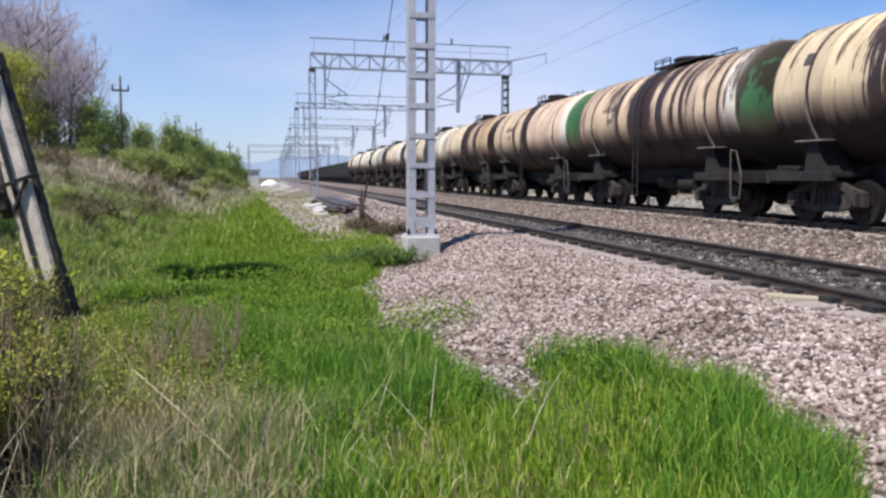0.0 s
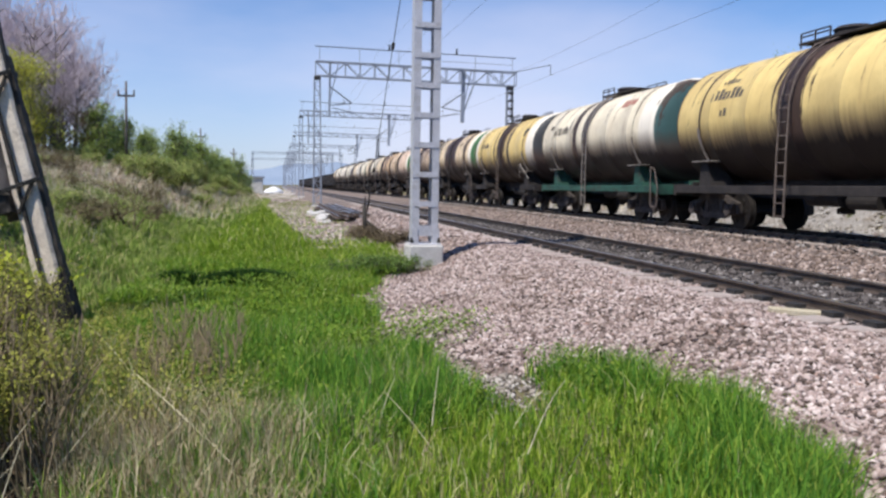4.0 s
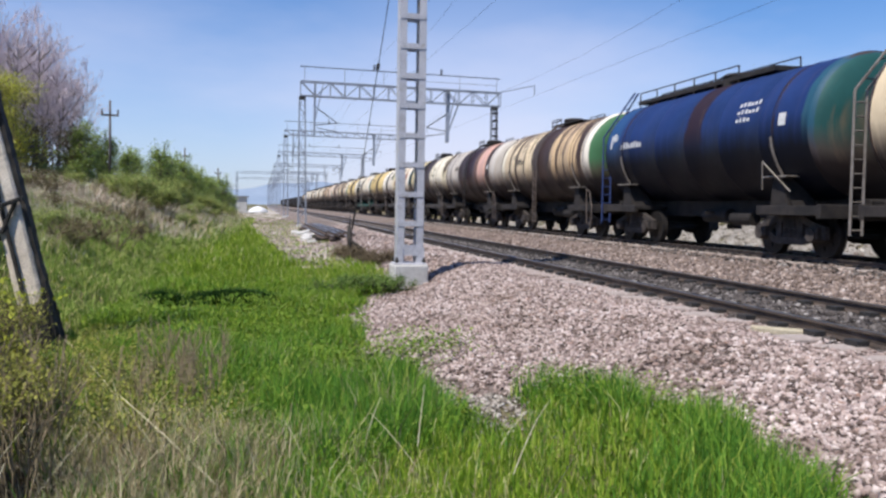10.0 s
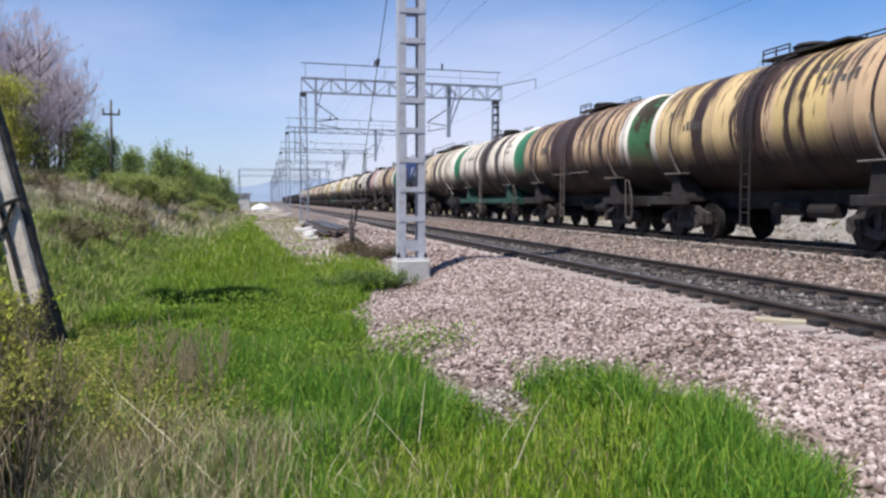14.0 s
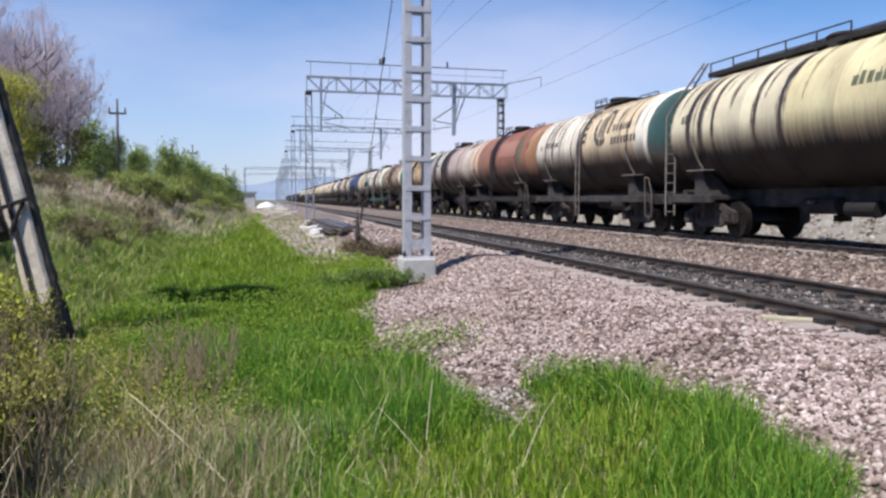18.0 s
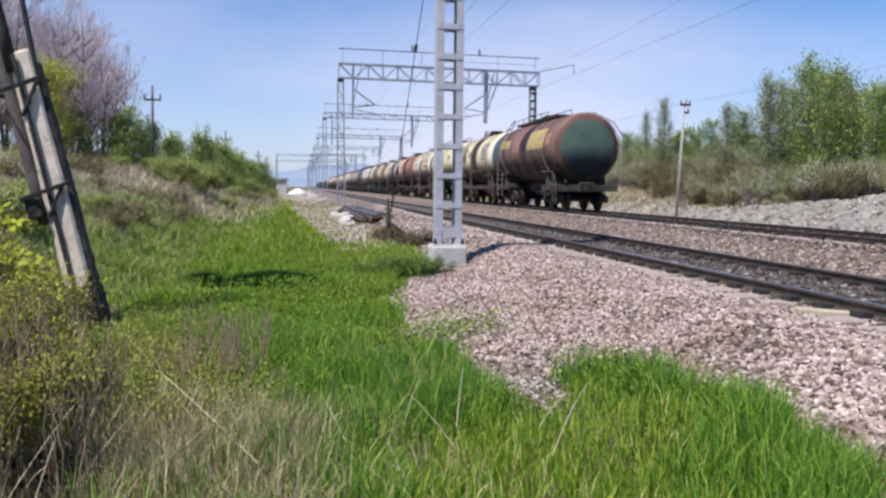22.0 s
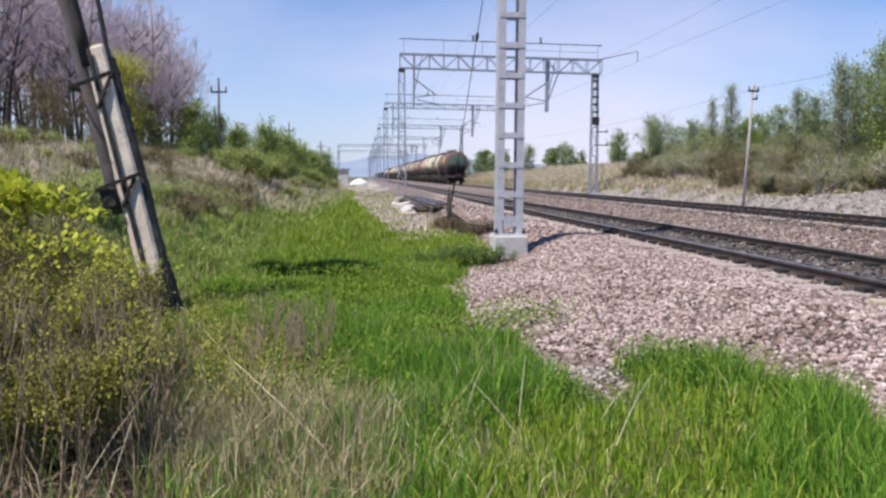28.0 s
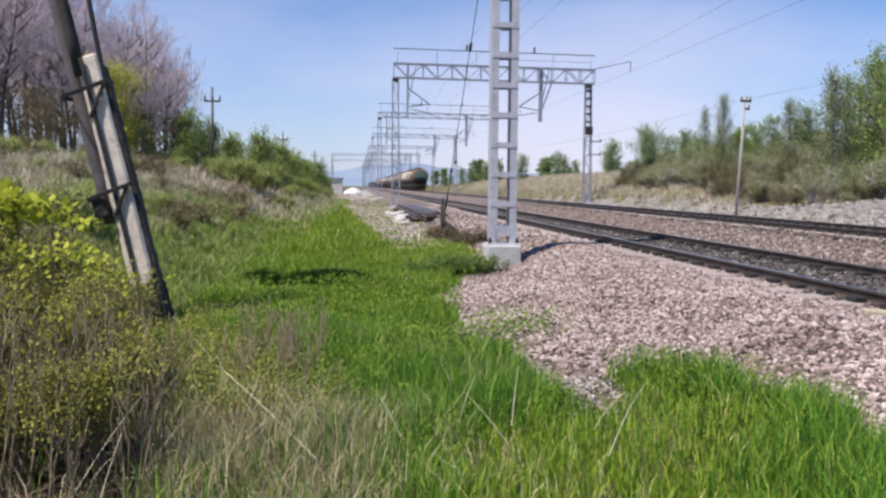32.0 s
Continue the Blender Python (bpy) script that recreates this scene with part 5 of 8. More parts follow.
REAR = -HALF - 0.02
W_RING = (REAR, -4.72, WHITE)
SPECS = {
    -8: ("sooty cream tank wagon with dark oil streaks", CREAM, PALE, [(0, 1.3)], 0.5, [], GREY, "centre", "ends", M_FRAME, []),
    -7: ("pale tank wagon with dark oil streaks", PALE, WHITE, [(0.3, 0.9)], 0.4, [], GREY, "centre", "ends", M_FRAME, []),
    -6: ("white tank wagon with a dark middle", WHITE, PALE, [(0, 1.0)], 0.3, [], TEAL, "centre", "ends", M_FRAME, []),
    -5: ("dark oil-soaked tank wagon", GREY, CREAM, [(0, 2.0)], 0.9, [], GREY, "centre", "ends", M_FRAME, []),
    -4: ("white tank wagon with dark runs", WHITE, PALE, [(-0.4, 1.0)], 0.4, [], TEAL, "centre", "ends", M_FRAME, []),
    -3: ("cream tank wagon with a dark middle", CREAM, PALE, [(0, 1.6)], 0.5, [], GREY, "centre", "ends", M_FRAME, []),
    -2: ("tan tank wagon with dark rings of oil", CREAM, TAN, [(-0.2, 1.1), (-2.6, 0.5)], 0.6, [], OIL, "centre", "ends", M_FRAME, []),
    -1: ("pinkish cream tank wagon with a green end", (0.66, 0.51, 0.36), (0.68, 0.52, 0.40), [(0, 0.55), (1.6, 0.15)], 0.6, [W_RING], GREEN, "centre", "ends", M_FRAME, generic_marks()),
    0: ("oil-streaked tan tank wagon with a green end", (0.66, 0.50, 0.36), (0.63, 0.49, 0.36), [(0.1, 0.95), (-1.25, 0.3), (-2.0, 0.16), (-2.6, 0.18), (1.75, 0.2), (-4.5, 0.14)], 0.95, [W_RING], GREEN, "centre", "ends", M_FRAME, generic_marks()),
    1: ("cream tank wagon with a dark oil-soaked middle and green end", (0.70, 0.57, 0.39), (0.68, 0.55, 0.38), [(0.4, 1.8), (-3.75, 0.35)], 0.6, [W_RING], GREEN, "centre", "ends", M_FRAME,
        [(number_bars(4.2, 20, 1, 0.3, 14), M_MARK, "faded square stencil"), (number_bars(-1.6, 26, 7) + number_bars(-3.9, 14, 2), M_MARK, "dark lettering")]),
    2: ("yellow tank wagon with a white rear and slate end", YELLOW, YELLOW, [(0.0, 0.75), (1.2, 0.12), (-1.3, 0.16)], 0.5, [(4.7, HALF, WHITE), (REAR, -4.35, WHITE)], SLATE, "centre", "ends", M_FRAME,
        [(number_bars(3.9, 10, 8, 0.13, 10), M_MARK, "black stencilled figures"), ([(-4.2, -3.6, 28, 36), (-4.05, -3.65, 21, 28)], M_MARK, "black square patch")]),
    3: ("pale cream tank wagon on a greenish underframe", PALE, PALE, [(0.25, 0.4), (1.4, 0.3)], 0.45, [(REAR, -4.3, WHITE)], TEAL, "centre", "full", M_FRAME_GREEN,
        [(number_bars(4.4, 20, 1, 0.3, 9) + number_bars(3.8, 10, 3, 0.2, 12) + number_bars(3.0, 11, 4, 0.16, 11), M_MARK, "black stencilled figures"), ([(-2.9, -2.3, 34, 46), (-3.4, -2.95, 36, 45)], M_MARK_RED, "faded red painted panel")]),
    4: ("yellow tank wagon with a white band and dark blue end", YELLOW, YELLOW, [(0.0, 0.6)], 0.3, [(REAR, -3.9, WHITE)], SLATE, "centre", "full", M_FRAME,
        [(number_bars(3.5, 18, 8, 0.13, 11) + number_bars(3.2, 34, 5, 0.1, 6) + number_bars(2.9, 2, 2), M_MARK, "black stencilled figures")]),
    5: ("whitish tank wagon with a round emblem and teal end", WHITE, (0.70, 0.60, 0.48), [(0.15, 0.36)], 0.35, [(1.0, 2.4, (0.66, 0.56, 0.36)), (REAR, -4.75, WHITE)], (0.035, 0.06, 0.07), "centre", "full", M_FRAME_GREY,
        [(emblem(-2.0, 26, 1.35), M_MARK, "dark round emblem with lettering"), ([(3.0, 3.6, 20, 30), (2.4, 3.0, 16, 36), (3.1, 3.4, 30, 38)], M_MARK_GREEN, "green painted patch"), ([(0.6, 1.3, -4, 12), (-4.6, -3.9, 10, 26)], M_MARK_RED, "faded painted panel")]),
    6: ("pale yellow tank wagon with a black oily middle and cream end", (0.66, 0.58, 0.36), PALE, [(0.0, 2.0)], 0.55, [(REAR, -2.5, PALE)], (0.60, 0.55, 0.42), "centre", "full", M_FRAME_GREY,
        [([(1.9, 3.4, 20, 30), (2.4, 3.0, 30, 36), (2.2, 2.9, 0, 13), (1.3, 1.9, 0, 13), (3.8, 4.1, 20, 30), (3.8, 4.1, 0, 8)], M_MARK_GREEN, "olive painted emblem and panel"), (number_bars(-2.5, 20, 4) + number_bars(-2.5, 4, 4), M_MARK_GREEN, "green blotchy lettering")]),
    7: ("grey and rust tank wagon with a dark middle", GREY, GREY, [(0.3, 1.7), (4.95, 0.2), (-4.2, 0.35)], 0.5, [(-3.8, -2.2, (0.60, 0.36, 0.29)), (-2.2, 0.2, BROWN)], GREY, "centre", "ends", M_FRAME,
        [(number_bars(3.0, 10, 7), M_MARK, "faded stencil"), ([(-4.35, -4.1, 2, 12)], M_MARK_WHITE, "white diamond plate")]),
    8: ("tan tank wagon with rusty runs and a bright green end", CREAM, (0.62, 0.46, 0.29), [(-0.2, 1.15), (3.0, 0.22), (-2.2, 0.14), (-2.9, 0.12), (-4.4, 0.3)], 1.1, [(4.7, HALF, PALE), W_RING], GREEN, "centre", "ends", M_FRAME,
        [(number_bars(3.4, 12, 3, 0.14, 8) + number_bars(2.9, 2, 6, 0.13, 9), M_MARK, "black stencilled figures")]),
    9: ("deep blue tank wagon with a long top walkway", BLUE, BLUE, [(-0.3, 0.5)], 0.0, [(4.2, HALF, (0.02, 0.065, 0.17)), (REAR, -4.9, (0.02, 0.075, 0.12))], (0.02, 0.085, 0.085), "long", "ends", M_FRAME,
        [(number_bars(4.0, 2, 8, 0.12, 7) + number_bars(4.8, 12, 3) + number_bars(4.8, 4, 1), M_MARK_WHITE, "white stencilled figures"), (number_bars(-2.4, 24, 6, 0.09, 4) + number_bars(-2.4, 17, 6, 0.09, 4) + number_bars(-2.4, 10, 4, 0.09, 4) + [(-4.35, -4.1, 2, 12)], M_MARK_WHITE, "white stencilled lines and plate")]),
    10: ("cream tank wagon with dark oil rings and a long walkway", CREAM, PALE, [(0.4, 0.55), (1.5, 0.16), (-1.05, 0.16), (-1.65, 0.2), (-3.1, 0.1)], 0.6, [(-3.7, -2.6, (0.56, 0.48, 0.38)), (REAR, -4.5, WHITE)], EMERALD, "long", "ends", M_FRAME,
         [([(3.3, 4.1, 4, 10), (2.8, 3.2, 4, 12), (3.2, 3.5, -4, 4)], M_MARK, "black stencilled figures"), ([(-4.2, -3.95, 8, 18)], M_MARK_WHITE, "white diamond plate")]),
    11: ("whitish tank wagon with dark oil bands on green underframe", WHITE, WHITE, [(0.0, 1.0), (1.55, 0.25), (-2.55, 0.42)], 0.55, [(REAR, -4.6, WHITE)], EMERALD, "centre", "full", M_FRAME_GREEN,
         [(number_bars(3.4, 14, 8, 0.11, 9) + number_bars(2.9, 2, 1) + number_bars(4.3, 14, 1), M_MARK, "black stencilled figures"), (number_bars(-4.0, 26, 4, 0.1, 5) + number_bars(-4.0, 14, 3, 0.1, 6), M_MARK, "grey stencilled lines")]),
    12: ("rusty tan tank wagon soaked with oil, green end", TAN, TAN, [(0.5, 1.45), (4.2, 0.22), (3.5, 0.14), (-1.35, 0.12), (-2.3, 0.11), (-3.3, 0.15)], 1.1, [W_RING], GREEN, "centre", "ends", M_FRAME,
         [(number_bars(2.9, 2, 5, 0.15, 12), M_MARK, "dark lettering")]),
    13: ("ochre tank wagon with a dark oily middle and green end", (0.60, 0.45, 0.24), TAN, [(0.15, 0.75), (2.5, 0.35), (-1.3, 0.13), (-1.8, 0.13)], 0.95, [(4.8, HALF, WHITE), (-2.6, -0.8, (0.60, 0.44, 0.20)), (REAR, -4.6, WHITE)], GREEN, "centre", "ends", M_FRAME,
         [(number_bars(4.1, 18, 2) + number_bars(3.2, 2, 5, 0.13, 10), M_MARK, "dark stencil"), (number_bars(-1.9, 32, 5, 0.1, 8) + number_bars(-2.3, 20, 6, 0.13, 9), M_MARK, "dark lettering")]),
    14: ("grey tank wagon with a dark ring and pinkish rear", GREY, (0.44, 0.36, 0.33), [(3.0, 0.5), (0.0, 1.3)], 0.4, [], GREY, "centre", "ends", M_FRAME, generic_marks()),
    15: ("rust-brown tank wagon with green patches of paint", RUST, (0.27, 0.12, 0.085), [(0.1, 0.75)], 0.6, [(3.2, HALF, PINK)], (0.36, 0.20, 0.12), "centre", "full", M_FRAME,
         [([(-4.6, -4.0, -8, 34), (-4.4, -4.1, 34, 44)], M_MARK_GREEN, "patches of green paint"), ([(-3.8, -1.0, 8, 36)], M_MARK_RED, "patch of red primer")]),
    16: ("whitish tank wagon with round emblem, dark runs, teal end", WHITE, CREAM, [(0.05, 0.28), (3.1, 0.08), (2.3, 0.1), (1.0, 0.08)], 0.75, [(REAR, -4.4, WHITE)], TEAL, "centre", "full", M_FRAME_GREY,
         [(number_bars(4.5, 6, 1) + number_bars(4.0, 8, 9, 0.12, 9), M_MARK, "black stencilled figures"), ([(-0.4, 0.1, p, p + 5) for p in range(6, 62, 9)] + [(-0.4, -0.3, p, p + 9) for p in range(6, 62, 18)], M_MARK, "upright lettering"),
          (emblem(-1.75, 26, 1.75), M_MARK, "black brush-painted round emblem with lettering")]),
    17: ("cream yellow tank wagon with a long walkway and white ladder", (0.68, 0.62, 0.46), (0.63, 0.57, 0.36), [(4.2, 0.1), (3.6, 0.12), (3.0, 0.12), (1.15, 0.12), (0.15, 0.1)], 0.55, [(REAR, -3.5, WHITE)], (0.17, 0.24, 0.19), "long", "ends", M_FRAME_GREY,
         [(number_bars(-2.1, 14, 5, 0.15, 10) + number_bars(4.6, 8, 2), M_MARK_GREEN, "faded stencilled figures")]),
    18: ("lemon tank wagon with green scrawls and a dark middle", LEMON, LEMON, [(-0.2, 1.0), (3.9, 0.1), (3.4, 0.12), (2.7, 0.12)], 0.5, [(REAR, -4.4, PALE)], (0.05, 0.13, 0.16), "centre", "full", M_FRAME_GREY,
         [([(2.9, 3.3, 16, 30), (2.1, 2.4, 16, 30), (2.2, 3.5, -6, 14), (0.9, 1.4, 4, 20)], M_MARK_GREEN, "green painted squares"), (scrawl(-2.9, 10, 5, 1.6), M_MARK_WHITE, "pale scrawl"), ([(-4.0, -2.2, -4, 34)], M_MARK_PANEL, "dark grey-green painted panel")]),
    19: ("dark brown tank wagon with ochre patches, last of the train", (0.20, 0.14, 0.125), (0.17, 0.10, 0.09), [(3.6, 0.3), (-0.2, 0.7), (2.3, 0.12)], 0.75, [(0.5, 2.2, (0.26, 0.14, 0.115)), (REAR, -4.4, (0.20, 0.12, 0.105))], (0.145, 0.08, 0.07), "long", "ends", M_FRAME_GREY,
         [([(-3.8, -1.0, 2, 38)], M_OCHRE, "ochre painted patch"), ([(3.1, 4.6, 12, 28), (2.6, 3.0, 10, 26)], M_OCHRE, "worn ochre patches"), ([(0.6, 1.2, 8, 24)], M_MARK_RED, "pale reddish patch"), ([(-4.7, -4.0, 6, 26)], M_MARK_RED, "faded red patch")]),
}
PITCH, LEAD = 12.02, 29.9


def train_y(index, t):
    """Middle of a wagon at t seconds: the train gathers speed slowly."""
    late = min(1.0, max(0.0, (t - 15.0) / 6.5))
    sway = 0.85 * late * late * (3 - 2 * late) - 0.1 - 0.3 * math.exp(-((t - 12.5) / 2.5) ** 2)
    return LEAD + 9.99 * t + 0.0513 * t * t - 0.38 * math.exp(-((t - 8.6) / 2.6) ** 2) + sway - PITCH * (index + 0.5)


TRAIN = [(i, tank_wagon(SPECS[i], i)) for i in sorted(SPECS)]
tail = TRAIN[-1][1]
disc = lathe([(0, 0.465)] + [(R * math.cos(a), 0.045 + 0.42 * math.sin(a)) for a in (1.45, 1.3, 1.1, 0.9, 0.75, 0.64)])
part("end_panel", disc, tank_paint("end_panel_paint", (0.075, 0.125, 0.105), (0.075, 0.125, 0.105), [], 0.0, [], -0.35, 77), tail, "dark green round panel on the tank end", True, pose(0, -HALF, AXIS_Z, 0, 0, 180))
bent = [((0.5, -4.2, R + 0.12), (0.95, -5.62, 1.15)), ((0.95, -5.62, 1.15), (1.38, -5.72, 0.5)), ((1.38, -5.72, 0.5), (1.42, -5.72, -1.7))]
for k, dx in enumerate((0.0, 0.34)):
    part("rear_handrail", rods([(Vector(a) + Vector((dx * 0.6, 0, 0)), Vector(b) + Vector((dx * 0.6, 0, 0))) for a, b in bent], 0.028, 5), M_LADDER, tail, "bent ladder rail over the tank end", at=pose(0, 0, AXIS_Z))
for f in (0.15, 0.45, 0.75):
    c = Vector(bent[0][0]).lerp(Vector(bent[0][1]), f)
    part("rear_rung", rods([(c, c + Vector((0.2, 0, 0)))], 0.018, 5), M_LADDER, tail, at=pose(0, 0, AXIS_Z))
part("tail_plate", boxes((-1.1, -0.95, -5.52, -5.47, 1.25, 1.4)), M_DARK, tail)


def gondola(index):
    w = thing("open_wagon", "dark open goods wagon far ahead in the train", "goods wagon", group="wagons of the oil train")
    side = bmesh.new()
    for s in (-1, 1):
        box(side, s * 1.5 - 0.04, s * 1.5 + 0.04, -5.7, 5.7, 1.3, 3.4)
        for j in range(9):
            y = -5.6 + 1.4 * j
            box(side, s * 1.57 - 0.04, s * 1.57 + 0.04, y - 0.07, y + 0.07, 1.3, 3.42)
        box(side, -1.5, 1.5, s * 5.66 - 0.04, s * 5.66 + 0.04, 1.3, 3.4)
    box(side, -1.5, 1.5, -5.7, 5.7, 1.15, 1.3)
    box(side, -1.45, 1.45, -5.6, 5.6, 1.3, 3.1)
    part("body", side, M_GONDOLA, w)
    underframe(w, "ends", M_FRAME)
    for y in (-3.9, 3.9):
        bogie(w, y)
    return w


first = gondola(-9)
TRAIN.append((-9, first))
for i in range(-30, -9):
    TRAIN.append((i, copy_thing(first, pose(0, 0, 0))))


# ---- grass and herbs ----
M_GRASS = leafy("fresh_grass", [(0.0, (0.045, 0.088, 0.010)), (0.4, (0.105, 0.178, 0.015)), (0.75, (0.185, 0.255, 0.028)), (0.93, (0.27, 0.29, 0.06)), (1.0, (0.48, 0.40, 0.22))], 0.55, 0.35, 1.75)
M_GRASS_LUSH = leafy("lush_grass", [(0.0, (0.034, 0.090, 0.016)), (0.5, (0.074, 0.168, 0.022)), (0.9, (0.145, 0.240, 0.032)), (1.0, (0.29, 0.33, 0.07))], 0.55, 0.35, 1.75)
M_STRAW = leafy("dry_straw", [(0.0, (0.075, 0.055, 0.03)), (0.4, (0.24, 0.19, 0.11)), (0.8, (0.50, 0.43, 0.29)), (1.0, (0.13, 0.15, 0.04))], 0.7, 0.2, 1.5)
M_STRAW_PINK = leafy("dry_bank_grass", [(0.0, (0.17, 0.13, 0.095)), (0.4, (0.30, 0.235, 0.185)), (0.75, (0.42, 0.35, 0.285)), (1.0, (0.15, 0.16, 0.055))], 0.8, 0.2, 2.0)
M_BANK_GREEN = leafy("bank_grass", [(0.0, (0.045, 0.075, 0.015)), (0.5, (0.11, 0.165, 0.03)), (0.85, (0.19, 0.22, 0.06)), (1.0, (0.34, 0.28, 0.16))], 0.7, 0.25, 2.05)
M_HERB = leafy("broad_herb_leaves", [(0.0, (0.06, 0.13, 0.012)), (0.5, (0.11, 0.19, 0.02)), (1.0, (0.19, 0.26, 0.04))])
grng = np.random.default_rng(21)


def blades(name, x, y, z, h, w, lean, material, label, category):
    """Curved grass blades, three triangles each."""
    k = len(x)
    a = grng.uniform(0, 2 * math.pi, k)
    side = np.stack([np.cos(a), np.sin(a), np.zeros(k)], -1) * (w / 2)[:, None]
    b = grng.uniform(0, 2 * math.pi, k)
    off = np.stack([np.cos(b), np.sin(b), np.zeros(k)], -1) * (lean * h)[:, None]
    base = np.stack([x, y, z - 0.01], -1)
    up = np.stack([np.zeros(k), np.zeros(k), h], -1)
    mid = base + up * 0.55 + off * 0.3
    tip = base + up * (1 - 0.25 * lean[:, None]) + off
    v = np.stack([base - side, base + side, mid - side * 0.8, mid + side * 0.8, tip], 1).reshape(-1, 3)
    f = (np.array([(0, 1, 3), (0, 3, 2), (2, 3, 4)])[None] + 5 * np.arange(k)[:, None, None]).reshape(-1, 3)
    return tagged(new(name, raw_mesh(name, v, f, material)), label, category, kind="stuff")


def bare_spot(x, y):
    """Stony places where little grows."""
    spot = np.exp(-(((x - 1.74) / 0.28) ** 2 + ((y - 6.6) / 1.15) ** 2)) * 1.5 + 0.8 * np.exp(-(((x - 1.25) / 0.5) ** 2 + ((y - 8.5) / 0.6) ** 2))
    strip = np.clip((y - 16) / 9, 0, 1) * np.clip((x - (0.9 - (y - 16) * 0.045)) / 0.5, 0, 1)
    corner = np.clip((x - 2.72 - 0.6 * np.clip(y - 4.2, 0, 2)) / 0.8, 0, 0.96)
    pole = 1.1 * np.exp(-(((x + 2.16) / 0.30) ** 2 + ((y - 9.0) / 0.55) ** 2))
    return np.clip(spot * 1.2 + strip + pole + corner * (y < 6.2), 0, 1)


def meadow(k, y0, y1, x0, x1, power=1.0):
    y = y0 + (y1 - y0) * grng.uniform(0, 1, k) ** power
    x = grng.uniform(x0, x1, k)
    return x, y


def dryness(x, y):
    """0 lush, 1 all straw."""
    d = np.clip((-0.6 - x) / 0.9, 0, 1) * np.clip((9.0 - y) / 3.0, 0, 1) * 0.7
    d = np.maximum(d, 1.0 * np.exp(-(((x + 0.75) / 0.55) ** 2 + ((y - 4.9) / 1.15) ** 2)))
    d = np.maximum(d, 0.95 * np.exp(-(((x - 0.02) / 0.13) ** 2 + ((y - 4.7) / 0.45) ** 2)))
    d = np.maximum(d, 0.85 * np.exp(-(((x + 0.25) / 0.40) ** 2 + ((y - 4.2) / 0.7) ** 2)))
    patch = np.clip(1.3 * wave(x, y, 1.9, 5.1) + 0.8 * wave(x, y, 5.5, 2.4) - 0.45, 0, 0.75) * np.clip((1.3 - x) / 1.4, 0, 1) * np.clip((9.5 - y) / 2, 0, 1)
    return np.clip(np.maximum(d, patch) + 0.18 * wave(x, y, 2.1, 0.7), 0, 1)


def sow(k, y0, y1, x0, x1, h0, h1, w0, w1, name, material, label, dry=False, power=1.0, lush=None):
    x, y = meadow(k, y0, y1, x0, x1, power)
    edge = ballast_edge(y) + 0.18 * wave(x, y, 4.0, 0.3) - 0.05
    foot = foot_of_bank(y) + 0.25 * wave(x, y, 1.7, 0.5)
    u = grng.uniform(0, 1, k)
    d = dryness(x, y)
    ok = (x < edge) & (x > foot) & (grng.uniform(0, 1, k) > bare_spot(x, y)) & ((u < d) if dry else (u > d * 0.85))
    clump = np.clip(0.5 + 0.55 * wave(x, y, 1.5, 1.9) + 0.3 * wave(x, y, 4.6, 0.4) + 0.45 * np.exp(-(((x - 0.3) / 0.7) ** 2 + ((y - 6.6) / 0.9) ** 2)), 0, 1)
    clump = np.clip(clump + 0.15 * np.clip((x - 1.4) / 0.9, 0, 1) + 0.5 * np.exp(-((x - ballast_edge(y) + 0.35) / 0.3) ** 2) * (y < 7.6) - 0.5 * np.clip((5.4 - y) / 0.9, 0, 1) * np.clip((x - 0.5) / 0.5, 0, 1), 0.04, 1)
    if lush is not None:
        ok &= ((grng.uniform(0, 1, k) < clump) == lush)
    ok &= ~((y < 14.0 + 0.22 * np.sin(x * 2)) & (y > 12.6) & (x > -1.95) & (x < 0.25) & (grng.uniform(0, 1, k) < np.clip((y - 12.2) / 1.2, 0, 1)))
    # nothing but litter grows under the thicket
    ok &= grng.uniform(0, 1, k) > np.clip((-0.205 * y - 0.02 - x) / 0.25, 0, 1) * np.clip((8.2 - y) / 0.8, 0, 0.93)
    x, y = x[ok], y[ok]
    c = clump[ok]
    n = len(x)
    h = grng.uniform(h0, h1, n) * (0.55 + 0.75 * c) * np.where((y > 11.4) & (y < 14.0) & (x > -2) & (x < 0.3), 0.35, 1.0) * np.clip(1.0 - 0.6 * bare_spot(x, y), 0.3, 1)
    return blades(name, x, y, land(x, y), h, grng.uniform(w0, w1, n), grng.uniform(0.06, 0.62, n), material, label, "grass")


sow(120000, 2.6, 9.5, -4.2, 4.2, 0.13, 0.32, 0.006, 0.012, "grass", M_GRASS, "fresh green grass beside the ballast", power=1.3, lush=False)
sow(120000, 2.6, 9.5, -4.2, 4.2, 0.16, 0.36, 0.006, 0.012, "grass", M_GRASS_LUSH, "lush dark green grass tufts", power=1.3, lush=True)
sow(90000, 9.0, 20, -4, 2.8, 0.12, 0.28, 0.012, 0.02, "grass", M_GRASS, "fresh green grass along the bank's foot", power=1.2)
sow(24000, 9.0, 16, -4, 2.2, 0.15, 0.28, 0.012, 0.02, "grass", M_GRASS_LUSH, "lush dark green grass tufts", power=1.2, lush=True)
sow(45000, 19, 60, -4, 2.6, 0.14, 0.3, 0.02, 0.04, "grass", M_GRASS, "fresh green grass strip running into the distance", power=1.4)
sow(70000, -6.0, 2.7, -4.2, 2.9, 0.13, 0.32, 0.010, 0.020, "grass", M_GRASS, "fresh green grass behind the viewpoint")
sow(90000, 2.4, 10, -4.2, 1.2, 0.16, 0.42, 0.004, 0.008, "dry_grass", M_STRAW, "matted dry straw among young grass", dry=True, power=1.3)


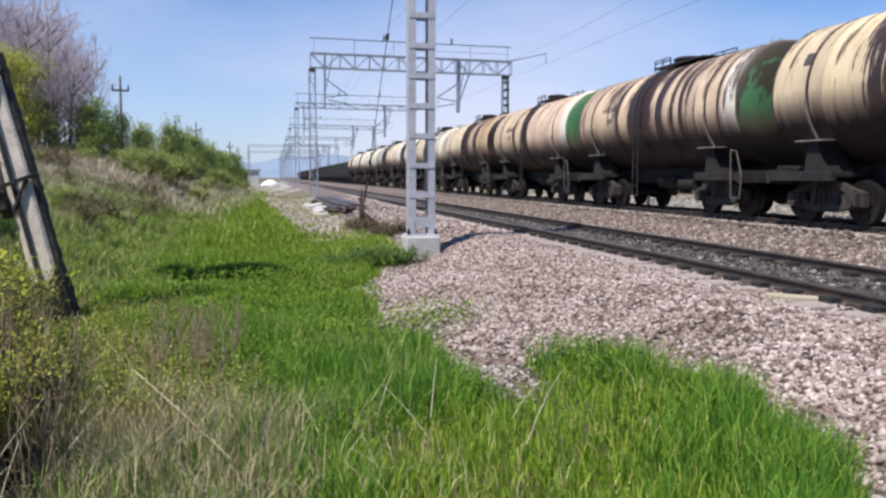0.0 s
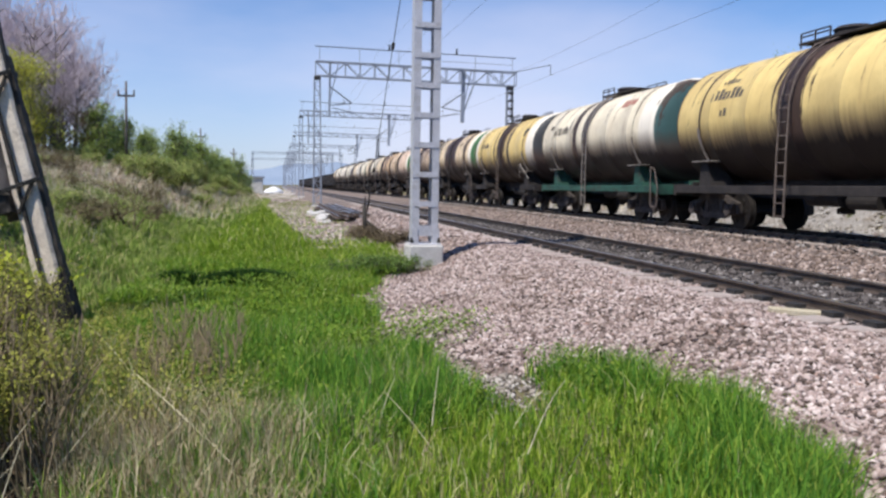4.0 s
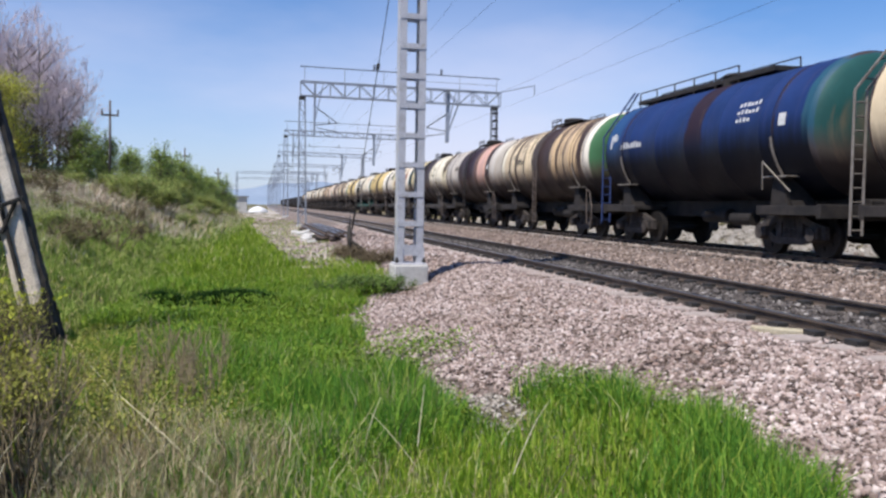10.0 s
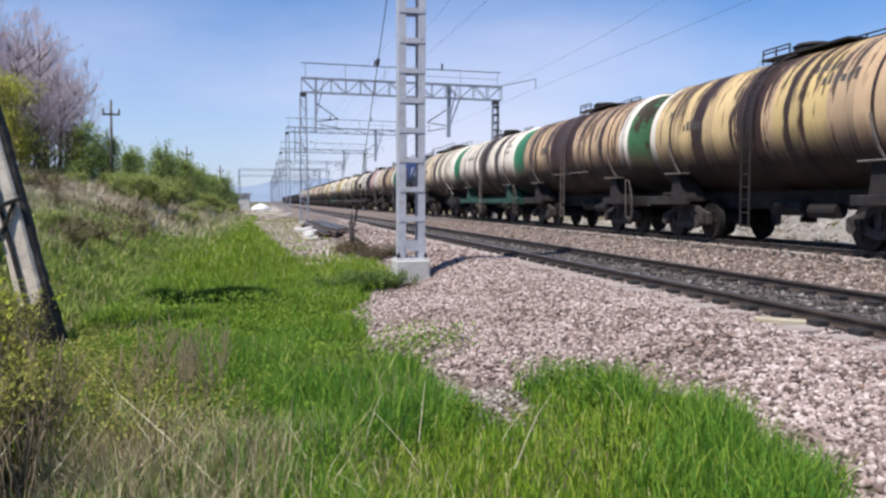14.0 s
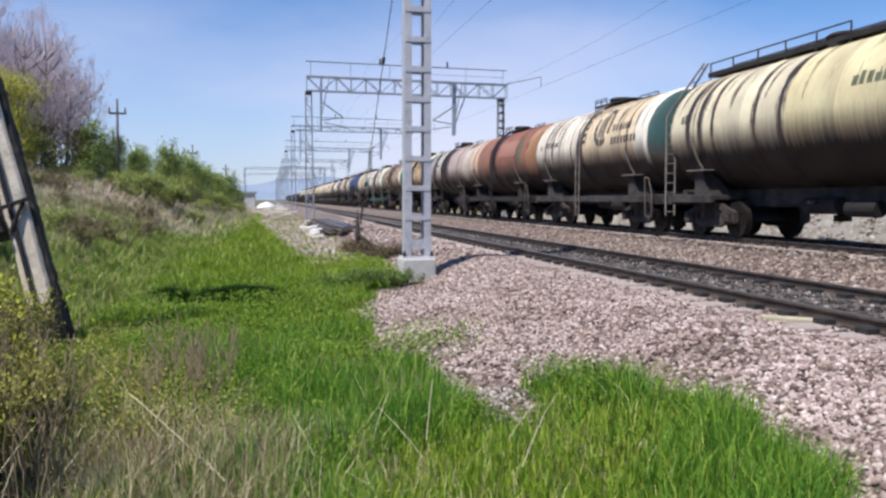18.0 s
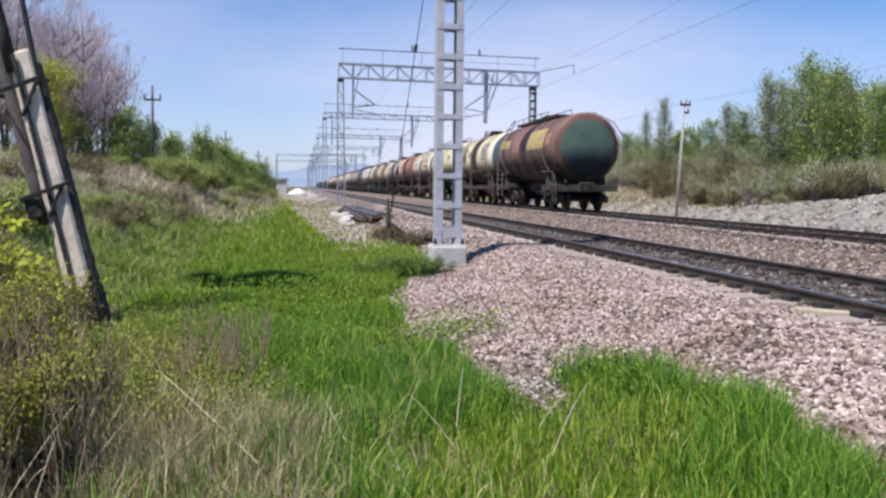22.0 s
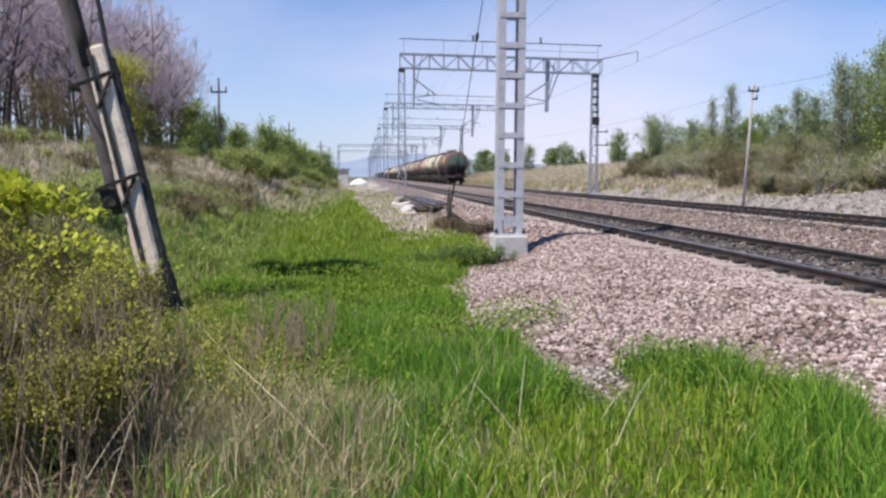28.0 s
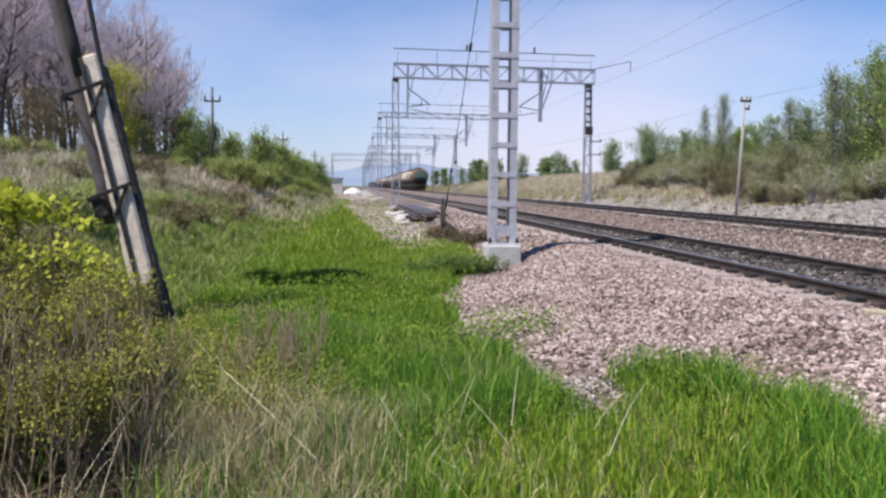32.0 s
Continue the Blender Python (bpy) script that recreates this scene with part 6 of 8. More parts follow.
def bank_grass(k, y0, y1, d0, d1, h0, h1, w0, w1, material, label, keep, power=1.0):
    y = y0 + (y1 - y0) * grng.uniform(0, 1, k) ** power
    d = grng.uniform(d0, d1, k)
    x = foot_of_bank(y) - d
    ok = (grng.uniform(0, 1, k) < keep(x, y, d)) & (grng.uniform(0, 1, k) > bare_spot(x, y) * (y < 10))
    ok &= ~((y < 8.6) & (x < -0.21 * y - 0.05) & (grng.uniform(0, 1, k) < 0.95))
    x, y, d = x[ok], y[ok], d[ok]
    n = len(x)
    h = grng.uniform(h0, h1, n) * np.clip(0.75 + 0.55 * wave(x, y, 1.9, 2.2) + 0.45 * wave(x, y, 5.3, 0.9), 0.25, 1.7)
    return blades("bank_grass", x, y, land(x, y), h, grng.uniform(w0, w1, n), grng.uniform(0.1, 1.0, n), material, label, "grass")


bank_grass(80000, 5, 30, -0.5, 4.6, 0.10, 0.30, 0.010, 0.020, M_BANK_GREEN, "soft olive green grass on the lower bank", lambda x, y, d: np.clip(1.35 - d * 0.30 + 0.35 * wave(x, y, 1.1), 0, 1), 1.2)
bank_grass(30000, -6, 6, -0.4, 7, 0.12, 0.34, 0.014, 0.028, M_BANK_GREEN, "olive green grass on the bank behind the viewpoint", lambda x, y, d: np.clip(1.0 - d * 0.06 + 0.3 * wave(x, y, 1.1), 0, 1))
bank_grass(110000, 6, 34, 1.2, 9, 0.14, 0.40, 0.006, 0.013, M_STRAW_PINK, "pinkish dry grass on the upper bank", lambda x, y, d: np.clip(d * 0.36 - 0.62 + 0.4 * wave(x, y, 0.9, 1), 0, 1), 1.2)
bank_grass(26000, 9, 34, 1.6, 9, 0.15, 0.45, 0.008, 0.016, M_BANK_GREEN, "green tufts in the dry grass of the bank", lambda x, y, d: np.clip(0.9 * wave(x, y, 1.6, 4) - 0.1, 0, 1), 1.2)
bank_grass(60000, 30, 95, -0.4, 9, 0.25, 0.6, 0.02, 0.045, M_STRAW_PINK, "tall pinkish dry grass on the far bank", lambda x, y, d: np.clip(d * 0.5 + 0.2, 0, 1), 1.3)
bank_grass(22000, 28, 80, -0.6, 2.6, 0.2, 0.5, 0.03, 0.05, M_BANK_GREEN, "olive grass at the far bank's foot", lambda x, y, d: np.clip(1 - d * 0.35, 0, 1), 1.3)

# dark-coloured blades stand in for the shade along an old wheel rut
M_SHADE_GRASS = leafy("shade_dark_grass", [(0.0, (0.010, 0.032, 0.006)), (0.6, (0.020, 0.058, 0.010)), (1.0, (0.05, 0.11, 0.018))], 0.7, 0.05, 1.0)
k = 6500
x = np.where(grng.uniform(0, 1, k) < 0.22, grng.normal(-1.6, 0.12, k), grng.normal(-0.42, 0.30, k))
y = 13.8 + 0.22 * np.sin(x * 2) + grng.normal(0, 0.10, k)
blades("shade_grass_row", x, y, land(x, 13.2 + 0 * y) + 0.0, grng.uniform(0.10, 0.36, k) * np.clip(1 - 0.4 * abs(x + 1.5 * (x < -1) + 0.45 * (x >= -1)), 0.3, 1), grng.uniform(0.012, 0.022, k), grng.uniform(0.2, 1.0, k), M_SHADE_GRASS, "grass coloured dark for the shade along an old wheel rut", "grass")

# broad-leaved herbs in the grass
k = 12000
x, y = meadow(k, 4.4, 16, -3.4, 3.2, 1.2)
ok = (x < ballast_edge(y) + 0.25) & (x > foot_of_bank(y)) & (wave(x, y, 2.2, 0.4) > -0.1) & (dryness(x, y) < 0.5) & (bare_spot(x, y) < 0.5) & ~((abs(y - 13.85 - 0.22 * np.sin(x * 2)) < 0.45) & (x > -2.1) & (x < 0.4))
x, y = x[ok], y[ok]


def herb_leaves(name, x, y, z, size, material, label, category, kind="stuff"):
    """Diamond leaves, each tilted its own way."""
    n = len(x)
    a, t = grng.uniform(0, 2 * math.pi, n), grng.uniform(0.1, 1.1, n)
    d = np.stack([np.cos(a) * np.cos(t), np.sin(a) * np.cos(t), np.sin(t)], -1)
    s = np.stack([-np.sin(a), np.cos(a), np.zeros(n)], -1)
    p = np.stack([x, y, z], -1)
    L = size[:, None]
    v = np.stack([p, p + d * L * 0.5 + s * L * 0.3, p + d * L, p + d * L * 0.5 - s * L * 0.3], 1).reshape(-1, 3)
    f = (np.array([(0, 1, 2, 3)])[None] + 4 * np.arange(n)[:, None, None]).reshape(-1, 4)
    return raw_mesh(name, v, f, material)


x = np.concatenate([x, grng.normal(1.55, 0.35, 260)])
y = np.concatenate([y, grng.normal(8.4, 0.35, 260)])
rep = 6
x6, y6 = np.repeat(x, rep) + grng.normal(0, 0.03, len(x) * rep), np.repeat(y, rep) + grng.normal(0, 0.03, len(x) * rep)
z6 = land(x6, y6) + grng.uniform(0.03, 0.24, len(x6))
tagged(new("herbs", herb_leaves("herbs", x6, y6, z6, grng.uniform(0.018, 0.05, len(x6)) * np.clip(y6 / 9, 0.5, 1), M_HERB, "", "")), "bright broad-leaved herbs among the grass", "herbs", kind="stuff")


# leafy rosettes that break up the sward
M_ROSETTE = leafy("rosette_leaves", [(0.0, (0.035, 0.075, 0.012)), (0.5, (0.085, 0.14, 0.018)), (0.85, (0.13, 0.19, 0.025)), (1.0, (0.22, 0.26, 0.04))], 0.55, 0.3, 1.4)
k = 1500
x, y = meadow(k, 5.2, 12.4, -3.0, 2.6, 1.0)
ok = (x < ballast_edge(y) - 0.1) & (x > foot_of_bank(y)) & (x > -0.2 * y) & (bare_spot(x, y) < 0.4) & (wave(x, y, 1.7, 0.9) > -0.25) & (abs(y - 13.85) > 0.5)
x, y = x[ok], y[ok]
x9, y9 = np.repeat(x, 9) + grng.normal(0, 0.05, len(x) * 9), np.repeat(y, 9) + grng.normal(0, 0.05, len(x) * 9)
tagged(new("rosettes", herb_leaves("rosettes", x9, y9, land(x9, y9) + grng.uniform(0.06, 0.26, len(x9)), grng.uniform(0.022, 0.058, len(x9)), M_ROSETTE, "", "")), "dark and bright leafy weeds in the sward", "herbs", kind="stuff")


# ---- woody plants ----
def sticks(segments, sides=4):
    """Prisms for (p0, p1, r0, r1) segments, as vertex and face arrays."""
    p0, p1 = np.array([s[0] for s in segments]), np.array([s[1] for s in segments])
    r0, r1 = np.array([s[2] for s in segments]), np.array([s[3] for s in segments])
    d = p1 - p0
    d = d / np.maximum(np.linalg.norm(d, axis=1, keepdims=True), 1e-6)
    ref = np.where(abs(d[:, 2:3]) > 0.9, np.array([[1.0, 0, 0]]), np.array([[0, 0, 1.0]]))
    u = np.cross(d, ref)
    u /= np.linalg.norm(u, axis=1, keepdims=True)
    w = np.cross(d, u)
    ring0, ring1 = [], []
    for i in range(sides):
        a = 2 * math.pi * i / sides
        o = u * math.cos(a) + w * math.sin(a)
        ring0.append(p0 + o * r0[:, None])
        ring1.append(p1 + o * r1[:, None])
    v = np.stack(ring0 + ring1, 1).reshape(-1, 3)
    f = np.array([(i, (i + 1) % sides, sides + (i + 1) % sides, sides + i) for i in range(sides)])
    return v, (f[None] + 2 * sides * np.arange(len(segments))[:, None, None]).reshape(-1, 4)


def grow(rnd, start, direction, length, radius, depth, spread, up, out, tips, split=(2, 3), bend=0.18, shrink=0.74):
    """A branching limb: segments into out[level], tip places into tips."""
    p, d = np.array(start, float), np.array(direction, float)
    n = 3
    for i in range(n):
        d = d + np.array([rnd.gauss(0, bend), rnd.gauss(0, bend), rnd.gauss(0, bend) + up])
        d /= np.linalg.norm(d)
        q = p + d * length / n
        ra, rb = radius * (1 - 0.3 * i / n), radius * (1 - 0.3 * (i + 1) / n)
        out.append((p, q, ra, rb, depth))
        if depth > 0 and i > 0 and rnd.random() < 0.55:
            side = d + np.array([rnd.gauss(0, spread), rnd.gauss(0, spread), rnd.gauss(0, spread * 0.5)])
            grow(rnd, q, side / np.linalg.norm(side), length * shrink * rnd.uniform(0.6, 0.95), rb * 0.55, depth - 1, spread, up, out, tips, split, bend, shrink)
        p = q
    if depth == 0:
        tips.append(p)
        return
    for _ in range(rnd.randint(*split)):
        side = d + np.array([rnd.gauss(0, spread), rnd.gauss(0, spread), rnd.gauss(0, spread * 0.4)])
        grow(rnd, p, side / np.linalg.norm(side), length * shrink * rnd.uniform(0.75, 1.1), radius * 0.62, depth - 1, spread, up, out, tips, split, bend, shrink)


M_BARK = surface("grey_bark", (0.10, 0.08, 0.075), (0.20, 0.165, 0.155), 3, 0.95, bumpy=0.5)
M_TWIG = surface("purple_grey_twigs", (0.50, 0.42, 0.47), (0.66, 0.57, 0.63), 1, 0.95, bumpy=0)
M_STEM = surface("brown_stems", (0.10, 0.075, 0.042), (0.25, 0.195, 0.115), 6, 0.95, bumpy=0)
M_LEAF_YOUNG = leafy("young_green_leaves", [(0.0, (0.075, 0.12, 0.03)), (0.5, (0.14, 0.19, 0.05)), (1.0, (0.23, 0.27, 0.085))], 0.55, 0.35, 1.9)
M_LEAF_DEEP = leafy("mid_green_leaves", [(0.0, (0.085, 0.12, 0.06)), (0.5, (0.15, 0.195, 0.095)), (1.0, (0.23, 0.27, 0.14))], 0.6, 0.35, 2.05)
M_LEAF_YELLOW = leafy("yellow_green_leaves", [(0.0, (0.16, 0.19, 0.02)), (0.5, (0.27, 0.30, 0.03)), (1.0, (0.40, 0.40, 0.07))])
M_WILLOW = leafy("budding_willow_leaves", [(0.0, (0.16, 0.18, 0.03)), (0.5, (0.28, 0.29, 0.05)), (1.0, (0.40, 0.38, 0.09))], 0.55, 0.45, 1.7)
M_LEAF_OLIVE = leafy("olive_brush_leaves", [(0.0, (0.10, 0.12, 0.055)), (0.5, (0.16, 0.18, 0.085)), (1.0, (0.27, 0.25, 0.145))], 0.6, 0.35, 1.75)


M_LEAF_MIX = leafy("olive_green_leaves", [(0.0, (0.085, 0.115, 0.035)), (0.5, (0.15, 0.185, 0.055)), (0.9, (0.23, 0.25, 0.085)), (1.0, (0.30, 0.26, 0.14))], 0.6, 0.35, 2.0)
M_DEAD_OLIVE = leafy("dead_olive_leaves", [(0.0, (0.09, 0.07, 0.045)), (0.5, (0.16, 0.135, 0.08)), (1.0, (0.22, 0.21, 0.10))], 0.9, 0.2, 1.3)


def bare_tree(seed, height):
    """A straight stem, sometimes forked low, with limbs that rise steeply into thin twigs."""
    rnd = random.Random(seed)
    out, tips = [], []
    for fork in range(2 if seed % 2 else 1):
        p, d = np.array([0.25 * fork, 0.1 * fork, -0.3]), np.array([0.10 * fork + rnd.gauss(0, 0.03), rnd.gauss(0, 0.04), 1.0])
        n, r = 9, height * 0.0125 * (1 - 0.2 * fork)
        for i in range(n):
            d = d + np.array([rnd.gauss(0, 0.04), rnd.gauss(0, 0.04), 0.06])
            d /= np.linalg.norm(d)
            q = p + d * height * 0.085
            out.append((p, q, r * (1 - 0.085 * i), r * (1 - 0.085 * (i + 1)), 5))
            if i > 1:
                for _ in range(2 if i < 5 else 3):
                    a = rnd.uniform(0, 6.28)
                    grow(rnd, q, (math.cos(a) * 1.0, math.sin(a) * 1.0, 0.9), height * rnd.uniform(0.12, 0.20) * (1.15 - 0.06 * i), r * 0.34, 3, 0.42, 0.05, out, tips, (2, 3), 0.08, 0.72)
            p = q
        grow(rnd, p, d, height * 0.13, r * 0.3, 3, 0.3, 0.1, out, tips, (2, 3), 0.08, 0.72)
    t = thing("bare_tree", "leafless grey tree with fine purple twigs on the bank", "tree", group="bare trees on the bank")
    part("trunk", raw_mesh("trunk", *sticks([s[:4] for s in out if s[4] >= 3], 6), M_BARK), None, t)
    part("crown", raw_mesh("crown", *sticks([(s[0], s[1], max(s[2], 0.0065), max(s[3], 0.0045)) for s in out if s[4] < 3 and (s[4] > 0 or rnd.random() < 0.6)], 3), M_TWIG), None, t, "bare purple-grey twigs")
    return t


def leaf_tree(seed, height, style, name, label, leaf, category="tree", group="", leaves=5, size=(0.09, 0.19), bark=None):
    rnd = random.Random(seed)
    out, tips = [], []
    if style == "column":
        n = 16
        for i in range(n):
            z = height * (0.06 + 0.92 * i / n)
            reach = height * 0.17 * (1 - 0.75 * i / n)
            out.append((np.array([0, 0, z - height * 0.07]), np.array([rnd.gauss(0, 0.03), 0, z]), 0.06 * (1 - 0.8 * i / n), 0.055 * (1 - 0.8 * i / n), 2))
            for _ in range(6):
                a = rnd.uniform(0, 6.28)
                grow(rnd, (0, 0, z), (math.cos(a), math.sin(a), 0.9), reach * rnd.uniform(0.5, 1.1), 0.018, 1, 0.45, 0.12, out, tips, (1, 2), 0.15, 0.7)
        for i in range(30):
            tips.append(np.array([rnd.gauss(0, 0.05), rnd.gauss(0, 0.05), height * rnd.uniform(0.8, 1.03)]))
    elif style in ("round", "young"):
        n = 9
        wide = 0.34 if style == "round" else 0.25
        for i in range(n):
            f = i / n
            z = height * (0.04 + 0.86 * f)
            reach = height * wide * (0.55 + 0.9 * f - 1.05 * f * f)
            out.append((np.array([0, 0, z - height * 0.11]), np.array([rnd.gauss(0, 0.04), rnd.gauss(0, 0.04), z]), 0.05 * (1 - 0.8 * f), 0.045 * (1 - 0.8 * f), 2))
            for _ in range(7):
                a = rnd.uniform(0, 6.28)
                grow(rnd, (0, 0, z), (math.cos(a), math.sin(a), 0.55 + 0.5 * f), reach * rnd.uniform(0.4, 1.25), 0.014, 1, 0.6, 0.06, out, tips, (2, 3), 0.22, 0.75)
    elif style == "bush":
        for _ in range(11):
            a = rnd.uniform(0, 6.28)
            grow(rnd, (rnd.gauss(0, 0.2), rnd.gauss(0, 0.2), -0.1), (math.cos(a) * 0.7, math.sin(a) * 0.7, 0.9), height * 0.42, 0.02, 2, 0.55, 0.06, out, tips, (2, 3), 0.2, 0.66)
    else:
        grow(rnd, (0, 0, -0.2), (rnd.gauss(0, 0.06), rnd.gauss(0, 0.06), 1), height * 0.34, height * 0.016, 4, 0.55, 0.06, out, tips, (2, 3), 0.13, 0.72)
    t = thing(name, label, category, group=group)
    stem = part("trunk", raw_mesh("trunk", *sticks([(s[0], s[1], max(s[2], 0.008), max(s[3], 0.006)) for s in out], 4), bark or M_BARK), None, t)
    if style == "bush":
        tagged(stem, kind="stuff")
    tips = np.array(tips)
    tips = np.concatenate([tips, np.array([s[1] for s in out if s[4] <= 1])])
    r2 = np.random.default_rng(seed)
    p = np.repeat(tips, leaves, axis=0) + r2.normal(0, height * 0.022 + 0.05, (len(tips) * leaves, 3))
    keep = r2.uniform(0, 1, len(p)) < 0.9
    p = p[keep & (p[:, 2] > 0.05)]
    part("crown", herb_leaves("crown", p[:, 0], p[:, 1], p[:, 2], r2.uniform(*size, len(p)), leaf, "", ""), None, t, "loose leafy crown")
    return t


def plant(ob, places, scale_range=(0.8, 1.2), seed=3, clear=0.0):
    rnd = random.Random(seed)
    places = [p for p in places if p[0] / p[1] > clear] if clear else places
    for i, (px, py) in enumerate(places):
        s = rnd.uniform(*scale_range)
        m = pose(px, py, float(land(px, py)) - 0.05, 0, 0, rnd.uniform(0, 360))
        target = ob if i == 0 else copy_thing(ob, m)
        target.matrix_basis = m @ Matrix.Diagonal((s, s, s * rnd.uniform(0.9, 1.12), 1))


# bare trees on the bank
plant(bare_tree(1, 12.5), [p for p in [(-19, 38), (-22.5, 47), (-15.8, 51), (-26, 52), (-23, 36), (-28, 44), (-33, 62), (-27, 66), (-22, 70), (-36, 52), (-18, 76)] if (p[0] + 2.8) / p[1] < -0.235], (0.85, 1.15), 1)
plant(bare_tree(2, 11.5), [p for p in [(-21.0, 43), (-17.6, 45), (-14.2, 58), (-30, 60), (-19.6, 50), (-25, 58), (-31, 50), (-24, 76), (-20, 64), (-34, 70), (-16.4, 68)] if (p[0] + 2.8) / p[1] < -0.235], (0.85, 1.15), 2)
plant(bare_tree(3, 10.5), [p for p in [(-22, 33), (-25, 34), (-19, 30), (-28, 33), (-17.4, 34), (-24, 29), (-20.2, 34.5), (-21.6, 38), (-18.2, 38.5), (-23.6, 44), (-19.4, 46), (-22.6, 41), (-16.6, 44), (-26.4, 40), (-20.8, 31), (-18.0, 32), (-23, 35.5), (-17.2, 48), (-19, 52), (-29, 40), (-30, 36), (-16.9, 37), (-16.8, 40), (-18.5, 55), (-13.6, 64), (-24, 41), (-20.4, 36), (-27, 37), (-29, 54), (-21, 59), (-17, 80), (-32, 43), (-14.8, 75)] if (p[0] + 2.8) / p[1] < -0.235], (0.85, 1.15), 3)
plant(bare_tree(4, 8.5), [(-13.4, 51), (-14.6, 55), (-15.6, 60), (-14.4, 47), (-13.6, 57), (-16.4, 66), (-13.2, 46), (-16.4, 71), (-15.2, 51), (-14.2, 43), (-12.9, 49), (-12.2, 50), (-12.8, 54), (-13.4, 60), (-11.8, 46), (-14.8, 67)] + [p for p in [(-17.2, 36), (-16.8, 62), (-13.0, 70), (-20, 33), (-15.0, 46), (-22, 31), (-25, 47), (-13.8, 53), (-12.4, 78), (-18, 42), (-20.5, 53)] if (p[0] + 2.8) / p[1] < -0.235], (0.85, 1.15), 4)
plant(bare_tree(5, 7.0), [(-11.9, 42), (-11.4, 44), (-11.8, 48), (-12.6, 44.5), (-13.6, 40), (-13.2, 43), (-10.2, 45), (-10.7, 49.5), (-10.9, 41.5), (-9.8, 41.5)], (0.75, 1.1), 10)
plant(leaf_tree(11, 3.9, "round", "willow", "yellow-green budding willow in front of bare trees", M_WILLOW, "tree", "", 6, (0.05, 0.12)), [(-9.9, 36.5), (-10.9, 37.5)], (0.95, 1.05), 5)
B1 = leaf_tree(12, 2.6, "round", "shrub", "bright green shrub on the bank's crest", M_LEAF_YOUNG, "shrub", "shrubs on the bank", 4, (0.06, 0.13))
plant(B1, [(-8.6, 50), (-7.6, 53), (-7.0, 58), (-6.2, 63), (-6.8, 67), (-5.6, 71), (-5.6, 80), (-4.8, 88), (-4.9, 97), (-4.0, 105), (-9.2, 47), (-8.8, 60), (-7.6, 75), (-6.6, 90), (-9.8, 54), (-5.0, 116), (-5.4, 47), (-4.6, 52), (-4.4, 60), (-3.8, 66), (-3.4, 76), (-6.6, 44), (-8.2, 41)], (0.8, 1.25), 6)
B2 = leaf_tree(13, 2.3, "round", "shrub", "deep green shrub on the bank's crest", M_LEAF_DEEP, "shrub", "shrubs on the bank", 4, (0.06, 0.13))
plant(B2, [(-7.3, 61), (-6.2, 68), (-5.0, 77), (-4.2, 93), (-9.4, 52), (-3.6, 111), (-6.0, 56), (-10.4, 49), (-8.0, 82)], (0.75, 1.2), 7)
B3 = leaf_tree(14, 1.5, "bush", "shrub", "loose olive green shrub on the slope", M_LEAF_MIX, "shrub", "shrubs on the bank", 9, (0.035, 0.08), M_STEM)
plant(B3, [(-7.6, 36), (-6.4, 40), (-4.8, 44), (-8.2, 42), (-3.9, 50), (-7.4, 46), (-5.6, 49), (-3.6, 46), (-3.2, 55), (-3.0, 62), (-4.0, 58), (-2.6, 70), (-4.4, 39), (-5.2, 52), (-4.4, 47), (-6.2, 55), (-3.4, 37), (-5.4, 36), (-6.0, 46), (-7.0, 51), (-9.0, 38), (-10.4, 37)], (0.6, 1.35), 8)

UB = leaf_tree(15, 2.6, "round", "shrub", "brown leafless undergrowth shrub below the willows", M_DEAD_OLIVE, "shrub", "shrubs on the bank", 2, (0.03, 0.06), M_STEM)
plant(UB, [(-10.2, 35.5), (-11.6, 37), (-9.4, 38), (-12.8, 38), (-10.6, 41), (-13.6, 35), (-14.8, 38.5), (-8.8, 41), (-16, 36), (-12.0, 33.5), (-9.8, 34), (-13.2, 36.4), (-11.5, 31), (-14.2, 33)], (0.65, 1.15), 9)

# dead weeds and green tufts that break up the dry grass of the bank
wrnd = random.Random(91)
bank_spot = lambda: (lambda yy: (float(foot_of_bank(yy)) - wrnd.uniform(1.4, 8.0), yy))(11 + 25 * wrnd.random())
plant(leaf_tree(61, 0.95, "bush", "dry_weed", "dead brown weed standing in the dry grass of the bank", M_DEAD_OLIVE, "plant", "weeds on the bank", 3, (0.02, 0.05), M_STEM), [bank_spot() for _ in range(46)], (0.45, 1.1), 41)
plant(leaf_tree(62, 0.8, "bush", "weed", "green weed tuft in the dry grass of the bank", M_LEAF_MIX, "plant", "weeds on the bank", 6, (0.025, 0.06)), [bank_spot() for _ in range(30)], (0.4, 1.0), 42)

# trees and brush beyond the far track
RT = "young trees beyond the far track"
prnd0 = random.Random(55)
plant(leaf_tree(21, 4.9, "young", "young_tree", "young broad-leaved tree in fresh leaf beyond the track", M_LEAF_DEEP, "tree", RT, 5, (0.09, 0.18)),
      [(22.6, 62), (24.4, 59), (24.0, 66), (27, 51), (30, 47), (33, 52), (36, 60), (29, 70), (21.6, 66), (31.5, 43)] + [(25 + prnd0.uniform(0, 16), prnd0.uniform(44, 86)) for _ in range(26)], (0.45, 0.82), 11, 0.34)
plant(leaf_tree(22, 4.2, "young", "young_tree", "young light green tree beyond the track", M_LEAF_YOUNG, "tree", RT, 4, (0.08, 0.16)),
      [(25.8, 53), (27.8, 56), (29.0, 44), (33.0, 42), (35, 38), (25, 78), (23, 84), (31, 62), (26.8, 62), (28, 48), (32, 38), (34, 34), (30, 52)], (0.5, 0.9), 12, 0.35)
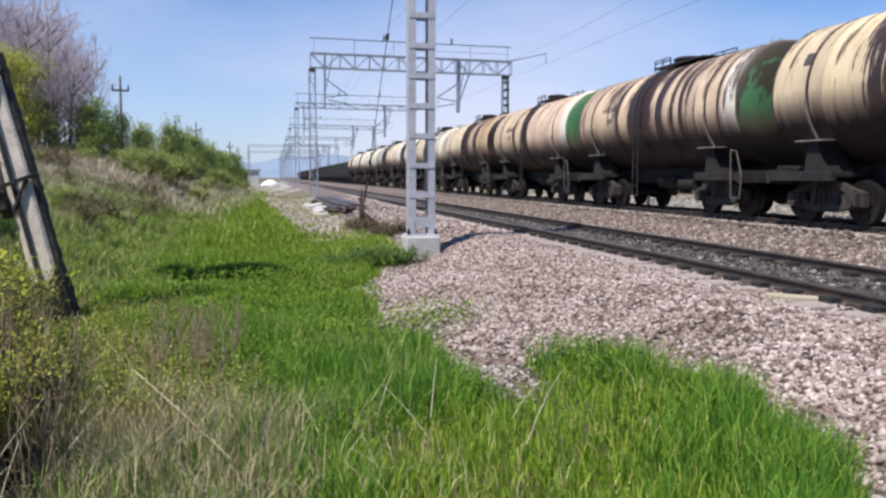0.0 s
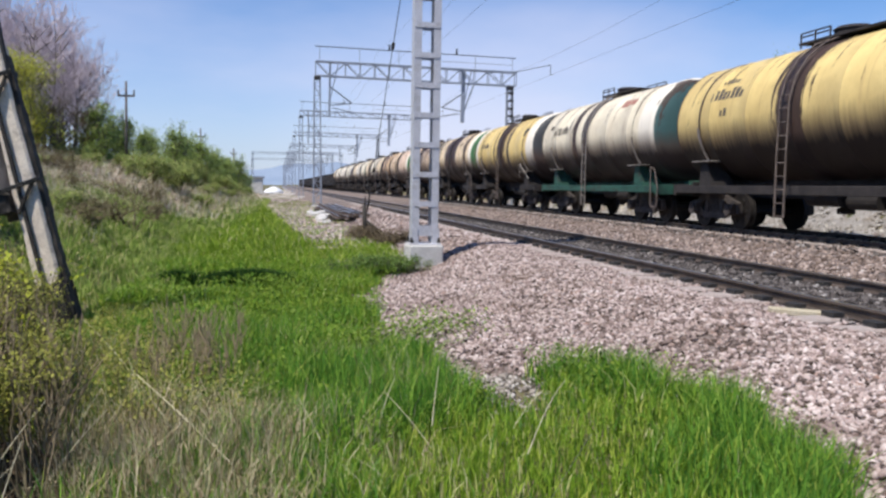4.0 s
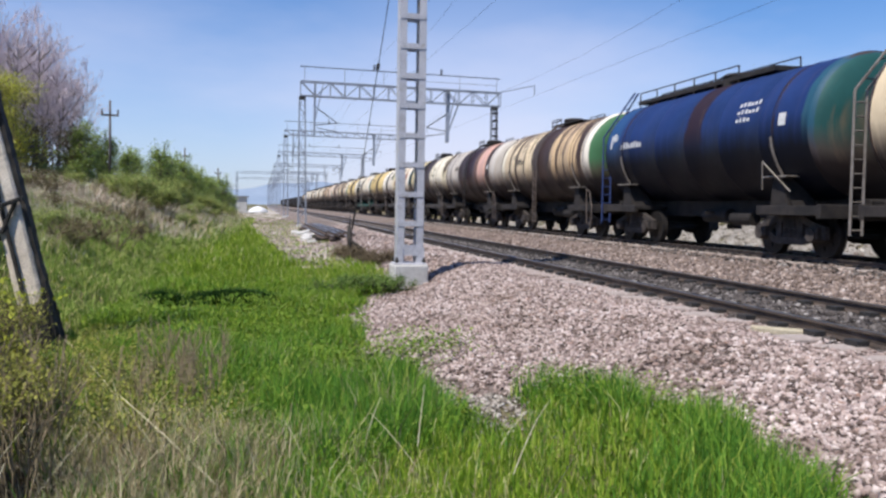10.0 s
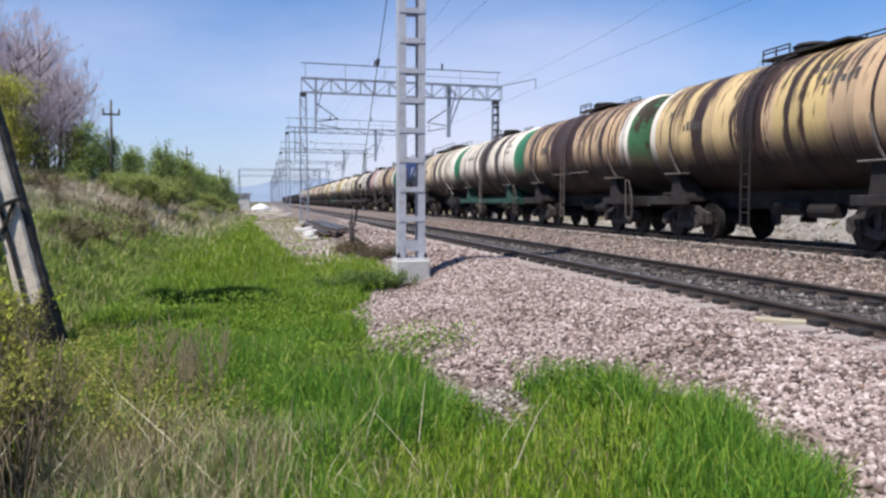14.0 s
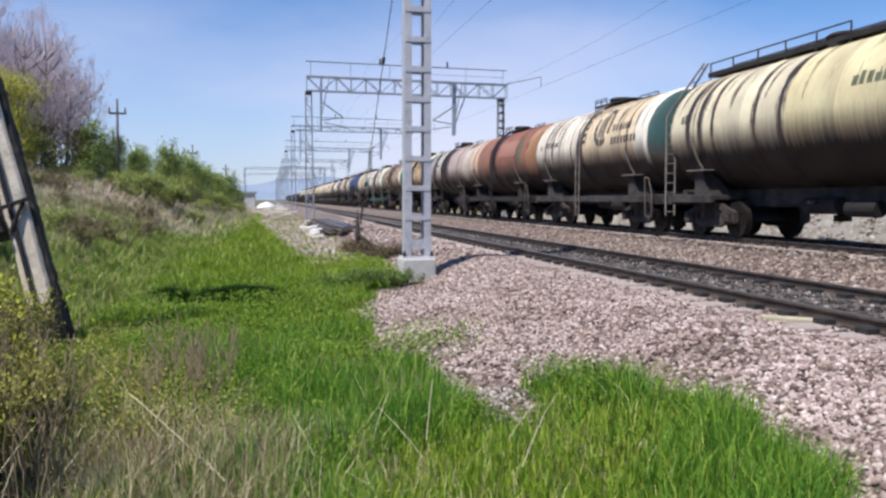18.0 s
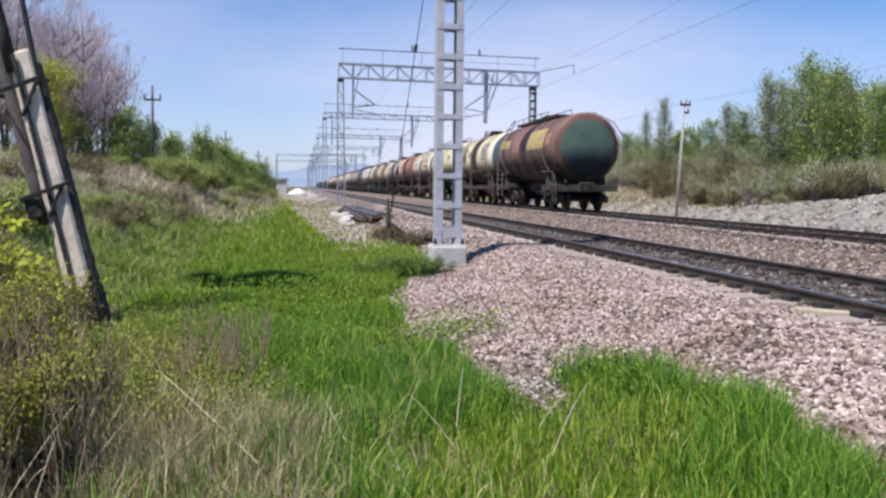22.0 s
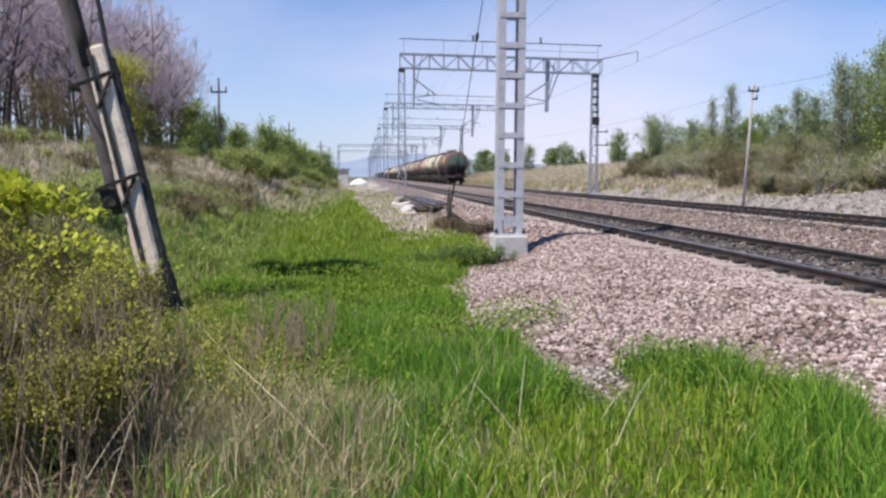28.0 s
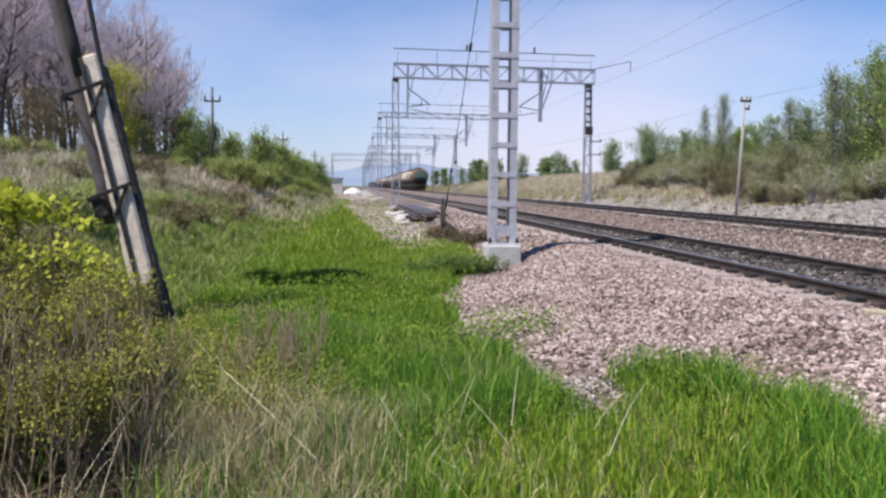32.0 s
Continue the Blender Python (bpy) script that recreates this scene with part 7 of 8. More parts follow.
plant(leaf_tree(23, 5.6, "column", "poplar", "slender upright dark green poplar beyond the track", M_LEAF_DEEP, "tree", RT, 3, (0.08, 0.15)),
      [(27.4, 47.5), (28.8, 44.6), (30.6, 42.5), (31.6, 38.0), (33.4, 36), (29.8, 40.5), (26.6, 58), (34, 47), (36, 33), (32, 33), (35, 42)], (0.5, 0.95), 13, 0.40)
plant(leaf_tree(24, 3.6, "round", "young_tree", "small distant green tree beside the line", M_LEAF_DEEP, "tree", RT, 4, (0.10, 0.2)),
      [(24.5, 95), (22, 108), (26, 104), (21, 122), (23, 130), (19.5, 140), (20, 155), (24, 150), (19, 175), (22, 190), (28, 88), (31, 98), (34, 90), (30, 110), (38, 100), (36, 80), (40, 75)], (0.55, 0.95), 14)
BR = leaf_tree(25, 1.6, "bush", "brush", "olive brown brush at the edge of the gravel", M_LEAF_OLIVE, "shrub", "brush beyond the far track", 12, (0.028, 0.06), M_TWIG)
prnd = random.Random(77)
plant(BR, [(lambda yy: (18.6 + max(0.0, 30 - yy) * 0.25 + prnd.uniform(0, 1) ** 1.5 * 9, yy))(26 + 50 * prnd.uniform(0, 1) ** 1.3) for _ in range(110)], (0.5, 1.3), 15, 0.345)
BD = leaf_tree(33, 1.5, "bush", "brush", "brownish half-dead scrub on the dry bank", M_DEAD_OLIVE, "shrub", "brush beyond the far track", 7, (0.03, 0.06), M_STEM)
plant(BD, [(lambda yy: (18.2 + max(0.0, 30 - yy) * 0.25 + prnd.uniform(0, 1) ** 1.5 * 6, yy))(26 + 40 * prnd.uniform(0, 1) ** 1.3) for _ in range(70)], (0.5, 1.2), 23, 0.33)
M_LEAF_SOFT = leafy("soft_green_leaves", [(0.0, (0.10, 0.125, 0.055)), (0.5, (0.165, 0.195, 0.085)), (1.0, (0.26, 0.27, 0.13))], 0.6, 0.35, 1.6)
BG = leaf_tree(26, 1.8, "bush", "brush", "soft green brush at the edge of the gravel", M_LEAF_SOFT, "shrub", "brush beyond the far track", 11, (0.028, 0.06))
plant(BG, [(lambda yy: (20.2 + prnd.uniform(0, 1) * 12, yy))(27 + 55 * prnd.uniform(0, 1) ** 1.2) for _ in range(60)], (0.7, 1.5), 16, 0.36)
plant(leaf_tree(27, 6.0, "young", "young_tree", "taller fresh green tree at the wood's edge", M_LEAF_YOUNG, "tree", RT, 5, (0.08, 0.17)), [(24.6, 35.5), (26.2, 34), (28.0, 36), (30.5, 34), (33, 38.5), (35.5, 35), (31.5, 30), (37, 42), (29.5, 41), (34, 30), (27.4, 31.5), (25.6, 38)], (0.75, 1.0), 17)
plant(leaf_tree(29, 6.2, "column", "poplar", "young poplar with pale shoots above the brush", M_LEAF_SOFT, "tree", RT, 3, (0.07, 0.14)), [(22.0, 36), (23.4, 38.5), (22.6, 41), (25.2, 40), (27.0, 38), (21.8, 47), (22.4, 51)], (0.6, 1.0), 19)

plant(leaf_tree(28, 4.3, "round", "young_tree", "bushy young tree in fresh leaf on the dry bank", M_LEAF_DEEP, "tree", RT, 5, (0.07, 0.15)), [(20.6, 57), (22.2, 60), (27.0, 47), (33.5, 47.5)], (0.8, 1.0), 18)
plant(leaf_tree(29, 6.4, "young", "young_tree", "tall light green tree on the dry bank", M_LEAF_SOFT, "tree", RT, 5, (0.08, 0.16)), [(27.6, 41), (29.4, 43.5), (31, 42), (33, 45), (35, 44), (30.2, 39), (28.6, 39.5), (31.8, 38.5)], (0.75, 1.0), 19)
plant(leaf_tree(30, 6.6, "column", "poplar", "slender upright grey-green poplar on the dry bank", M_LEAF_DEEP, "tree", RT, 4, (0.07, 0.14)), [(28.4, 42.5), (30.0, 41.5), (28.0, 44.5), (32, 41)], (0.55, 0.8), 20)

k = 130000
y = 14 + 130 * grng.uniform(0, 1, k) ** 1.7
x = 16.0 + grng.uniform(0, 1, k) ** 1.2 * (12 + y * 0.06)
ok = grng.uniform(0, 1, k) < np.clip((x - np.where(y < 36, 19.4, 16.2)) * 0.8, 0, 1)
x, y = x[ok], y[ok]
blades("bank_grass", x, y, land(x, y), grng.uniform(0.12, 0.48, len(x)) * np.clip(0.8 + 0.6 * wave(x, y, 2.6, 0.3), 0.3, 1.6), grng.uniform(0.014, 0.034, len(x)), grng.uniform(0.2, 1.1, len(x)), M_STRAW_PINK, "pinkish dry grass on the far side of the line", "grass")


# ---- thicket by the leaning pole ----
def thicket(seed, x0, x1, y0, y1, stems, height, leaf, label, leafiness, kept=0.8, slant=0.0, stem=None, leaf_low=0.0, size=(0.016, 0.042), thin=0.0042, spread=0.34, sway=0.12):
    rnd = random.Random(seed)
    out, tips = [], []
    for _ in range(stems):
        py = rnd.uniform(y0, y1)
        px = rnd.uniform(x0, x1) + slant * (py - y0)
        h = height * rnd.uniform(0.5, 1.15)
        grow(rnd, (px, py, float(land(px, py)) - 0.05), (rnd.gauss(0, sway), rnd.gauss(0, sway), 1), h * 0.55, thin * 1.6, 2, spread, 0.06, out, tips, (1, 2), 0.09, 0.6)
    t = thing("thicket", label, "shrub")
    tagged(part("undergrowth", raw_mesh("stems", *sticks([(s[0], s[1], max(s[2], thin), max(s[3], thin * 0.7)) for s in out], 4), stem or M_STEM), None, t, "thin brown stems"), kind="stuff")
    r2 = np.random.default_rng(seed)
    base = np.concatenate([np.array(tips), np.array([s[1] for s in out])])
    # leaves come in uneven bunches, thicker towards the top
    rise = base[:, 2] - land(base[:, 0], base[:, 1])
    bunch = 0.5 + 0.5 * wave(base[:, 0] * 1.0, base[:, 1] + base[:, 2] * 1.9, 3.0, seed)
    base = base[r2.uniform(0, 1, len(base)) < np.clip((rise - leaf_low) / 0.5, 0, 1) * np.clip(bunch * 4.2 - 1.9, 0.02, 1)]
    p = np.repeat(base, leafiness, axis=0) + r2.normal(0, 0.05, (len(base) * leafiness, 3))
    p = p[r2.uniform(0, 1, len(p)) < kept]
    if len(p) == 0:
        return t
    tagged(part("foliage", herb_leaves("leaves", p[:, 0], p[:, 1], p[:, 2], r2.uniform(*size, len(p)), leaf, "", ""), None, t, "small yellow-green leaves"), kind="stuff")
    return t


M_THICKET = leafy("thicket_leaves", [(0.0, (0.08, 0.082, 0.022)), (0.45, (0.16, 0.163, 0.036)), (0.80, (0.25, 0.25, 0.052)), (0.96, (0.33, 0.33, 0.075)), (1.0, (0.16, 0.12, 0.06))], 0.55, 0.35, 1.6)
M_STALK_BROWN = surface("dry_brown_stalks", (0.22, 0.17, 0.10), (0.38, 0.30, 0.19), 6, 0.9, bumpy=0)
M_LITTER = leafy("leaf_litter", [(0.0, (0.045, 0.03, 0.022)), (0.5, (0.10, 0.07, 0.05)), (0.9, (0.17, 0.125, 0.085)), (1.0, (0.27, 0.22, 0.15))], 0.9, 0.05, 1.0)
thicket(31, -4.6, -2.45, 6.4, 9.0, 150, 1.0, M_THICKET, "brown-stemmed thicket with yellow-green spring leaves", 3)
thicket(32, -3.7, -1.12, 4.2, 7.6, 540, 0.92, M_THICKET, "brown-stemmed thicket with yellow-green leaves above", 26, 0.9, -0.25, None, 0.12, (0.010, 0.030))
thicket(34, -1.05, -0.3, 5.8, 7.9, 110, 0.56, M_STRAW, "clump of standing tan dry stalks in the grass", 1, 0.0, 0.0, M_STALK_BROWN, thin=0.0026, spread=0.16, sway=0.06)
thicket(35, -2.6, -0.95, 4.0, 5.8, 130, 0.95, M_STRAW, "stand of tall straight brown stalks before the thicket", 1, 0.0, -0.2, M_STALK_BROWN, thin=0.0034, spread=0.14, sway=0.09)
thicket(33, -7.5, -4.0, 7.5, 12.5, 90, 0.9, M_THICKET, "thin thicket on the lower bank", 3)
k = 34000
y = 3.0 + 5.6 * grng.uniform(0, 1, k)
x = -0.22 * y - 0.08 - grng.uniform(0, 1, k) * 2.6 + grng.normal(0, 0.12, k)
blades("leaf_litter", x, y, land(x, y) + 0.015, grng.uniform(0.03, 0.13, k), grng.uniform(0.012, 0.03, k), grng.uniform(0.6, 2.2, k), M_LITTER, "brown leaf litter and twigs under the thicket", "litter")

k = 2600
y = grng.uniform(5.0, 9.5, k)
x = -0.24 * y + grng.normal(0.45, 0.4, k)
keep = bare_spot(x, y) < 0.35
x, y, k = x[keep], y[keep], int(keep.sum())
x6, y6 = np.repeat(x, 6) + grng.normal(0, 0.04, k * 6), np.repeat(y, 6) + grng.normal(0, 0.04, k * 6)
tagged(new("herbs", herb_leaves("herbs", x6, y6, land(x6, y6) + grng.uniform(0.03, 0.32, k * 6), grng.uniform(0.014, 0.034, k * 6), M_THICKET, "", "")), "olive yellow herbs beside the thicket", "herbs", kind="stuff")

# bright leafy sprays close by
def leafy_spray(seed, x, y, top, reach, stems, leaves, size):
    rnd = random.Random(seed)
    s = thing("leafy_spray", "branch with large bright yellow-green leaves", "plant")
    out, tips = [], []
    base = float(land(x, y))
    for j in range(stems):
        grow(rnd, (x + rnd.gauss(0, 0.06), y + rnd.gauss(0, 0.06), base - 0.03), (rnd.gauss(0, reach), rnd.gauss(0, reach), 1), (top - base) * 0.72, 0.007, 1, 0.4, 0.0, out, tips, (2, 3), 0.1, 0.42)
    tagged(part("undergrowth", raw_mesh("stems", *sticks([q[:4] for q in out], 5), M_STEM), None, s), kind="stuff")
    r2 = np.random.default_rng(seed)
    p = np.repeat(np.array(tips), leaves, axis=0) + r2.normal(0, 0.07, (len(tips) * leaves, 3)) * np.array([1.3, 1.3, 0.6])
    tagged(part("foliage", herb_leaves("leaves", p[:, 0], p[:, 1], p[:, 2], r2.uniform(*size, len(p)), M_LEAF_YELLOW, "", ""), None, s, "large yellow-green leaves"), kind="stuff")


leafy_spray(41, -3.05, 7.2, 1.02, 0.12, 9, 14, (0.07, 0.14))
leafy_spray(47, -2.72, 7.1, 0.88, 0.10, 7, 12, (0.06, 0.13))
leafy_spray(42, -2.28, 6.5, 0.60, 0.10, 7, 10, (0.04, 0.08))
leafy_spray(48, -1.92, 6.6, 0.44, 0.09, 5, 9, (0.03, 0.07))
branch = new("dead_branch", link_mesh("dead_branch", tube([(-2.95, 5.7, 0.05), (-2.7, 5.65, 0.32), (-2.4, 5.58, 0.44), (-2.04, 5.5, 0.58)], [0.011, 0.010, 0.008, 0.004], 6), M_TAR, True))
tagged(branch, "thin dark dead branch leaning in the thicket", "branch")
leafy_spray(43, -1.85, 6.1, 0.42, 0.08, 4, 8, (0.025, 0.06))
leafy_spray(45, -1.8, 5.6, 0.2, 0.1, 5, 9, (0.03, 0.065))
leafy_spray(46, -2.05, 5.2, 0.12, 0.14, 5, 9, (0.025, 0.06))
leafy_spray(44, -2.6, 5.9, 0.3, 0.12, 5, 8, (0.025, 0.06))

# small weeds by the footing and the anchor
weed = leaf_tree(51, 0.75, "bush", "weed", "dark green weed tuft beside the mast footing", leafy("weed_leaves", [(0.0, (0.045, 0.08, 0.02)), (0.5, (0.08, 0.125, 0.03)), (1.0, (0.14, 0.19, 0.05))]), "plant", "", 6, (0.03, 0.07))
plant(weed, [(1.72, 14.3), (2.0, 14.15), (1.45, 14.4), (2.2, 14.0), (1.85, 13.8), (1.25, 14.5)], (0.55, 0.85), 21)
M_DEAD = leafy("dead_brush_leaves", [(0.0, (0.06, 0.045, 0.032)), (0.5, (0.13, 0.10, 0.07)), (1.0, (0.21, 0.17, 0.10))], 0.9, 0.1, 1.0)
dead = leaf_tree(52, 0.8, "bush", "dry_weed", "dead brown brush round the timber stake", M_DEAD, "plant", "", 3, (0.03, 0.07), M_STEM)
plant(dead, [(2.5, 23.4), (2.62, 22.7), (2.7, 21.9), (2.8, 21.1), (2.9, 20.3), (2.35, 24.2), (2.98, 19.7)], (0.5, 0.85), 22)

# flattened dry grass before the thicket
k = 5200
y = grng.uniform(3.7, 5.9, k)
x = grng.normal(-0.55, 0.42, k) - 0.12 * (y - 4.7)
keep = grng.uniform(0, 1, k) < np.clip(0.35 + 0.9 * wave(x, y, 3.1, 7), 0.1, 1)
x, y = x[keep], y[keep]
blades("dry_grass", x, y, land(x, y), grng.uniform(0.14, 0.42, len(x)), grng.uniform(0.003, 0.007, len(x)), grng.uniform(0.3, 1.5, len(x)), M_STRAW, "pale flattened dry grass beside the thicket", "dry grass")

# long straws lying across the grass
M_STALK = surface("bleached_straw", (0.50, 0.44, 0.27), (0.66, 0.60, 0.42), 9, 0.8, bumpy=0)
rnd = random.Random(61)
ends = [((-2.05, 9.3, -0.42), (-0.62, 4.9, -0.34)), ((-0.9, 5.6, -0.22), (-0.2, 4.1, -0.36)), ((1.35, 4.2, -0.42), (1.85, 5.0, -0.22)), ((0.95, 4.9, -0.45), (1.05, 5.2, -0.14))]
for i in range(26):
    x = rnd.uniform(-2.6, 1.6) if i < 18 else rnd.uniform(-2.0, -0.8)
    y = rnd.uniform(3.2, 6.0)
    a = rnd.uniform(0, 6.28)
    d = rnd.uniform(0.1, 0.55)
    ends.append(((x, y, -0.56), (x + d * math.cos(a), y + d * math.sin(a), -0.56 + rnd.uniform(0.2, 0.65))))
for a, b in ends:
    bow = rnd.uniform(0.0, 0.05)
    pts = [Vector(a).lerp(Vector(b), i / 6) + Vector((0, 0, bow * math.sin(i / 6 * 3.14))) for i in range(7)]
    me = link_mesh("straw", tube(pts, [0.003 - 0.0002 * i for i in range(7)], 4), M_STALK)
    tagged(new("straw", me), "long pale dry straw standing or lying in the grass", "straw", "long straws")


# ---- stony path, debris beside the track, far distance ----
def path_height(x, y):
    return land(x, y) + 0.02


sheet("dirt_strip", np.linspace(-3.2, 3.2, 60), np.concatenate([np.linspace(16, 60, 120), np.linspace(61, 260, 60)]), path_height, M_DIRT, "pale stony dirt strip beside the line", "dirt",
      keep=lambda x, y: (x > 0.9 - (y - 16) * 0.045 + 0.5 * wave(x, y, 1.5)) & (x > -3.0 + 0.3 * wave(x, y, 3)))
M_PALE_GRAVEL = surface("pale_grey_gravel", (0.26, 0.235, 0.21), (0.40, 0.37, 0.34), 1.2, 0.95, fine=18, bumpy=1.0, dist=0.08, c3=(0.23, 0.19, 0.15))
sheet("gravel_heap", np.linspace(14.2, 23, 150), np.linspace(8, 75, 420), lambda x, y: land(x, y) + 0.04 + 0.05 * wave(x, y, 4, 1), M_PALE_GRAVEL, "pale grey gravel heaped beside the far track", "gravel",
      keep=lambda x, y: (x > 15.0 + 0.2 * wave(x, y, 2)) & (x < np.interp(y, [8, 22, 32, 45, 75], [22.0, 20.8, 17.9, 16.9, 16.2]) + 0.6 * wave(x, y, 1.4)))
s_x = rng.uniform(15.2, 21.5, 9000)
s_y = rng.uniform(11, 50, 9000)
ok = s_x < np.interp(s_y, [8, 22, 32, 45, 75], [21.6, 20.4, 18.2, 17.4, 17.0])
s_x, s_y = s_x[ok], s_y[ok]
M_PALE_STONE = leafy("pale_stones", [(0.0, (0.14, 0.12, 0.10)), (0.5, (0.31, 0.28, 0.25)), (1.0, (0.50, 0.47, 0.43))], 0.9, 0.0, 1.0)
tagged(new("gravel_stones", stone_mesh("gravel_stones", np.stack([s_x, s_y, land(s_x, s_y) + 0.05], -1), rng.uniform(0.03, 0.08, len(s_x)), M_PALE_STONE)), "loose pale grey stones on the gravel heap", "gravel", kind="stuff")
M_GREY_STONE = leafy("grey_brown_stones", [(0.0, (0.09, 0.075, 0.062)), (0.5, (0.25, 0.215, 0.185)), (0.9, (0.38, 0.34, 0.30)), (1.0, (0.52, 0.48, 0.44))], 0.9, 0.0, 1.0)
# scattered stones in the worn notch of the grass
n_x, n_y = rng.normal(1.7, 0.28, 1500), rng.normal(6.8, 0.85, 1500)
tagged(new("notch_stones", stone_mesh("notch_stones", np.stack([n_x, n_y, land(n_x, n_y) + 0.012], -1), rng.uniform(0.012, 0.032, 1500), M_GREY_STONE)), "grey stones in a worn gap of the grass", "gravel", kind="stuff")

c_x, c_y = rng.uniform(2.2, 4.4, 2600), rng.uniform(3.3, 5.6, 2600)
ok = c_x > 2.75 + 0.6 * np.clip(c_y - 4.2, 0, 2)
c_x, c_y = c_x[ok], c_y[ok]
tagged(new("corner_stones", stone_mesh("corner_stones", np.stack([c_x, c_y, np.maximum(land(c_x, c_y), bed_height(c_x, c_y)) + 0.012], -1), rng.uniform(0.014, 0.036, len(c_x)), M_STONE)), "grey stones at the edge of the grass", "gravel", kind="stuff")

# litter of stones and straw tufts on the dirt strip
d_y = 16 + 75 * rng.uniform(0, 1, 9000) ** 1.5
d_x = rng.uniform(-2.4, 3.0, 9000)
ok = (d_x > 0.7 - (d_y - 16) * 0.045) & (d_x < 3.0)
d_x, d_y = d_x[ok], d_y[ok]
tagged(new("strip_stones", stone_mesh("strip_stones", np.stack([d_x, d_y, land(d_x, d_y) + 0.03], -1), rng.uniform(0.02, 0.07, len(d_x)), M_STONE)), "scattered stones on the dirt strip", "gravel", kind="stuff")
g_y = 16 + 60 * grng.uniform(0, 1, 16000) ** 1.4
g_x = grng.uniform(-2.0, 3.0, 16000)
ok = (g_x > 0.4 - (g_y - 16) * 0.045) & (wave(g_x, g_y, 2.3, 0.8) > 0.05) & (g_x < 2.9)
g_x, g_y = g_x[ok], g_y[ok]
blades("dry_grass", g_x, g_y, land(g_x, g_y) + 0.02, grng.uniform(0.06, 0.22, len(g_x)), grng.uniform(0.012, 0.03, len(g_x)), grng.uniform(0.2, 1.0, len(g_x)), M_BANK_GREEN, "sparse dry tufts on the dirt strip", "grass")

M_RUSTY = surface("rusty_rail", (0.07, 0.05, 0.042), (0.14, 0.10, 0.082), 5, 0.9, bumpy=0.3)
# stacked old rails, with broken slabs beside them
RAIL_SHORT = rail_mesh(-8.0, 8.0)
stack = thing("rail_stack", "stack of rusty dark rails on timbers", "rail stack", pose(2.95, 40.0, -0.42, 0, 0, 0.4))
for j in range(9):
    dress(part("stacked_rail", RAIL_SHORT, None, stack, at=pose(-0.62 + 0.155 * j, 0.7 * math.sin(j * 2.1), 0.25, 0, 0, 0.35 * math.sin(j * 1.7))), M_RUSTY)
for j in range(6):
    dress(part("stacked_rail", RAIL_SHORT, None, stack, at=pose(-0.42 + 0.165 * j, 0.9 * math.cos(j * 1.9), 0.375, 0, 0, 0.5 * math.sin(j * 2.7))), M_RUSTY)
for y in (-6.5, -2.2, 2.2, 6.5):
    part("timber", boxes((-0.85, 0.85, y - 0.12, y + 0.12, 0.0, 0.125), bevel=0.015), M_TAR, stack)
slab_rnd = random.Random(71)
for j in range(8):
    y = 34.0 + j * 1.5 + slab_rnd.uniform(-0.3, 0.3)
    x = 2.0 - 0.02 * j + slab_rnd.uniform(-0.16, 0.16)
    s = slab_rnd.uniform(0.22, 0.42)
    bm = boxes((-s, s, -s * 0.7, s * 0.7, 0, s * 0.8), bevel=0.04)
    for v in bm.verts:
        v.co += noise.noise_vector(v.co * 3 + Vector((j, 0, 0))) * 0.07
    sl = new("broken_slab", link_mesh("broken_slab", bm, M_CONC))
    sl.matrix_basis = pose(x, y, float(land(x, y)) - 0.02, slab_rnd.uniform(-12, 12), slab_rnd.uniform(-12, 12), slab_rnd.uniform(0, 180))
    tagged(sl, "broken whitish concrete slab beside the rail stack", "rubble", "broken slabs")
stump = thing("stake", "weathered dark brown timber stake among dead brush", "stake", pose(2.52, 23.5, float(land(2.52, 23.5)) - 0.1, 3, -4, 10))
part("post", rod(bmesh.new(), (0, 0, 0), (0, 0, 1.05), 0.085, 9, 0.06), M_TAR, stump, smooth=True)
part("split_top", rod(bmesh.new(), (0.02, 0, 1.02), (0.05, 0.01, 1.32), 0.03, 6, 0.012), M_TAR, stump)
part("brace", rod(bmesh.new(), (0.5, -1.1, 0.05), (0.03, -0.04, 0.6), 0.045, 7), M_TAR, stump)
plank = new("plank", link_mesh("plank", boxes((-0.24, 0.24, -0.08, 0.08, -0.05, 0.008), bevel=0.008), surface("fresh_timber", (0.40, 0.34, 0.23), (0.55, 0.48, 0.35), 5, 0.85)))
plank.matrix_basis = pose(4.84, 6.88, -0.10, 0, 3, -20)
tagged(plank, "pale yellow broken plank by the sleeper ends", "plank")

# white heap far down the line
heap = bmesh.new()
bmesh.ops.create_icosphere(heap, subdivisions=3, radius=1)
for v in heap.verts:
    v.co = Vector((v.co.x * 1.9, v.co.y * 2.5, max(v.co.z, -0.1) * 1.2 * (1 - 0.25 * abs(v.co.x)))) + noise.noise_vector(v.co * 2) * 0.12
hp = new("covered_mound", link_mesh("covered_mound", heap, surface("white_tarpaulin", (0.72, 0.72, 0.74), (0.82, 0.82, 0.83), 1, 0.7), True))
hp.matrix_basis = pose(-0.6, 160, float(land(-0.6, 160)))
tagged(hp, "white covered mound far down the line", "mound")
shed = thing("shed", "small pale shed at the far end of the bank", "building", pose(-6.5, 150, 0))
part("wall", boxes((-4, 4, -3, 3, -0.6, 2.2)), M_CONC, shed)
part("roof", boxes((-4.3, 4.3, -3.3, 3.3, 2.2, 2.45)), M_STEEL_FAR, shed)

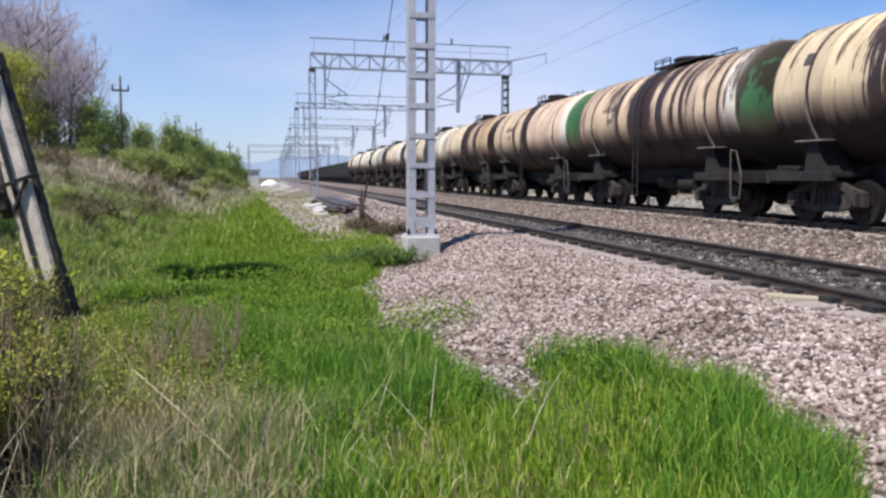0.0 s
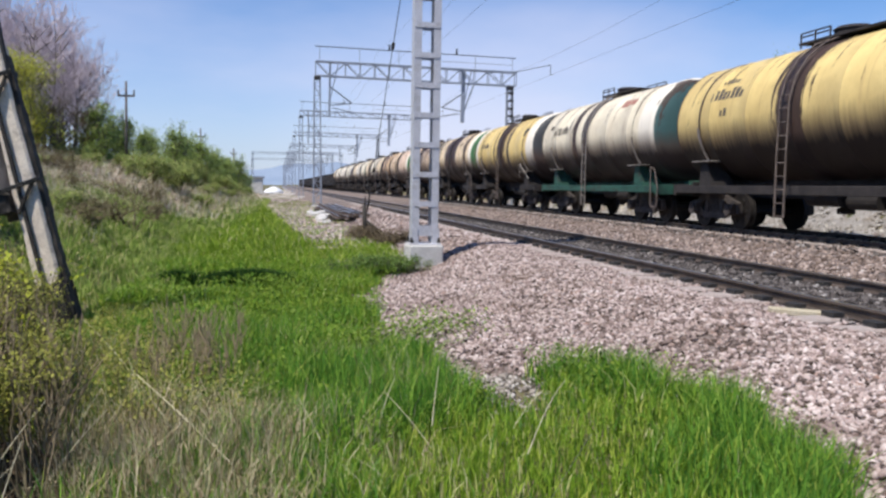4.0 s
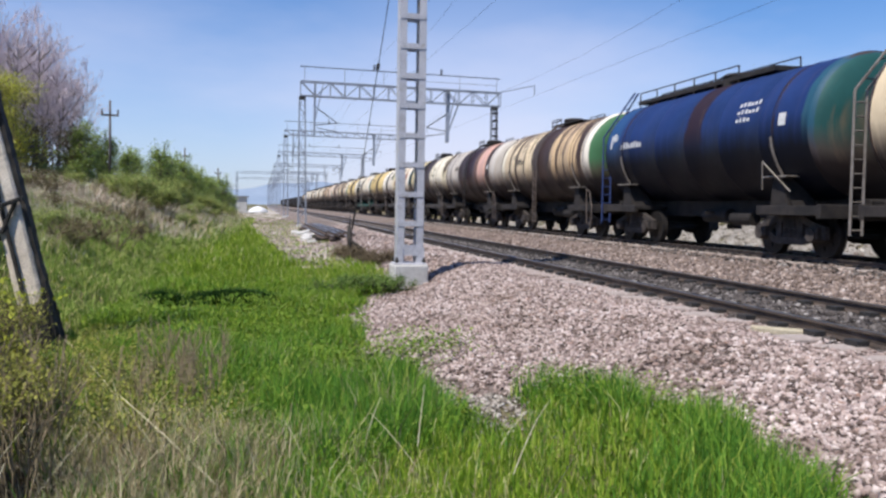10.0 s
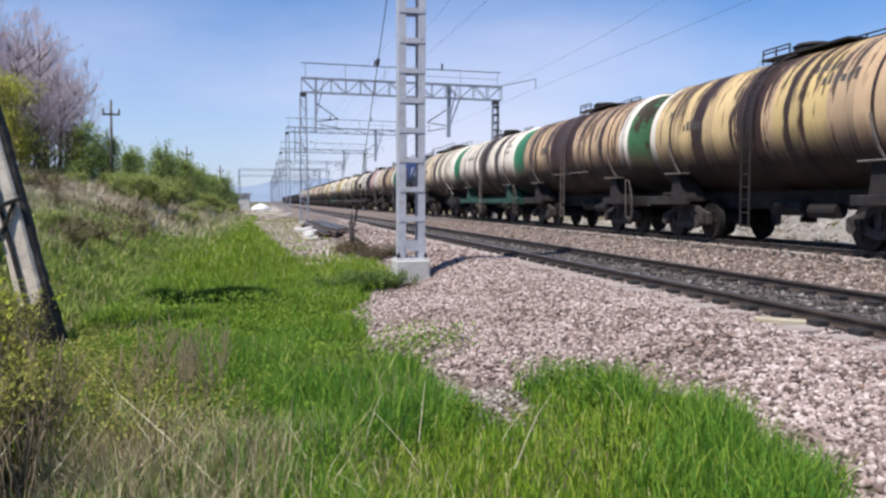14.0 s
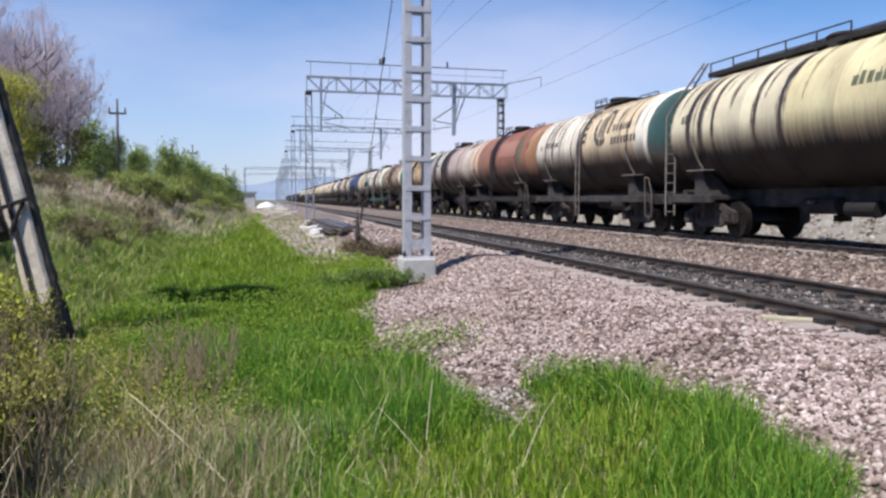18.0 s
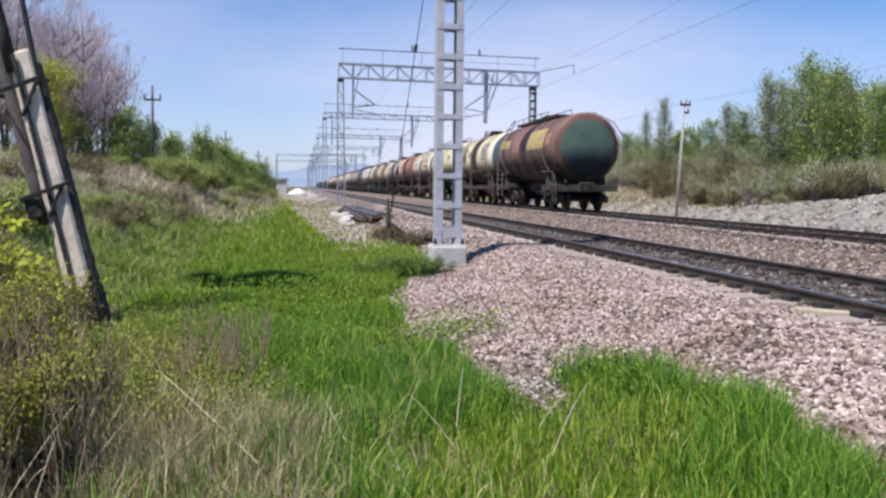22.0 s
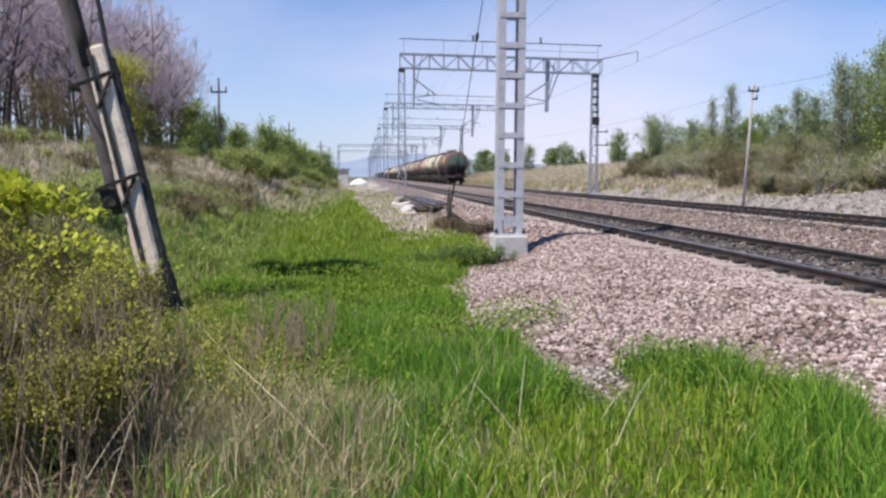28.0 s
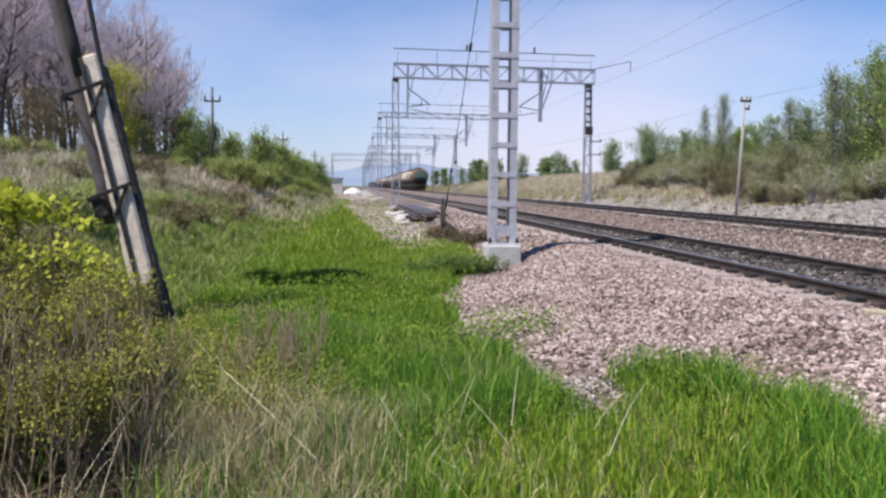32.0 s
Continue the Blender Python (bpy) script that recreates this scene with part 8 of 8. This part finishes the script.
# distant wooded hills, with the haze put into their blue base colour
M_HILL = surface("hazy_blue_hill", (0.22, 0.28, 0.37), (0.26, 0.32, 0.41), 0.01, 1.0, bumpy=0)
hx = np.linspace(-1500, 1500, 90)
hill_rows = []
for i, (yy, zz) in enumerate(((1900, -2), (2000, 0.5), (2150, 1.0), (2400, 0.6))):
    hill_rows.append([(x, yy, -2 if i == 0 else zz * (34 + 16 * math.sin(x * 0.004 + 1) + 9 * math.sin(x * 0.013) + 3 * math.sin(x * 0.05))) for x in hx])
hv = np.array(hill_rows).reshape(-1, 3)
w = len(hx)
hi = np.arange(4 * w).reshape(4, w)
hf = np.stack([hi[:-1, :-1], hi[:-1, 1:], hi[1:, 1:], hi[1:, :-1]], -1).reshape(-1, 4)
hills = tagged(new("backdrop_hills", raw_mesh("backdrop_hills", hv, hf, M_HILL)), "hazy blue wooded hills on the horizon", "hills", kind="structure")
far_wood = leaf_tree(81, 7, "round", "distant_tree", "hazy distant tree on the plain", M_LEAF_DEEP, "tree", "distant trees", 6, (0.3, 0.6))
frnd = random.Random(9)
plant(far_wood, [(frnd.uniform(-60, -10) if i % 2 else frnd.uniform(30, 140), frnd.uniform(220, 420)) for i in range(26)], (0.7, 1.3), 31)

# ---- sleepers, one by one near the viewer and joined further off ----
for t, y0 in ((track_near, -5.5), (track_far, 8.3)):
    for i in range(110):
        part("sleeper", SLEEPER_MESH, None, t, at=pose(0, y0 + 0.55 * i, 0))
    bm = bmesh.new()
    for i in range(110, 400):
        box(bm, -1.28, 1.28, y0 + 0.55 * i - 0.125, y0 + 0.55 * i + 0.125, -0.30, -0.124)
    tagged(part("far_sleepers", bm, M_SLEEPER, t), kind="stuff")


# ---- what moves ----
def motions():
    for index, w in TRAIN:
        walk(w, [(t, pose(T2, train_y(index, t), 0)) for t in range(33)])
    for index, sets in WHEELSETS:
        for s in sets:
            y0 = s.matrix_basis.translation.copy()
            start = train_y(index, 0)
            rows, t = [], 0.0
            while t <= 32.0 + 1e-6:
                roll = -math.degrees((train_y(index, t) - start) / 0.475)
                rows.append((t, pose(y0.x, y0.y, y0.z, roll % 360, 0, 0)))
                t += 1 / 24
            walk(s, rows)


motions()
